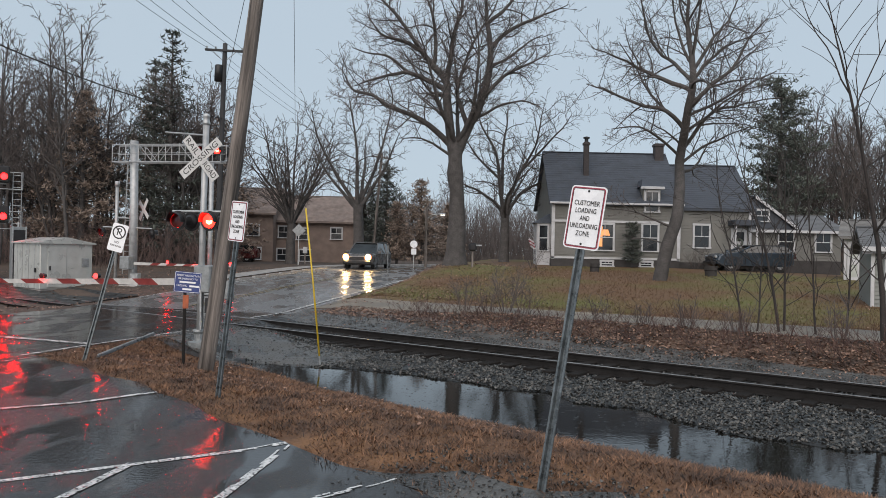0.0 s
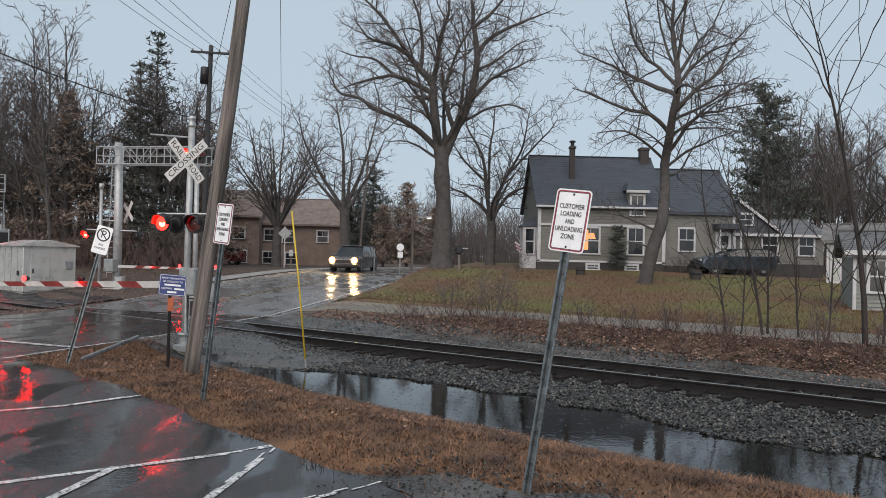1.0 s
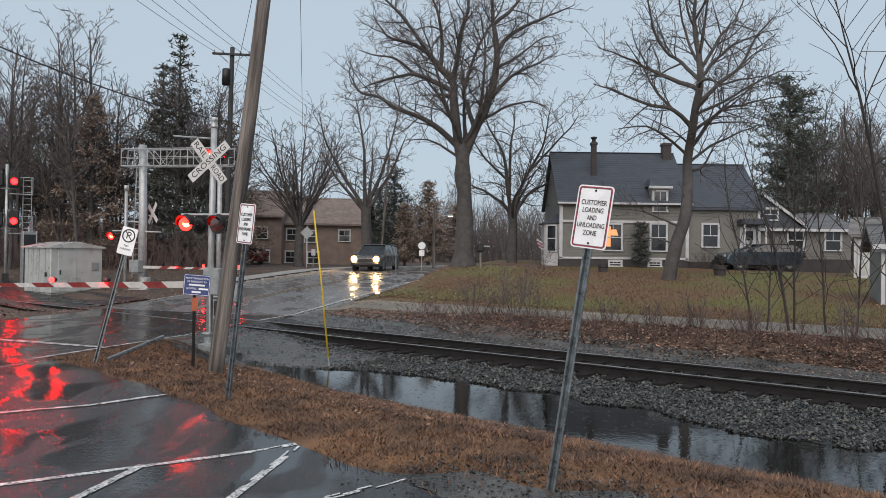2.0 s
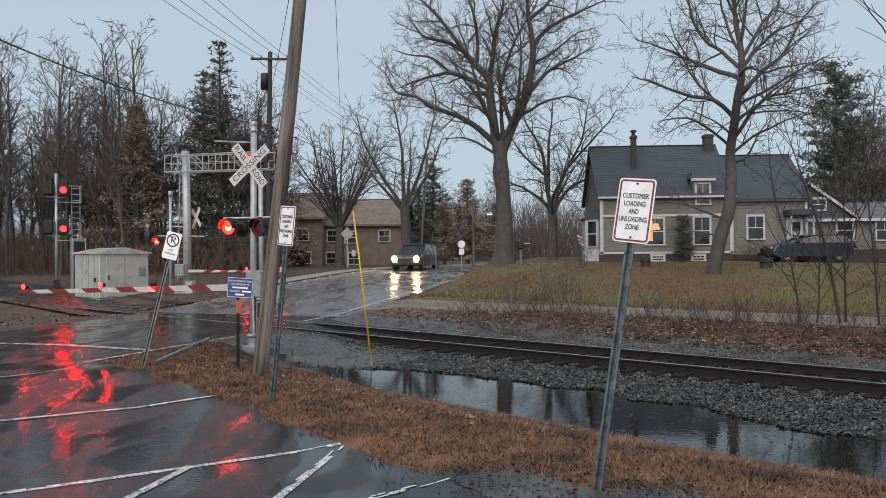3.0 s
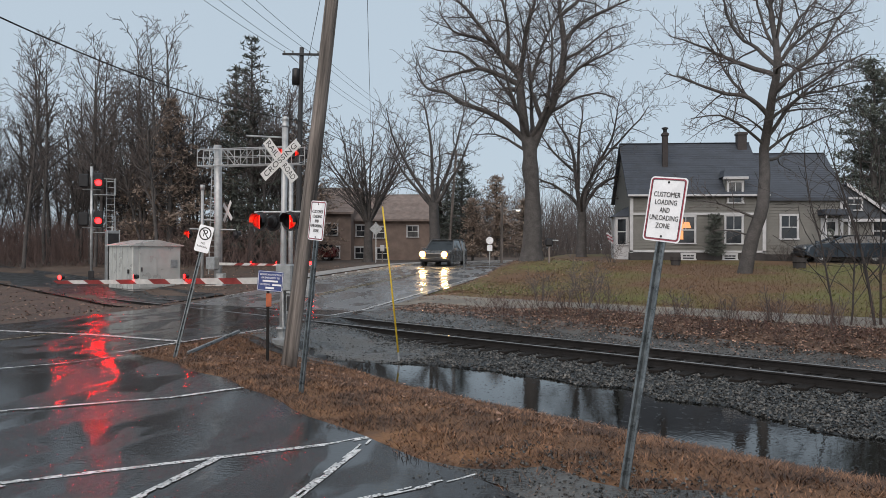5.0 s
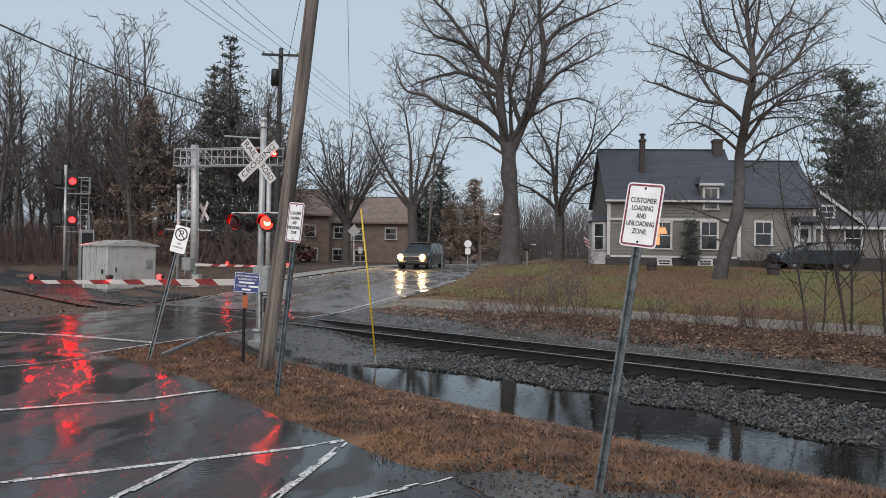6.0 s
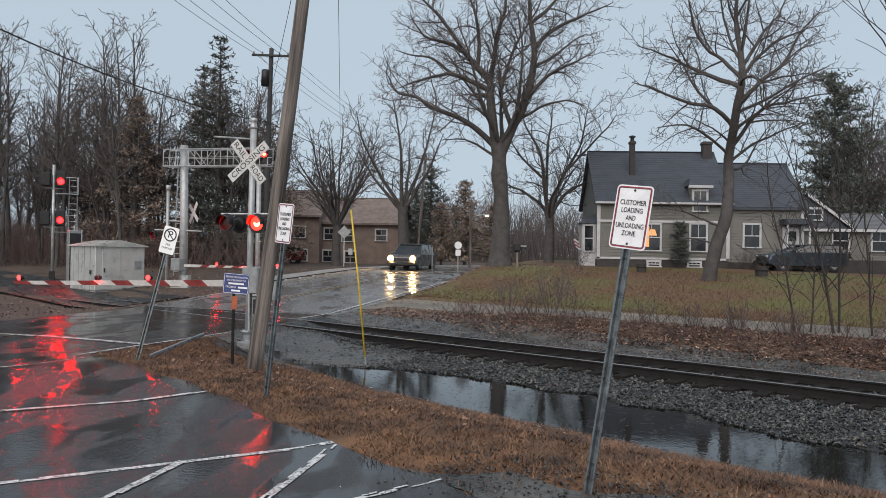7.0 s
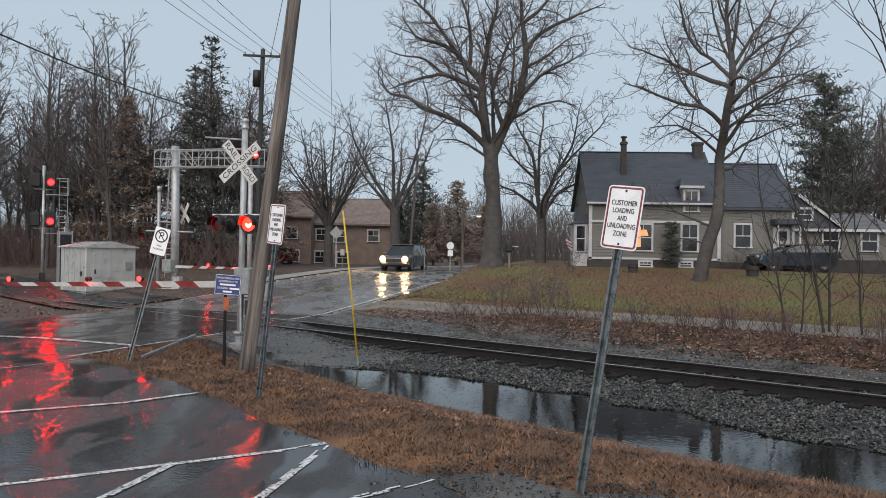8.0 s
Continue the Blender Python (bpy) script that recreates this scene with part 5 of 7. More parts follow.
# bay at the west end
bay = part("bay_window", Shape().add([(6.5, HY + 0.6, 1.5), (5.7, HY + 1.0, 1.5), (5.7, HY + 2.6, 1.5), (6.5, HY + 3.0, 1.5), (6.5, HY + 0.6, 4.05), (5.7, HY + 1.0, 4.05), (5.7, HY + 2.6, 4.05), (6.5, HY + 3.0, 4.05)],
                                     [(0, 4, 5, 1), (1, 5, 6, 2), (2, 6, 7, 3), (4, 7, 6, 5)]), TRIM, house, "white bay window")
part("bay_roof", Shape().add([(6.5, HY + 0.4, 4.05), (5.5, HY + 0.85, 4.05), (5.5, HY + 2.75, 4.05), (6.5, HY + 3.2, 4.05), (6.5, HY + 0.9, 4.65), (6.5, HY + 2.7, 4.65)],
                             [(0, 4, 1), (1, 4, 5, 2), (2, 5, 3), (0, 1, 2, 3)]), ROOF, bay)
house_window(bay, 6.1, 3.15, 0.5, 1.5, HY + 0.76, 1, rz=-26.6)
for x, z0, z1, w, pot in ((8.8, 6.6, 9.2, 0.32, True), (13.7, 7.6, 9.4, 0.55, False)):
    ch = part("chimney", Shape().box((x, HY + (1.9 if pot else 3.4), (z0 + z1) / 2), (w, w, z1 - z0), 0.015).box((x, HY + (1.9 if pot else 3.4), z1 - 0.12), (w + 0.1, w + 0.1, 0.14), 0.01), BRICK, house, "dark brick chimney")
    if pot:
        part("chimney_cap", Shape().lathe([(0.12, z1), (0.12, z1 + 0.2), (0.2, z1 + 0.22), (0.2, z1 + 0.3), (0.001, z1 + 0.36)], 10, pose(x, HY + 1.9, 0)), BLACKMETAL, ch)

shed = thing("garage", pose(19.6, 37.6, 1.15, 0, 0, -30), "small white-doored green-sided garage at the lawn's edge", "garage")
SHEDWALL = material("pale_green_siding", (0.40, 0.43, 0.40), 0.7, scale=2, vary=0.15, bump=0.1)
part("wall", block(0, 5.0, 0, 3.6, -0.4, 2.3, 3.0), SHEDWALL, shed, "pale green clapboard walls")
tagged(part("clapboard_siding", lap_wall(1.5, 4.95, 0.1, 2.2, 0.0), SHEDWALL, shed), kind="stuff")
tagged(part("roof", gable_roof(-0.25, 5.3, 0, 3.6, 2.33, 3.05, 0.4, 0.14, 14), material("weathered_shingle", (0.17, 0.17, 0.168), 0.8, scale=2, vary=0.3, bump=0.5), shed, "weathered grey shingle roof"), kind="stuff")
for x in (0.42, 1.0):
    dd = part("door", Shape().box((x, -0.04, 0.98), (0.54, 0.06, 1.9), 0.01), TRIM, shed, "white panelled door")
    for z in (0.5, 1.4):
        part("door_panel", Shape().box((x, -0.075, z), (0.34, 0.02, 0.6), 0.008), SHEDWALL, dd)
for x in (0.06, 1.38):
    part("corner_board", Shape().box((x, -0.03, 1.0), (0.12, 0.08, 2.05), 0.006), TRIM, shed)
part("frieze", Shape().box((2.5, -0.03, 2.2), (5.1, 0.07, 0.14), 0.006), TRIM, shed)
out = thing("garden_shed", pose(14.25, 25.6, 0.55, 0, 0, -22), "grey-green clapboard shed with white fascia at the lawn's edge", "shed")
SHEDGREY = material("grey_green_clapboard", (0.20, 0.215, 0.205), 0.7, scale=2, vary=0.15, bump=0.1)
part("wall", block(0, 4.2, 0, 3.0, -0.5, 2.05, 2.75), SHEDGREY, out, "grey-green walls")
tagged(part("clapboard_siding", lap_wall(0.08, 4.15, -0.1, 2.0, 0.0, 0.14), SHEDGREY, out), kind="stuff")
tagged(part("roof", gable_roof(-0.3, 4.5, 0, 3.0, 2.08, 2.78, 0.3, 0.12, 12), PALEROOF, out, "pale grey shingle roof"), kind="stuff")
part("fascia", Shape().box((2.1, -0.31, 1.98), (4.8, 0.04, 0.16), 0.006), TRIM, out, "white fascia board")
part("corner_board", Shape().box((0.05, -0.03, 0.95), (0.11, 0.09, 2.1), 0.006), TRIM, out)
house_window(out, 0.72, 1.2, 0.42, 1.0, -0.045)

bh = thing("brown_house", pose(0, 0, 0), "dark brown shingled house behind bare street trees", "house")
BY = 72.0
wing = part("main_block", block(-15.6, -8.2, BY, BY + 8, 0.6, 5.0, 7.4), BROWNHOUSE, bh, "brown cedar-sided block")
tagged(part("roof", gable_roof(-16.0, -7.8, BY, BY + 8, 5.05, 7.45, 0.4), BROWNROOF, wing, "brown shingle roof"), kind="stuff")
wing2 = part("west_block", block(-21.0, -15.6, BY - 1.5, BY + 7, 0.6, 5.6, 8.0), BROWNHOUSE, bh, "brown cedar-sided block")
tagged(part("roof", gable_roof(-21.4, -15.3, BY - 1.5, BY + 7, 5.65, 8.05, 0.4), BROWNROOF, wing2, "brown shingle roof"), kind="stuff")
for x, z in ((-14.9, 3.75), (-13.2, 3.6), (-10.0, 3.7), (-15.0, 1.65), (-12.9, 1.6)):
    house_window(wing, x, z, 0.95, 1.0, BY - 0.04, 2)
for x, z in ((-19.4, 3.85), (-17.4, 3.85), (-19.3, 1.7), (-17.2, 1.7)):
    house_window(wing2, x, z, 0.95, 1.0, BY - 1.54, 2)
part("step_rail", Shape().box((-8.6, BY - 0.6, 1.5), (1.0, 1.0, 1.4), 0.03), BROWNHOUSE, wing)


# ---- vehicles ----
def wheel(parent, x, y, r, w):
    sgn = 1 if y > 0 else -1
    m = pose(x, y, r, 90 * -sgn)
    wh = part("wheel", Shape().lathe([(r * 0.62, -w / 2), (r * 0.92, -w / 2), (r, -w * 0.32), (r, w * 0.32), (r * 0.92, w / 2), (r * 0.62, w / 2), (r * 0.62, -w / 2)], 24, m), TYRE, parent, "black tyre")
    rim = Shape().lathe([(r * 0.62, w * 0.42), (r * 0.56, w * 0.46), (r * 0.5, w * 0.3), (0.06, w * 0.26), (0.001, w * 0.28)], 20, m)
    for k in range(5):
        a = 2 * math.pi * k / 5
        rim.box(m @ Vector((r * 0.3 * math.cos(a), r * 0.3 * math.sin(a), w * 0.36)), (r * 0.5, 0.05, 0.03), 0.008, m.to_3x3().to_4x4() @ pose(0, 0, 0, 0, 0, math.degrees(a)))
    part("rim", rim, CHROME, wh, "alloy rim")


def vehicle(name, m, paint, label, L=4.6, W=1.84, H=1.68, lit=False, pickup=False):
    """A passenger vehicle along x, its nose at +x."""
    t = thing(name, m, label, "car", "vehicles")
    h = L / 2
    prof = [(h - 0.02, 0.42), (h, 0.62), (h - 0.08, 0.86), (h - 0.3, 0.98), (h - 1.15, 1.08), (-h + 0.12, 1.1), (-h, 0.92), (-h + 0.02, 0.42), (-h + 0.3, 0.3), (h - 0.3, 0.3)]
    sh = Shape()
    k = len(prof)
    slices = [(-1.0, 0.90, 0.22), (-0.97, 0.97, 0.12), (-0.86, 1.0, 0.05), (-0.5, 1.01, 0.0), (0.5, 1.01, 0.0), (0.86, 1.0, 0.05), (0.97, 0.97, 0.12), (1.0, 0.90, 0.22)]
    for e, q, back_set in slices:                 # bowed nose and tail, rounded shoulders
        sh.v += [(x - math.copysign(back_set * min(1, abs(x) / h), x), e * (W / 2 + 0.03), 0.7 + (z - 0.7) * q) for x, z in prof]
    for i in range(len(slices) - 1):
        sh.f += [(i * k + j, i * k + (j + 1) % k, (i + 1) * k + (j + 1) % k, (i + 1) * k + j) for j in range(k)]
    sh.f += [tuple(reversed(range(k))), tuple(range((len(slices) - 1) * k, len(slices) * k))]
    body = part("body", sh, paint, t)
    back = -h + (1.75 if pickup else 0.16)
    cab = [(h - 1.3, 1.06), (h - 2.0, H - 0.1), (h - 2.35, H), (back + 0.5, H), (back + 0.22, H - 0.08), (back, 1.06)]
    g = Shape()
    n = len(cab)
    for y, ins in ((-W / 2, 1), (W / 2, -1)):
        g.v += [(x, y + ins * (0.02 + 0.3 * (z - 1.06)), z) for x, z in cab]
    g.f = [tuple(range(n)), tuple(reversed(range(n, 2 * n)))] + [(i, n + i, n + (i + 1) % n, (i + 1) % n) for i in range(n)]
    part("cabin_glass", g, CARGLASS, body, "dark tinted windows")
    roof_y = W / 2 - 0.2
    part("roof_panel", Shape().box(((h - 2.15 + back + 0.35) / 2, 0, H + 0.005), (h - 2.15 - back - 0.35, 2 * roof_y, 0.05), 0.02), paint, body)
    for sy in (-1, 1):
        for (xa, za), (xb, zb) in (((h - 1.3, 1.06), (h - 2.05, H - 0.03)), ((back + 0.02, 1.06), (back + 0.34, H - 0.03)), ((0.02 + back / 2, 1.06), (back / 2, H - 0.02))):
            part("pillar", Shape().tube([(xa, sy * (W / 2 - 0.02), za), (xb, sy * (W / 2 - 0.2), zb)], 0.045, 6), paint, body)
        part("roof_rail", Shape().tube([(h - 2.3, sy * roof_y, H + 0.05), (back + 0.5, sy * roof_y, H + 0.05)], 0.02, 6), BLACKMETAL, body)
        part("mirror", Shape().box((h - 1.45, sy * (W / 2 + 0.12), 1.15), (0.12, 0.2, 0.16), 0.03), paint, body)
        part("door_seam", Shape().box((0.0, sy * (W / 2 + 0.031), 0.75), (0.015, 0.01, 0.6)), BLACKMETAL, body)
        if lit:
            # Orange disc and oversized bulb put the headlight's glare into the shape.
            part("headlight", Shape().lathe([(0.001, 0.0), (0.17, 0.0), (0.215, -0.03), (0.2, -0.1)], 18, pose(h, sy * (W / 2 - 0.24), 0.8, 0, 90)), HEADLIGHT_GLARE, body, "orange glare ring round lit headlight", True)
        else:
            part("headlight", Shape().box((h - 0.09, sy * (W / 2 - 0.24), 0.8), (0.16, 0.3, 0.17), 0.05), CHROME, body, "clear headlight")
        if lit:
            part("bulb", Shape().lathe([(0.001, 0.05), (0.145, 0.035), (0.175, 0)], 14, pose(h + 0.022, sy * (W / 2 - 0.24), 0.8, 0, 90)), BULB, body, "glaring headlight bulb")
        part("tail_light", Shape().box((-h + 0.02, sy * (W / 2 - 0.12), 0.9), (0.08, 0.18, 0.28), 0.02), LENS_OFF, body)
        for x in (h - 0.9, -h + 0.9):
            wheel(t, x, sy * (W / 2 - 0.1), 0.36, 0.24)
            part("wheel_arch", Shape().lathe([(0.4, -0.012), (0.46, -0.012), (0.46, 0.012), (0.4, 0.012)], 20, pose(x, sy * (W / 2 + 0.03), 0.4, 90)), BLACKMETAL, body)
    part("grille", Shape().box((h + 0.005, 0, 0.72), (0.04, W - 0.9, 0.2), 0.01), BLACKMETAL, body)
    part("bumper", Shape().box((h + 0.01, 0, 0.46), (0.12, W - 0.1, 0.2), 0.04), BLACKMETAL, body)
    return t


vehicle("parked_suv", pose(17.5, 44.0, ground_z(17.5, 44.0), 0, 0, 183), CARPAINT, "dark blue-grey station wagon parked before the farmhouse", 4.6, 1.82, 1.45)
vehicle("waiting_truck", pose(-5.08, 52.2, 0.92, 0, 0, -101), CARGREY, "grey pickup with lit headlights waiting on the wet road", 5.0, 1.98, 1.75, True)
vehicle("red_car", pose(-18.0, 66.0, 0.98, 0, 0, 185), CARRED, "dark red car parked before the brown house", 4.4, 1.8, 1.45)

# ---- kerb side and street furniture beyond the track ----
side = []
for i in range(26):
    a = 14 + 1.6 * i
    c = ROAD_P + ROAD_DIR * a + ROAD_SIDE * bend(a)
    side.append([c - ROAD_SIDE * (ROAD_W + 0.9 + 1.6 * j / 3) for j in range(4)])
drape("pavement", side, CONCRETE, 0.14, "damp concrete sidewalk along the road", "sidewalk")
kerb = Shape()
for r0, r1 in zip(side, side[1:]):
    p, q = r0[0] + ROAD_SIDE * 0.75, r1[0] + ROAD_SIDE * 0.75
    d = (q - p)
    kerb.box((p + q) / 2 + Vector((0, 0, ground_z(*((p + q) / 2)[:2]) + 0.06)), (d.length, 0.16, 0.2), 0.015, pose(0, 0, 0, 0, 0, math.degrees(math.atan2(d.y, d.x))))
tagged(part("kerb", kerb, CONCRETE), "grey kerb with drifted leaves along the road", "kerb", kind="structure")
leaf_row = [[p + ROAD_SIDE * 0.62, p + ROAD_SIDE * 0.02] for p in (r[0] for r in side)]
drape("leaf_drift", leaf_row, LEAFLITTER, 0.1, "strip of wet fallen leaves behind the kerb", "leaf litter")


def on_ground(x, y):
    return ground_z(x, y)


st = thing("street_sign", pose(-10.9, 58.0, 0.9, 0, 0, 8), "grey back of a diamond-shaped sign on a steel post", "street sign")
part("post", channel_post(3.2, 0.07), GALV, st)
part("sign_plate", Shape().slab([(0.5 * math.cos(radians(90 * k)), 2.68 + 0.5 * math.sin(radians(90 * k))) for k in range(4)], 0.006, pose(0, -0.012, 0)), GREYBOX, st, "bare metal diamond plate")
st = thing("round_sign", pose(-2.05, 54.0, on_ground(-2.05, 54.0), 0, 0, 5), "round pale sign above a small square plate", "street sign")
part("post", channel_post(2.0, 0.06), GALV, st)
part("sign_plate", Shape().lathe([(0.001, 0.004), (0.26, 0.004), (0.26, -0.004), (0.001, -0.004)], 22, pose(0, -0.012, 1.72, 90)), SIGNWHITE, st, "round pale plate")
part("lower_plate", Shape().slab(rounded(0.36, 0.42, 0.03), 0.005, pose(0, -0.012, 1.2)), SIGNWHITE, st)
st = thing("marker_post", pose(-3.8, 53.0, on_ground(-3.8, 53.0)), "slender grey delineator post beside the road", "marker post")
part("shaft", Shape().tube([(0, 0, -0.3), (0, 0, 1.6)], 0.05, 8), GALV, st)
st = thing("street_lamp", pose(-1.3, 58.0, 0.9, 0, 0, 0), "timber street lamp pole with curved arm and lit lantern", "street lamp")
part("pole", Shape().tube([(0, 0, -0.4), (0, 0, 4.6)], [0.11, 0.09], 10), WOODPOLE, st)
part("arm", Shape().tube([(0, 0, 3.7), (0.4, 0, 4.05), (1.0, 0, 4.15)], 0.03, 6), GALV, st)
part("lantern", Shape().box((1.2, 0, 4.13), (0.45, 0.2, 0.12), 0.03), GALV, st)
part("lens", Shape().box((1.22, 0, 4.06), (0.3, 0.14, 0.04), 0.01), glow("street_lantern", (1.0, 0.9, 0.75), 6.0), st, "lit lantern glass")
ut = thing("utility_cabinet", pose(-9.8, 32.0, 0.1, 0, 0, 10), "small grey utility cabinet beside the sidewalk", "electrical box")
part("body", Shape().box((0, 0, 0.55), (0.5, 0.45, 1.0), 0.03), GREYBOX, ut)
part("lid", Shape().box((0, 0, 1.08), (0.56, 0.5, 0.08), 0.02), GREYBOX, ut)
mb = thing("mailbox", pose(1.55, 40.5, on_ground(1.55, 40.5), 0, 0, 10), "dark mailbox on a post at the lawn edge", "mailbox")
part("post", Shape().box((0, 0, 0.3), (0.1, 0.1, 1.0), 0.01), WOODPOLE, mb)
part("box", Shape().box((0, 0, 1.05), (0.42, 0.3, 0.42), 0.08), BLACKMETAL, mb)
part("flag", Shape().box((0.3, -0.1, 1.15), (0.35, 0.02, 0.06), 0.005), GALV, mb)
for x, y, r, h, lab in ((8.2, 41.5, 0.28, 0.45, "dark round planter standing on the lawn"), (13.6, 39.0, 0.33, 0.5, "dark wooden tub standing on the lawn")):
    pl = thing("planter", pose(x, y, on_ground(x, y)), lab, "planter")
    part("tub", Shape().lathe([(0.001, 0), (r * 0.85, 0), (r, h), (r * 0.9, h), (r * 0.85, h - 0.06), (0.001, h - 0.06)], 14), FOUND, pl)
    part("band", Shape().lathe([(r * 0.93, h * 0.5), (r * 0.97, h * 0.5), (r * 0.98, h * 0.6), (r * 0.95, h * 0.6)], 14), RUST, pl)


# the nose of the vehicle that the camera sits in, just under the view
hood = thing("parked_truck", pose(0, 0, 0), "black pickup truck parked in the wet lot", "car")
BLACKPAINT = material("black_car_paint", (0.012, 0.013, 0.014), 0.25, scale=3, vary=0.2, bump=0)
hs = Shape()
nx, ny = 33, 8
for j in range(ny):
    y = 1.0 + 0.14 * j
    for i in range(nx):
        x = -0.95 + 1.9 * i / (nx - 1)
        bulge = 0.032 * math.exp(-((x - 0.28) / 0.2) ** 2) + 0.032 * math.exp(-((x + 0.28) / 0.2) ** 2)
        hs.v.append((x, y, 1.518 + bulge - 0.06 * x * x - 0.35 * (y - 1.5) ** 2 - 0.06 * (y - 1.5)))
hs.f = [(j * nx + i, j * nx + i + 1, (j + 1) * nx + i + 1, (j + 1) * nx + i) for j in range(ny - 1) for i in range(nx - 1)]
part("hood_panel", hs, BLACKPAINT, hood, smooth=True)
for sx in (-1, 1):
    part("fender", Shape().box((sx * 0.93, 1.5, 1.12), (0.1, 1.0, 0.62), 0.04), BLACKPAINT, hood)
    part("headlight", Shape().box((sx * 0.72, 2.02, 1.12), (0.36, 0.08, 0.2), 0.03), CHROME, hood)
    part("wheel", Shape().lathe([(0.24, -0.13), (0.36, -0.13), (0.4, -0.08), (0.4, 0.08), (0.36, 0.13), (0.24, 0.13), (0.24, -0.13)], 24, pose(sx * 0.8, 1.5, 0.4, 0, 90)), TYRE, hood)
part("grille", Shape().box((0, 2.0, 1.05), (1.05, 0.08, 0.5), 0.03), BLACKMETAL, hood)
part("bumper", Shape().box((0, 2.05, 0.68), (1.9, 0.2, 0.3), 0.05), CHROME, hood)
part("chassis", Shape().box((0, 1.35, 0.72), (1.5, 1.2, 0.4), 0.05), BLACKMETAL, hood)

part("roof_panel", Shape().box((0, -0.55, 2.52), (1.6, 1.7, 0.06), 0.03), BLACKPAINT, hood)
for sx in (-1, 1):
    part("cab_side", Shape().box((sx * 0.9, -0.55, 0.98), (0.08, 3.0, 0.86), 0.03), BLACKPAINT, hood)
    part("pillar", Shape().tube([(sx * 0.92, 0.92, 1.42), (sx * 0.78, 0.28, 2.5)], 0.04, 6), BLACKPAINT, hood)
    part("pillar", Shape().tube([(sx * 0.92, -1.5, 1.4), (sx * 0.78, -1.38, 2.5)], 0.05, 6), BLACKPAINT, hood)
    part("wheel", Shape().lathe([(0.24, -0.13), (0.36, -0.13), (0.4, -0.08), (0.4, 0.08), (0.36, 0.13), (0.24, 0.13), (0.24, -0.13)], 24, pose(sx * 0.86, -1.6, 0.4, 0, 90)), TYRE, hood)
nb = thing("newspaper_box", pose(-10.75, 60.0, 0.95, 0, 0, 6), "small white newspaper box on a post by the road", "mailbox")
part("post", Shape().box((0, 0, 0.4), (0.1, 0.1, 1.1), 0.01), WOODPOLE, nb)
part("box", Shape().box((0, 0, 1.15), (0.32, 0.45, 0.5), 0.03), TRIM, nb)
fl = thing("house_flag", pose(5.2, 45.8, 1.7), "small flag hanging on a slanted pole by the bay window", "flag")
part("pole", Shape().tube([(0.5, 0.9, 1.0), (0, 0, 1.7)], 0.02, 6), TRIM, fl)
for i in range(5):
    part("stripe", Shape().box((0.05 + 0.03 * i, 0.1, 1.25 - 0.1 * i), (0.36, 0.02, 0.1), 0.004, pose(0, 0, 0, 0, 35)), SIGNRED if i % 2 else TRIM, fl)



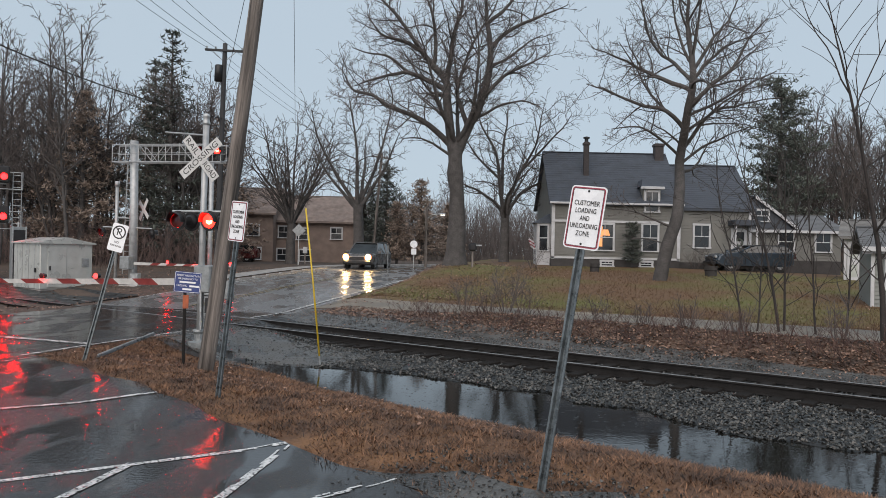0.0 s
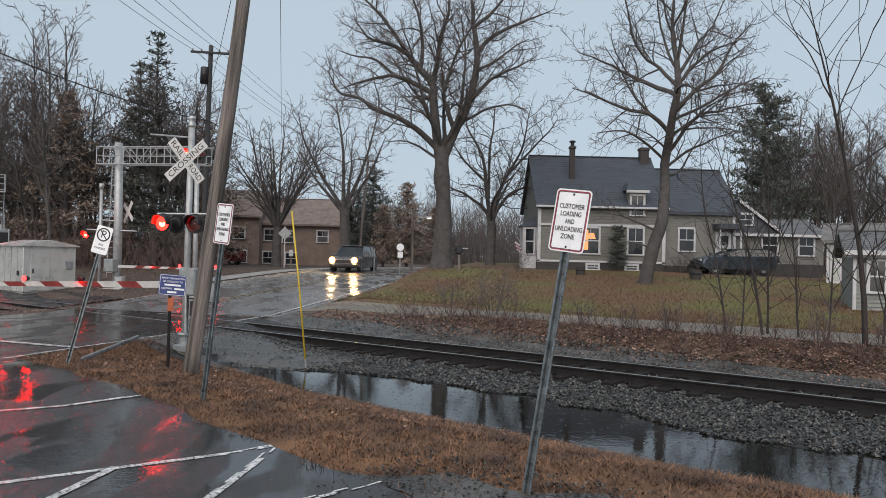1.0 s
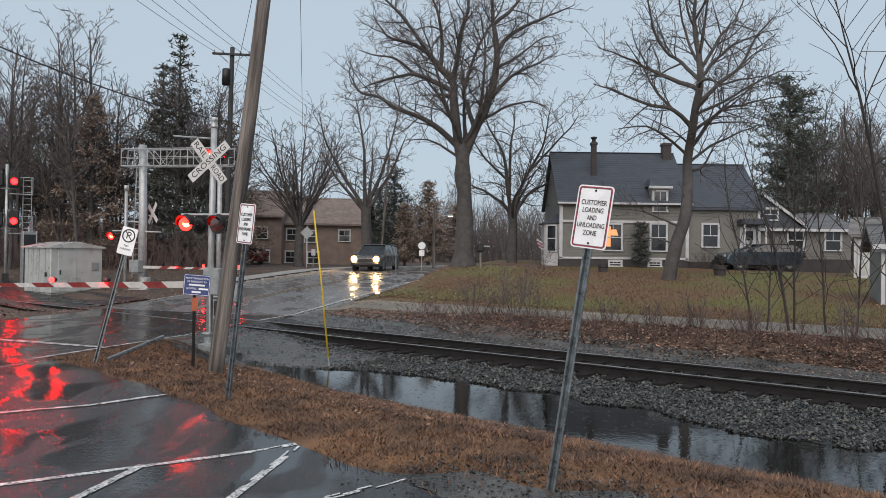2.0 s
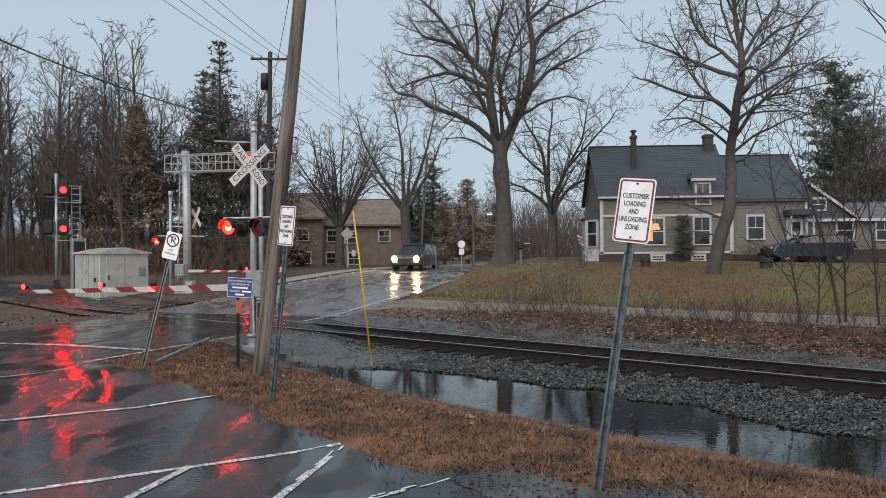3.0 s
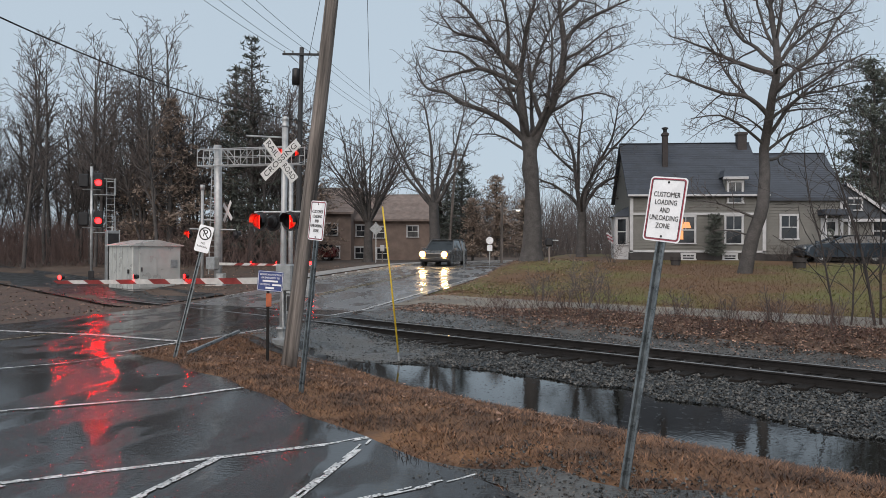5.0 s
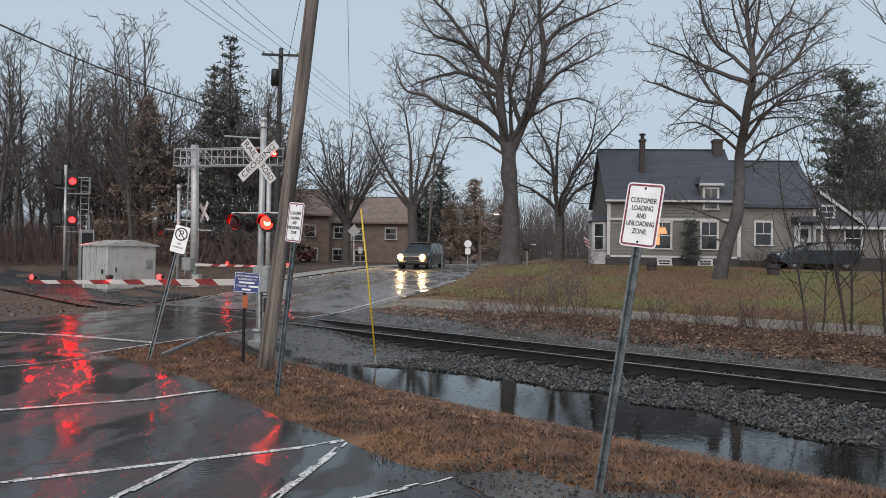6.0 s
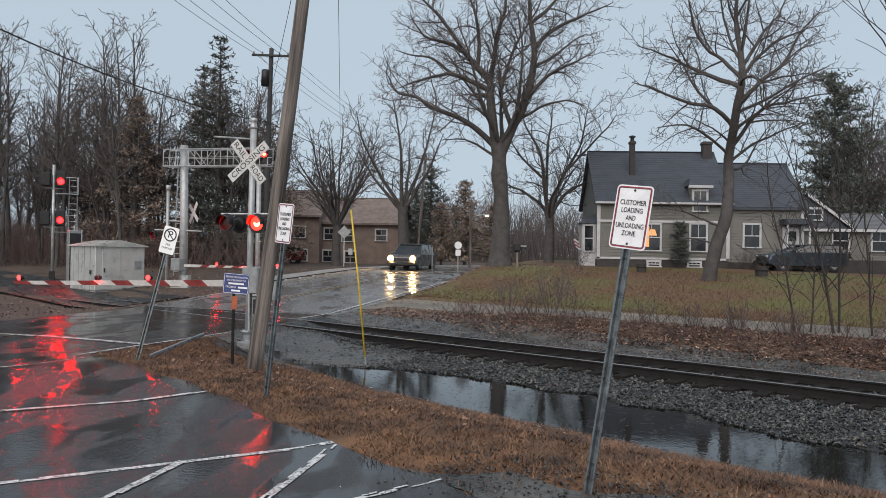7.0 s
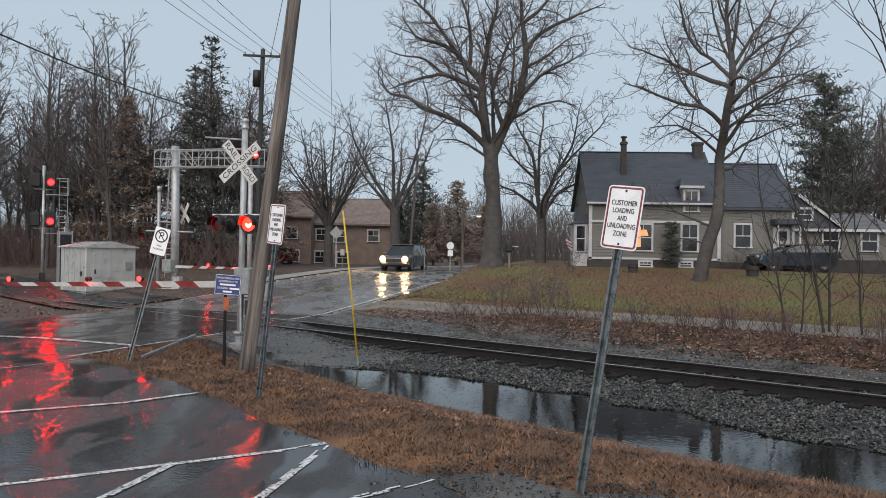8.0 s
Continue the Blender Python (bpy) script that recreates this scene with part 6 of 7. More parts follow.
# ---- trees ----
class Grower:
    """Grows bare branches: stout wood into one shape, fine twigs into another."""

    def __init__(self, seed, twig_min=0.012, density=1.0, max_level=4, droop=0.0, crook=0.22, angles=(34, 70)):
        self.r = random.Random(seed)
        self.wood, self.twig = Shape(), Shape()
        self.twig_min, self.density, self.max_level, self.droop, self.crook, self.angles = twig_min, density, max_level, droop, crook, angles
        self.stout = 0.017

    def rnd(self, k=1.0):
        return Vector((self.r.uniform(-k, k), self.r.uniform(-k, k), self.r.uniform(-k, k)))

    def path(self, p, d, L, n, wiggle, lift):
        """A wandering line: each turn keeps something of the last."""
        pts, turn = [p], Vector((0, 0, 0))
        d = d.normalized()
        for _ in range(n):
            turn = turn * 0.3 + self.rnd(wiggle)
            d = (d + turn + Vector((0, 0, lift))).normalized()
            pts.append(pts[-1] + d * (L / n))
        return pts

    def rounded_off(self, pts, jitter):
        """Three steps to each guide stretch, on a smooth curve with small kinks."""
        res = [pts[0]]
        for i in range(len(pts) - 1):
            p0, p1, p2, p3 = pts[max(0, i - 1)], pts[i], pts[i + 1], pts[min(len(pts) - 1, i + 2)]
            for t in (0.33, 0.67, 1.0):
                q = 0.5 * (2 * p1 + (p2 - p0) * t + (2 * p0 - 5 * p1 + 4 * p2 - p3) * t * t + (3 * p1 - p0 - 3 * p2 + p3) * t ** 3)
                res.append(q + self.rnd(jitter) if t < 1 else q)
        return res

    def limb(self, pts, r0, r1, level, bare=0.25, kids=None):
        """Lays a tapering limb along pts and sets side shoots on its outer part."""
        n = len(pts)
        rad = [max(self.twig_min, r1 + (r0 - r1) * (1 - i / (n - 1)) ** 0.9) for i in range(n)]
        if level == 0 or (level == 1 and r0 > 0.03):
            self.wood.tube(pts, rad, 10 if r0 > 0.2 else 6, False)
        else:
            (self.wood if r0 > 0.03 else self.twig).tube(pts, rad, 5 if r0 > 0.03 else 3, False)
        if level >= self.max_level:
            return
        L = sum((b - a).length for a, b in zip(pts, pts[1:]))
        if kids is None:
            kids = max(2, int(self.density * L * (1 - bare) / (0.6, 0.42, 0.27, 0.21)[level]))
        spin = self.r.uniform(0, 6.283)
        for i in range(kids):
            k = bare + (1 - bare) * (i + self.r.random()) / kids
            x = min(n - 1.001, k * (n - 1))
            a, b = pts[int(x)], pts[int(x) + 1]
            p, axis = a.lerp(b, x - int(x)), (b - a).normalized()
            e1 = axis.orthogonal().normalized()
            e2 = axis.cross(e1)
            turn = spin + 2.4 * i + self.r.uniform(-0.7, 0.7)
            ang = radians(self.r.uniform(*self.angles))
            d = axis * math.cos(ang) + (e1 * math.cos(turn) + e2 * math.sin(turn)) * math.sin(ang) + Vector((0, 0, 0.1 - self.droop))
            cl = min((4.6, 2.7, 1.25, 0.55)[level], L * self.r.uniform(0.32, 0.62)) * (1.12 - 0.5 * k) * self.r.uniform(0.65, 1.1)
            if cl < 0.12:
                continue
            cr = max(self.twig_min, min(rad[int(x)] * 0.6, self.stout * cl ** 1.1))
            nseg = min(9, max(2, round(cl / (0.42, 0.34, 0.26, 0.24)[level])))
            self.limb(self.path(p, d, cl, nseg, self.crook, 0.025), cr, self.twig_min * 0.8, level + 1, 0.15)

    def finish(self, m, label, group="", name="bare_tree", bark=BARK, twig=TWIG):
        t = thing(name, m, label, "tree" if "shrub" not in name else "shrub", group)
        part("trunk", self.wood, bark, t, "grey furrowed trunk and limbs", True)
        part("crown", self.twig, twig, t, "bare twigs")
        return t


def v3(x, y, z):
    return Vector((x, y, z))


def guided(g, r, *pts, fork=6.0, bare=0.16):
    """A limb along a guide in the x-z plane, swung fore and aft by a smooth field so that limbs meet where they fork."""
    line = [v3(x, 2.8 * noise.noise((x * 0.2, z * 0.2, 4.0)) * min(1, max(0, (z - fork) / 3)), z) for x, z in pts]
    g.limb(g.rounded_off(line, 0.035), r, 0.018, 1, bare)


# the great oak on the lawn: burled trunk, two leaders, long crooked limbs
oak = Grower(11, 0.0092, 1.3, 4, 0, 0.28)
oak.wood.tube([v3(0, 0, -0.4), v3(0, 0, 0.1), v3(0.02, 0, 0.7), v3(0.06, 0, 2.3), v3(0.02, 0, 4.0), v3(-0.06, 0, 4.6), v3(-0.1, 0, 5.0), v3(-0.1, 0, 5.6), v3(-0.12, 0, 6.3), v3(-0.2, 0, 6.9)],
              [0.9, 0.66, 0.54, 0.47, 0.38, 0.43, 0.45, 0.37, 0.40, 0.2], 16, False)
guided(oak, 0.27, (-0.25, 6.0), (-0.6, 8.7), (-0.7, 10.1), (-1.4, 10.9), (-2.1, 11.7), (-3.1, 12.1), (-4.3, 12.4), (-5.0, 13.4))
guided(oak, 0.18, (-0.7, 10.1), (-0.5, 11.1), (-0.3, 12.7), (0.1, 13.9), (0.1, 15.7), (-0.2, 17.8))
guided(oak, 0.13, (-1.4, 10.9), (-1.3, 12.2), (-1.5, 13.6), (-2.0, 15.1), (-2.5, 16.9))
guided(oak, 0.16, (-0.65, 9.5), (-1.8, 10.1), (-2.7, 10.4), (-3.8, 10.2), (-5.0, 9.9), (-5.8, 9.7))
guided(oak, 0.18, (-0.3, 6.4), (-1.3, 7.3), (-2.3, 7.9), (-3.5, 8.3), (-4.6, 9.0), (-5.7, 9.4), (-6.2, 10.1), (-6.5, 10.8))
guided(oak, 0.12, (-0.65, 9.2), (-1.5, 9.3), (-1.9, 8.9))
guided(oak, 0.29, (0.0, 6.1), (0.5, 7.3), (1.1, 8.5), (1.5, 9.9), (1.7, 11.5), (1.5, 13.1), (1.4, 14.4), (1.1, 16.3), (1.2, 18.1))
guided(oak, 0.15, (1.68, 11.7), (2.4, 12.6), (3.5, 13.4), (4.6, 13.9), (5.9, 14.3))
guided(oak, 0.14, (0.55, 7.4), (0.1, 8.7), (-0.1, 9.4), (0.2, 10.6), (0.7, 12.0), (1.3, 13.1), (2.0, 14.4), (2.3, 16.3))
guided(oak, 0.13, (1.2, 8.8), (2.1, 9.8), (3.0, 10.5), (4.0, 11.1), (5.1, 11.9))
guided(oak, 0.09, (0.8, 7.8), (2.0, 8.5), (3.4, 8.9), (4.4, 8.7))
guided(oak, 0.09, (-0.3, 5.9), (-1.1, 6.4), (-2.0, 6.8), (-3.2, 6.8))
guided(oak, 0.12, (-2.1, 11.7), (-3.0, 12.9), (-3.8, 13.8), (-4.8, 14.8), (-5.4, 15.7))
guided(oak, 0.12, (1.5, 13.2), (2.7, 14.4), (3.6, 16.0), (4.1, 17.2))
guided(oak, 0.09, (-2.7, 10.4), (-3.8, 11.2), (-4.8, 11.4), (-5.9, 11.8))
guided(oak, 0.09, (1.6, 10.6), (2.9, 11.4), (3.8, 12.3), (4.6, 12.8))
for d in ((0.1, 1.0, 0.9), (-0.5, -1.0, 0.9), (0.6, -1.0, 1.0), (-0.6, 0.9, 1.1)):
    oak.limb(oak.path(v3(-0.1, 0, 6.5), Vector(d), 7.5, 14, 0.14, 0.03), 0.13, 0.02, 1, 0.25)
oak.finish(pose(0.67, 42.0, 1.5), "great bare oak with forked trunk and crooked limbs on the lawn")

# the maple before the farmhouse: one swept leader, fanned limbs
lt = Grower(5, 0.0085, 1.25, 4, 0, 0.24)
lt.limb(lt.rounded_off([v3(x, 2.8 * noise.noise((x * 0.2, z * 0.2, 4.0)) * min(1, max(0, (z - 3) / 3)), z) for x, z in ((-0.1, -0.3), (0.12, 0.4), (0.4, 1.8), (0.85, 3.2), (1.1, 4.6), (1.2, 5.9), (1.1, 7.6), (1.15, 9.3), (1.2, 10.7), (1.1, 12.0), (1.15, 13.3), (1.2, 15.0))], 0.02),
        0.36, 0.03, 0, 0.42, 14)
guided(lt, 0.11, (1.05, 7.3), (0.1, 8.0), (-0.9, 8.2), (-1.9, 8.5), (-2.9, 8.9), (-3.7, 9.1), fork=3)
guided(lt, 0.11, (1.12, 8.9), (-0.1, 9.6), (-0.9, 10.1), (-1.4, 10.4), (-2.3, 10.7), (-3.4, 11.0), fork=3)
guided(lt, 0.10, (1.12, 9.3), (0.5, 10.3), (-0.1, 11.0), (-0.6, 11.9), (-0.9, 12.9), (-1.3, 14.3), fork=3)
guided(lt, 0.07, (0.0, 8.05), (-0.8, 9.2), (-1.1, 10.1), (-2.0, 11.4), fork=3)
guided(lt, 0.11, (1.12, 8.2), (2.0, 9.2), (2.8, 9.8), (3.5, 10.8), (4.3, 11.9), (5.1, 12.7), fork=3)
guided(lt, 0.09, (1.15, 9.4), (1.9, 10.3), (2.7, 11.0), (3.5, 11.4), (4.3, 11.7), fork=3)
guided(lt, 0.09, (1.17, 9.8), (1.8, 10.8), (2.3, 11.6), (3.0, 12.3), (3.4, 13.0), (3.9, 14.1), fork=3)
guided(lt, 0.10, (1.18, 6.2), (1.8, 7.4), (2.4, 8.1), (3.3, 8.3), (4.3, 8.6), (5.7, 8.9), fork=3)
guided(lt, 0.09, (1.2, 5.7), (2.3, 6.6), (3.3, 7.1), (4.3, 7.5), fork=3)
guided(lt, 0.08, (1.17, 10.1), (0.8, 11.4), (0.5, 12.7), (0.3, 14.3), fork=3)
guided(lt, 0.08, (1.17, 10.4), (1.5, 11.8), (1.7, 13.0), (2.1, 14.6), fork=3)
guided(lt, 0.06, (0.65, 2.6), (-0.5, 3.1), (-1.5, 3.4), (-2.5, 3.5), fork=3)
guided(lt, 0.045, (0.42, 1.8), (-0.5, 2.1), (-1.3, 2.1), fork=3)
guided(lt, 0.08, (1.18, 6.1), (-0.4, 6.9), (-1.2, 7.2), (-2.6, 7.0), fork=3)
guided(lt, 0.08, (1.12, 7.8), (2.5, 8.5), (3.8, 9.3), (5.4, 10.1), fork=3)
lt.finish(pose(10.1, 36.0, 0.87), "tall bare maple leaning over the farmhouse lawn")

g3 = Grower(21, 0.010, 1.15, 4, 0, 0.27)
g3.wood.tube([v3(0, 0, -0.3), v3(0.02, 0, 0.3), v3(0.04, 0, 1.5), v3(0.05, 0, 2.8), v3(0.05, 0, 3.4)], [0.46, 0.35, 0.30, 0.30, 0.2], 12, False)
guided(g3, 0.14, (0.0, 2.8), (-0.4, 3.8), (-1.5, 4.6), (-2.8, 5.2), (-3.8, 5.4), fork=3)
guided(g3, 0.15, (0.0, 3.0), (-0.4, 5.6), (-0.7, 7.3), (-1.6, 8.9), (-1.9, 10.2), fork=3)
guided(g3, 0.15, (0.1, 2.8), (0.4, 3.8), (1.4, 5.0), (2.2, 5.4), (3.1, 6.0), (4.4, 6.5), fork=3)
guided(g3, 0.14, (0.1, 3.0), (0.3, 4.4), (1.1, 6.2), (1.9, 7.7), (2.1, 9.1), (2.3, 10.2), fork=3)
guided(g3, 0.11, (-0.2, 4.5), (-0.2, 7.5), (0.0, 8.9), (0.1, 10.6), fork=3)
guided(g3, 0.09, (1.1, 6.2), (2.4, 7.6), (3.6, 8.9), (4.2, 9.8), fork=3)
guided(g3, 0.09, (-0.4, 5.6), (-1.5, 6.5), (-2.4, 7.6), (-3.0, 8.4), fork=3)
for d in ((0.2, 1.0, 0.9), (-0.3, -1.0, 0.8)):
    g3.limb(g3.path(v3(0.05, 0, 3.0), Vector(d), 5.5, 11, 0.14, 0.03), 0.11, 0.02, 1, 0.25)
g3.finish(pose(3.95, 50.0, 1.4), "bare spreading tree with crooked limbs beside the farmhouse")

g4 = Grower(31, 0.012, 0.95, 4, 0, 0.24)
g4.wood.tube([v3(0, 0, -0.3), v3(0, 0, 0.4), v3(0, 0, 2), v3(-0.1, 0, 4.4)], [0.52, 0.42, 0.38, 0.34], 12, False)
for d, L in (((-0.42, 0, 1), 8.0), ((-0.12, -0.3, 1), 8.6), ((0.25, 0.2, 1), 8.6), ((0.5, -0.1, 0.8), 6.5), ((-0.75, 0.3, 0.7), 6.5), ((0.1, 0.6, 1), 7)):
    g4.limb(g4.path(v3(-0.1, 0, 4.0), Vector(d), L, 16, 0.09, 0.015), 0.17, 0.02, 1, 0.15)
g4.finish(pose(-6.1, 55.5, 1.05), "bare street tree with a stout pale trunk beside the road")

g5 = Grower(41, 0.014, 0.95, 4, 0, 0.2, (28, 58))
g5.wood.tube([v3(0, 0, -0.3), v3(0, 0, 0.3), v3(0, 0, 1.5), v3(0.05, 0, 2.8)], [0.42, 0.34, 0.3, 0.28], 10, False)
for i in range(11):
    a = 2 * math.pi * i / 11
    g5.limb(g5.path(v3(0, 0, 2.6), v3(math.cos(a) * (0.35 + 0.35 * (i % 3) / 2), math.sin(a) * 0.5, 1), 7.4 - 0.6 * (i % 3), 13, 0.07, 0.02), 0.12, 0.02, 1, 0.15)
g5.finish(pose(-11.9, 60.0, 1.0) @ Matrix.Scale(1.12, 4), "round-headed bare tree before the brown house")

# woodland trees: five shapes, set out many times
variants = []
for i in range(5):
    g = Grower(100 + i, 0.017, 1.15, 3, 0, 0.2, (24, 58))
    H = (15.5, 14, 17, 12.5, 16)[i]
    base = g.path(v3(0, 0, -0.3), v3(0.03, 0, 1), H, 14, 0.05, 0.06)
    g.limb(base, 0.17, 0.03, 0, 0.3, 19)
    if i % 2:
        g.limb(g.path(v3(0.1, 0.1, 0.5), v3(0.18, 0.1, 1), H * 0.9, 12, 0.06, 0.05), 0.12, 0.02, 0, 0.3, 16)
    variants.append(g)
WOODS = "bare woodland trees"
made = [None] * 5


def plant(i, x, y, scale, turn, z=None):
    z = ground_z(x, y) if z is None else z
    m = pose(x, y, z - 0.05, 0, 0, turn) @ Matrix.Scale(scale, 4)
    if made[i] is None:
        made[i] = variants[i].finish(pose(x, y, z - 0.05, 0, 0, turn), "slender bare woodland tree with ascending grey limbs", WOODS)
    else:
        copy_thing(made[i], m)


r2 = random.Random(3)
count = 0
while count < 80:
    y = r2.uniform(46, 76)
    x = -y * (0.275 + 0.6 * r2.random() ** 0.8)
    p = Vector((x, y, 0)) - ROAD_P
    if p.dot(ROAD_SIDE) > -11 or (x > -21 and y < 52):
        continue
    plant(count % 5, x, y, r2.uniform(0.72, 0.98) * (0.94 if x < -34 else 1.0), r2.uniform(0, 360))
    count += 1
for k in range(36):            # behind the farmhouse and garage
    y = r2.uniform(60, 84)
    plant(k % 5, y * r2.uniform(0.40, 0.68), y, r2.uniform(0.75, 1.0), r2.uniform(0, 360))
for k in range(10):            # low and far, between the oak and the farmhouse and beyond the road
    y = r2.uniform(100, 140)
    plant(k % 5, y * r2.uniform(-0.12, 0.2), y, r2.uniform(0.5, 0.75), r2.uniform(0, 360))


def conifer(seed, H, R, m, label, mat, open_top=0.25, clumps=15, spray=1.0, taper=0.7):
    """A conifer: straight trunk, tiers of boughs, each set with many small needle sprays."""
    r = random.Random(seed)
    wood, needles = Shape(), Shape()
    wood.tube([(0, 0, -0.3), (0, 0, H * 0.5), (0, 0, H)], [R * 0.07, R * 0.05, 0.02], 8, False)
    z = H * 0.1
    while z < H:
        k = (z - H * 0.1) / (H * 0.9)
        for _ in range(7):
            a, L = r.uniform(0, 2 * math.pi), R * (1 - k) ** taper * r.uniform(0.55, 1.12) + 0.25
            d = Vector((math.cos(a), math.sin(a), r.uniform(-0.1, 0.3) + 0.3 * k))
            tip = Vector((0, 0, z)) + d * L
            wood.tube([(0, 0, z), tip], [0.035, 0.012], 3, False)
            for j in range(max(4, int(clumps * L / R))):
                q = Vector((0, 0, z)) + d * L * r.uniform(open_top, 1.05) + Vector((r.uniform(-1, 1), r.uniform(-1, 1), r.uniform(-0.6, 0.6))) * 0.28 * spray
                for _ in range(4):
                    e = Vector((r.uniform(-1, 1), r.uniform(-1, 1), r.uniform(-0.5, 0.9))).normalized() * r.uniform(0.22, 0.42) * spray
                    s = e.cross(Vector((r.uniform(-1, 1), r.uniform(-1, 1), 1))).normalized() * 0.05 * spray
                    needles.add([q - s, q + s, q + e], [(0, 1, 2)])
        z += H * 0.03 + 0.12
    t = thing("conifer", m, label, "tree", "conifers")
    part("trunk", wood, BARK, t, "dark straight trunk")
    part("crown", needles, mat, t, "dense sprays of needles")
    return t


pine = conifer(1, 16.5, 3.4, pose(-19.3, 54.0, 0.6), "tall dark pine above the woodland edge", NEEDLE, 0.2, 18)
cedar = conifer(2, 12.0, 3.6, pose(-24.5, 52.0, 0.5), "broad dark evergreen among bare trees", RUSSET, 0.15, 22)
copy_thing(cedar, pose(-22.0, 57.0, 0.6, 0, 0, 80))
copy_thing(cedar, pose(-28.5, 56.0, 0.5, 0, 0, 140) @ Matrix.Scale(0.85, 4))
copy_thing(cedar, pose(-17.2, 59.0, 0.7, 0, 0, 200) @ Matrix.Scale(0.95, 4))
copy_thing(pine, pose(-21.2, 56.0, 0.6, 0, 0, 60) @ Matrix.Scale(0.9, 4))
copy_thing(pine, pose(-36.0, 44.0, 0.2, 0, 0, 60) @ Matrix.Scale(0.62, 4))
wp = conifer(3, 14.2, 3.9, pose(26.2, 60.0, 1.7), "broad white pine behind the farmhouse", NEEDLE, 0.25, 34, 1.1, 0.3)
copy_thing(wp, pose(33.0, 74.0, 1.8, 0, 0, 120) @ Matrix.Scale(0.8, 4))
sp = conifer(4, 9.2, 2.3, pose(-5.2, 70.0, 1.05), "dark spruce behind the road's crest", NEEDLE, 0.1, 16)
br = conifer(5, 7.4, 2.4, pose(-2.0, 68.0, 1.05), "browned conifer behind the road's crest", RUSSET, 0.1, 18)
copy_thing(br, pose(-4.0, 66.5, 1.05, 0, 0, 50) @ Matrix.Scale(0.72, 4))
copy_thing(sp, pose(-7.3, 78.0, 1.05, 0, 0, 50) @ Matrix.Scale(0.8, 4))
copy_thing(br, pose(0.4, 72.0, 1.1, 0, 0, 150) @ Matrix.Scale(0.75, 4))
conifer(6, 2.6, 0.34, pose(11.1, 45.2, 1.55), "small clipped conical evergreen beside the farmhouse wall", NEEDLE, 0.1, 14, 0.4)


def stems(count, place, hmin, hmax, r, seed, lean=0.25):
    """Many thin upright stems with a few side twigs."""
    g = random.Random(seed)
    sh = Shape()
    for _ in range(count):
        p = place(g)
        z = ground_z(p.x, p.y)
        h = g.uniform(hmin, hmax)
        d = Vector((g.uniform(-lean, lean), g.uniform(-lean, lean), 1)).normalized()
        a, b = Vector((p.x, p.y, z - 0.05)), Vector((p.x, p.y, z)) + d * h * 0.55 + Vector((g.uniform(-.1, .1), g.uniform(-.1, .1), 0))
        c = b + (d + Vector((g.uniform(-.35, .35), g.uniform(-.35, .35), 0))).normalized() * h * 0.45
        sh.tube([a, b, c], [r, r * 0.8, r * 0.4], 3, False)
        for _ in range(5):
            k = g.uniform(0.3, 1)
            q = a.lerp(b, k) if g.random() < 0.5 else b.lerp(c, k)
            e = q + (d + Vector((g.uniform(-1, 1), g.uniform(-1, 1), g.uniform(-.2, .5)))).normalized() * h * g.uniform(0.15, 0.35)
            sh.tube([q, e], [r * 0.6, r * 0.35], 3, False)
    return sh


def in_woods(g):
    y = g.uniform(48, 70)
    while True:
        x = -y * g.uniform(0.27, 0.9)
        if (Vector((x, y, 0)) - ROAD_P).dot(ROAD_SIDE) < -11:
            return Vector((x, y, 0))


def behind_house(g):
    y = g.uniform(62, 85)
    return Vector((y * g.uniform(0.3, 0.7), y, 0))


def far_belt(g):
    y = g.uniform(95, 130)
    return Vector((y * g.uniform(-0.16, 0.3), y, 0))


tagged(part("undergrowth", stems(2600, in_woods, 0.8, 3.6, 0.018, 51, 0.7), BRUSH), "dense brown leafless undergrowth at the wood's foot", "undergrowth", kind="stuff")
def deep_woods(g):
    y = g.uniform(70, 84)
    return Vector((-y * g.uniform(0.3, 0.95), y, 0))


tagged(part("undergrowth", stems(1500, deep_woods, 2.0, 5.5, 0.04, 55, 0.5), BRUSH), "dark leafless thicket deep in the wood", "undergrowth", kind="stuff")
tagged(part("undergrowth", stems(1200, behind_house, 1.5, 5.0, 0.024, 52), BRUSH), "brown leafless undergrowth behind the farmhouse", "undergrowth", kind="stuff")
tagged(part("far_thicket", stems(2600, far_belt, 3, 8.5, 0.04, 53), TWIG), "distant grey leafless thicket", "undergrowth", kind="stuff")


# ---- brush and saplings along the track ----
def shrub(x, y, h, n, seed, label, spread=0.5):
    g = Grower(seed, 0.006, 0.9, 4)
    for i in range(n):
        a = 2 * math.pi * i / n + g.r.random()
        k = g.r.uniform(0.15, spread)
        pts = g.path(v3(0.12 * math.cos(a), 0.12 * math.sin(a), -0.05), v3(k * math.cos(a), k * math.sin(a), 1), h * g.r.uniform(0.6, 1), 4, 0.14, 0.04)
        g.limb(pts, 0.014, 0.005, 2, 0.25, 6)
    return g.finish(pose(x, y, ground_z(x, y)), label, "trackside shrubs", "bare_shrub")


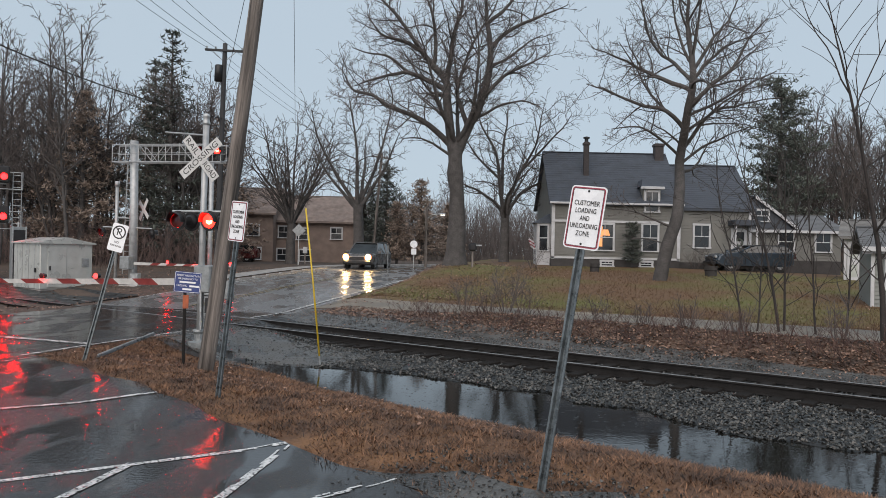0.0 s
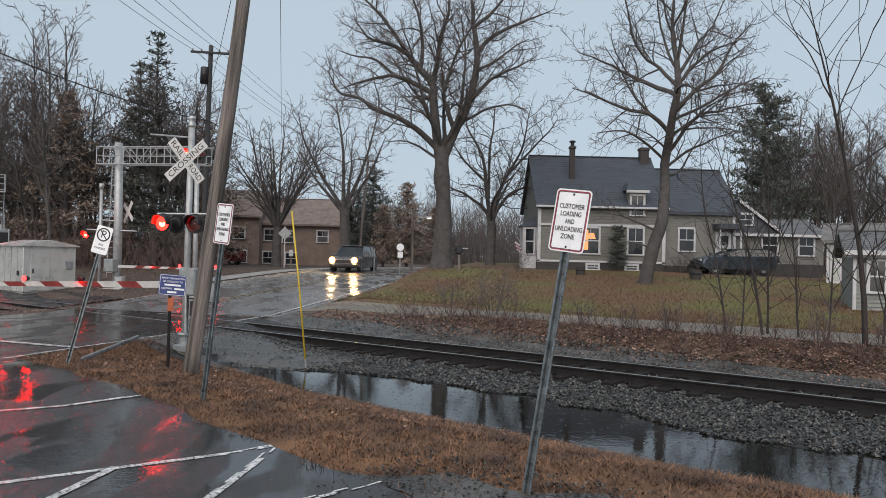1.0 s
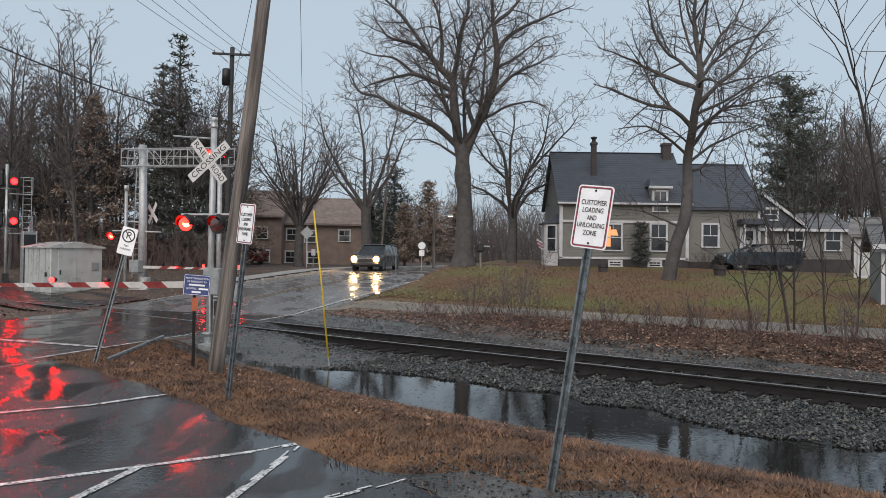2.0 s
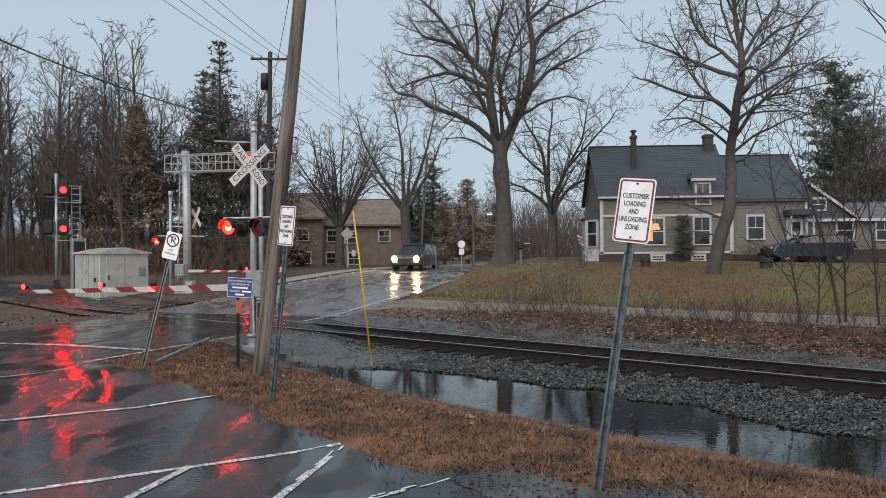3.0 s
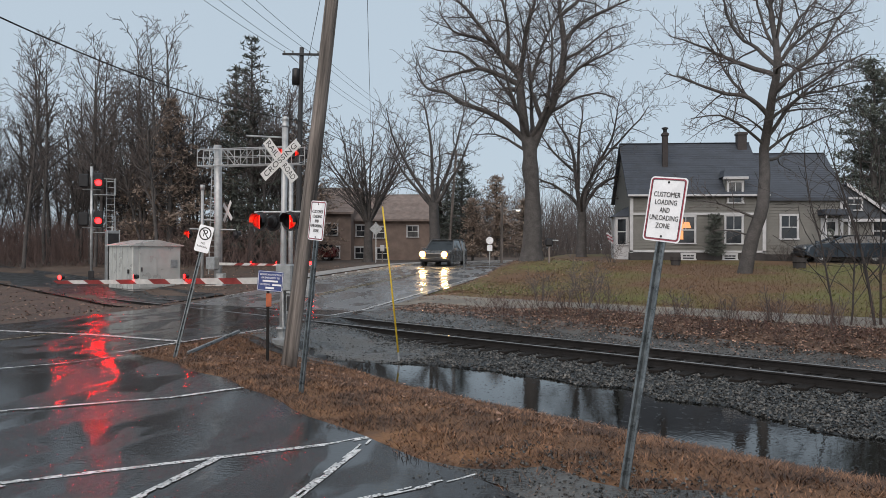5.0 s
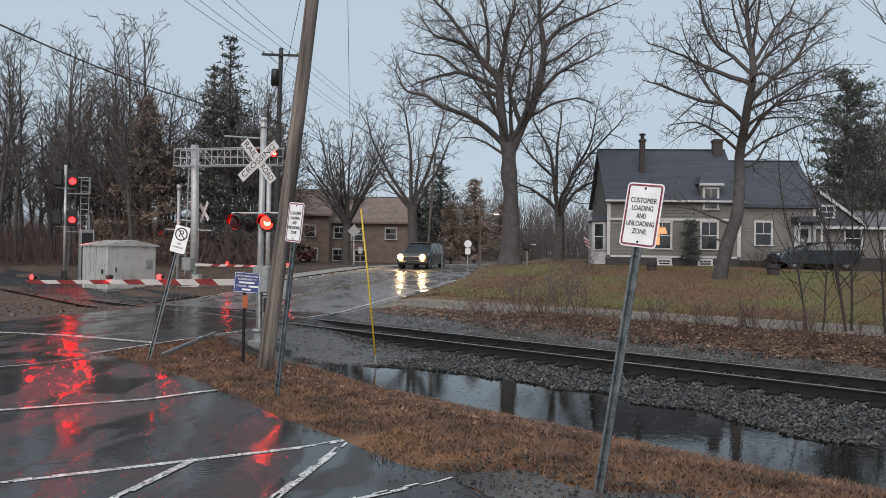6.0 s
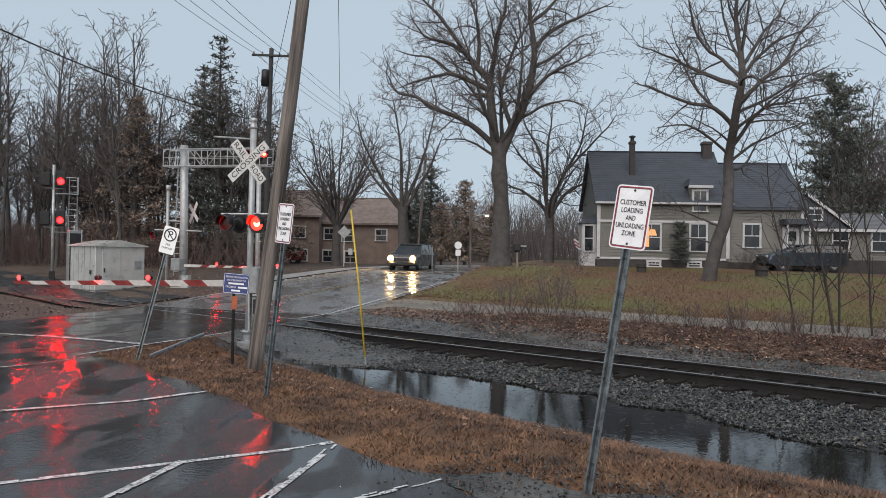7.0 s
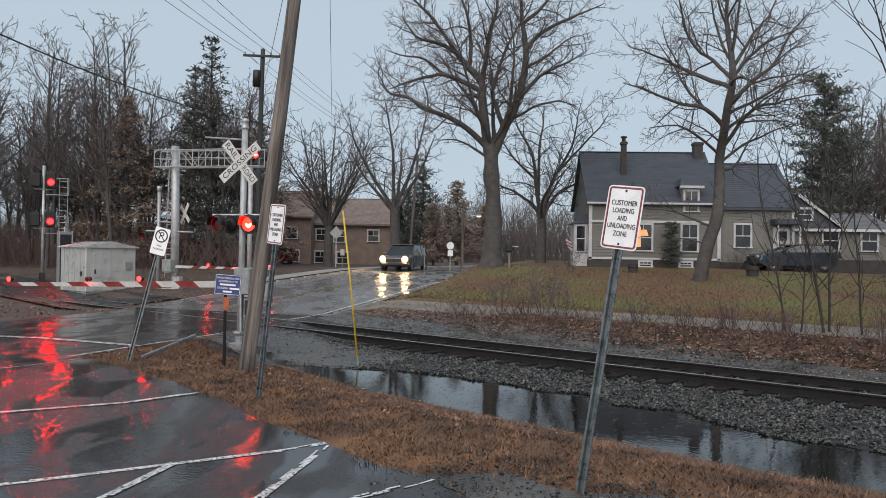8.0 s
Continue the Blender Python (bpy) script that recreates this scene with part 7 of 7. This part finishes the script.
for x, y, h, n, seed in ((0.75, 26.2, 1.35, 9, 1), (1.5, 24.6, 1.1, 8, 2), (2.1, 25.0, 1.75, 12, 3), (2.6, 24.2, 1.2, 7, 8), (4.6, 22.6, 0.9, 8, 4), (6.6, 20.7, 1.0, 10, 5), (7.6, 19.6, 0.9, 10, 6),
                         (9.6, 18.6, 1.1, 9, 7), (10.6, 17.6, 1.0, 9, 9), (5.6, 21.4, 0.7, 8, 10)):
    shrub(x, y, h, n, seed, "leafless multi-stemmed shrub in leaf litter by the track")
shrub(4.95, 42.0, 1.5, 11, 20, "leafless rounded shrub on the lawn by the house", 0.6)
shrub(14.9, 45.3, 1.4, 12, 21, "leafless rounded shrub against the farmhouse wall", 0.6)
shrub(16.2, 42.9, 1.2, 10, 22, "leafless rounded shrub beside the parked car", 0.6)


def sapling(x, y, h, r, lean, seed):
    g = Grower(seed, 0.007, 0.7, 2, 0, 0.18, (25, 60))
    g.stout = 0.008
    pts = g.path(v3(0, 0, -0.1), v3(lean, 0, 1), h, 7, 0.07, 0.05)
    g.limb(pts, r * 0.85, 0.006, 0, 0.12, 18)
    return g.finish(pose(x, y, ground_z(x, y)), "thin dark bare sapling on the trackside bank", "saplings", "bare_sapling", SAPBARK, SAPBARK)


for x, y, h, r, lean, seed in ((7.9, 20.2, 5.0, 0.035, -0.06, 1), (8.2, 20.0, 4.2, 0.03, 0.05, 2), (8.75, 19.9, 5.6, 0.045, -0.12, 3), (8.95, 20.1, 5.0, 0.04, 0.02, 4),
                               (9.45, 19.4, 4.6, 0.035, -0.1, 5), (10.1, 19.2, 4.4, 0.035, 0.03, 6), (10.3, 17.9, 8.4, 0.085, -0.05, 7), (10.9, 18.2, 6.0, 0.04, 0.12, 8), (10.6, 17.5, 4.0, 0.03, 0.3, 9)):
    sapling(x, y, h, r, lean, seed)

def tangle(g):
    return at(g.uniform(18.7, 20.4), -5 + 22 * g.random() ** 1.3)


tagged(part("brambles", stems(1100, tangle, 0.25, 0.95, 0.006, 54, 1.1), BRAMBLE), "low tangle of brown brambles over the leaf litter", "undergrowth", kind="stuff")

# ---- dead grass, leaves ----
r3 = random.Random(9)
sh = Shape()
for i in range(120000):
    u = -4 + 20.5 * r3.random() ** 1.1
    s0 = lot_s(u)
    s = s0 - 0.06 + (10.7 - s0) * r3.random()
    if u > road_u(s) - 0.2:
        continue
    p = at(s, u)
    if ground_z(p.x, p.y) < WATER_Z - 0.01 or (u < 5.0 and s - s0 < (1.0 + 0.4 * noise.noise((u * 1.3, 4, 0))) * smooth(5.3, 3.2, u) and r3.random() < 0.8):
        continue
    if s - s0 < 1.0 and noise.noise((p.x * 1.5, p.y * 1.5, 0)) > 0.42 + 0.4 * (s - s0):
        continue
    tuft = noise.noise((p.x * 2.3, p.y * 2.3, 5))
    h = r3.uniform(0.025, 0.065) * (1 + 0.7 * tuft)
    a = r3.uniform(0, 6.283)
    w = r3.uniform(0.004, 0.009)
    z = ground_z(p.x, p.y) + 0.025
    le = r3.uniform(0.6, 2.6)
    sh.v += [(p.x - w * math.sin(a), p.y + w * math.cos(a), z), (p.x + w * math.sin(a), p.y - w * math.cos(a), z), (p.x + h * le * math.cos(a), p.y + h * le * math.sin(a), z + h)]
    k = len(sh.v)
    sh.f.append((k - 3, k - 2, k - 1))
tagged(part("dead_grass", sh, BLADE), "matted brown dead grass along the lot's edge", "grass", kind="stuff")


def leaves(count, place, size, seed, lift=0.045):
    g = random.Random(seed)
    sh = Shape()
    for _ in range(count):
        p = place(g)
        z = ground_z(p.x, p.y) + lift
        m = pose(p.x, p.y, z + g.uniform(0, 0.03), g.uniform(-35, 35), g.uniform(-35, 35), g.uniform(0, 360))
        k = g.uniform(*size)
        sh.add([m @ Vector(v) for v in ((-k, 0, 0), (-0.2 * k, -0.5 * k, 0.1 * k), (k, 0, 0.2 * k), (-0.1 * k, 0.55 * k, 0.1 * k))], [(0, 1, 2, 3)])
    return sh


def on_bank(g):
    return at(g.uniform(18.3, 20.3), -4 + 24 * g.random() ** 1.2)


def on_shoulder(g):
    return at(g.uniform(16.4, 18.9), -4 + 24 * g.random() ** 1.2)


def by_pole(g):
    s = g.uniform(6.8, 10.0)
    return at(s, min(g.uniform(4, 16.5), road_u(s) - 0.3))


def on_lawn(g):
    return at(23.6 + 18 * g.random() ** 1.5, -6 + 28 * g.random() ** 0.7)


tagged(part("fallen_leaves", leaves(20000, on_bank, (0.02, 0.055), 61), LEAF), "wet brown fallen leaves drifted under the brush", "leaves", kind="stuff")
def by_road(g):
    a = g.uniform(7.5, 24)
    return ROAD_P + ROAD_DIR * a + ROAD_SIDE * (bend(a) + 0.5 + 7 * g.random() ** 1.4)


tagged(part("fallen_leaves", leaves(5000, by_road, (0.03, 0.06), 66, 0.02), LEAF), "brown leaves drifted over the lawn beside the road", "leaves", kind="stuff")
tagged(part("fallen_leaves", leaves(2200, on_shoulder, (0.015, 0.04), 65, 0.06), LEAF), "sparse wet leaves on the gravel shoulder", "leaves", kind="stuff")
tagged(part("fallen_leaves", leaves(900, by_pole, (0.02, 0.04), 62, 0.05), LEAF), "wet fallen leaves caught in dead grass", "leaves", kind="stuff")
def on_left(g):
    return ROAD_P + ROAD_DIR * g.uniform(-12, 26) - ROAD_SIDE * (ROAD_W + 0.3 + 14 * g.random() ** 1.3)


tagged(part("fallen_leaves", leaves(6000, on_left, (0.03, 0.07), 64, 0.05), LEAF), "wet brown leaves strewn on the dirt verge", "leaves", kind="stuff")
tagged(part("fallen_leaves", leaves(4000, on_lawn, (0.02, 0.05), 63, 0.02), LEAF), "scattered brown leaves on the lawn", "leaves", kind="stuff")
sh = Shape()
for i in range(45000):
    s = 23.6 + 18 * r3.random() ** 1.6
    p = at(s, -8 + 30 * r3.random())
    if (p - ROAD_P).dot(ROAD_SIDE) - bend((p - ROAD_P).dot(ROAD_DIR)) < 0.6:
        continue
    h, a, w = r3.uniform(0.04, 0.11), r3.uniform(0, 6.283), r3.uniform(0.008, 0.016)
    z = ground_z(p.x, p.y) - 0.01
    sh.v += [(p.x - w * math.sin(a), p.y + w * math.cos(a), z), (p.x + w * math.sin(a), p.y - w * math.cos(a), z), (p.x + h * 0.8 * math.cos(a), p.y + h * 0.8 * math.sin(a), z + h)]
    k = len(sh.v)
    sh.f.append((k - 3, k - 2, k - 1))
tagged(part("lawn_grass", sh, GREENBLADE), "thin green and brown winter grass on the lawn", "grass", kind="stuff")



# ---- what moves: the lamps of the crossing flash in turn ----
def motions():
    """Each flashing lens plate turns its lit face out and in, two by two, 0.558 s a side."""
    half = 0.558
    for lens, phase in FLASHERS:
        base = lens.matrix_basis.copy()
        rows_m = []
        lit = phase == 0                    # at the start the first of each pair is lit
        turn = 0 if lit else 180
        rows_m.append((0.0, base @ pose(0, 0, 0, 0, 0, turn)))
        t = 0.51
        while t < 7.9:
            for k in range(4):
                rows_m.append((t + k / 60, base @ pose(0, 0, 0, 0, 0, turn + 60 * k)))
            turn += 180
            t += half
        rows_m.append((8.0, base @ pose(0, 0, 0, 0, 0, turn)))
        walk(lens, rows_m)


motions()
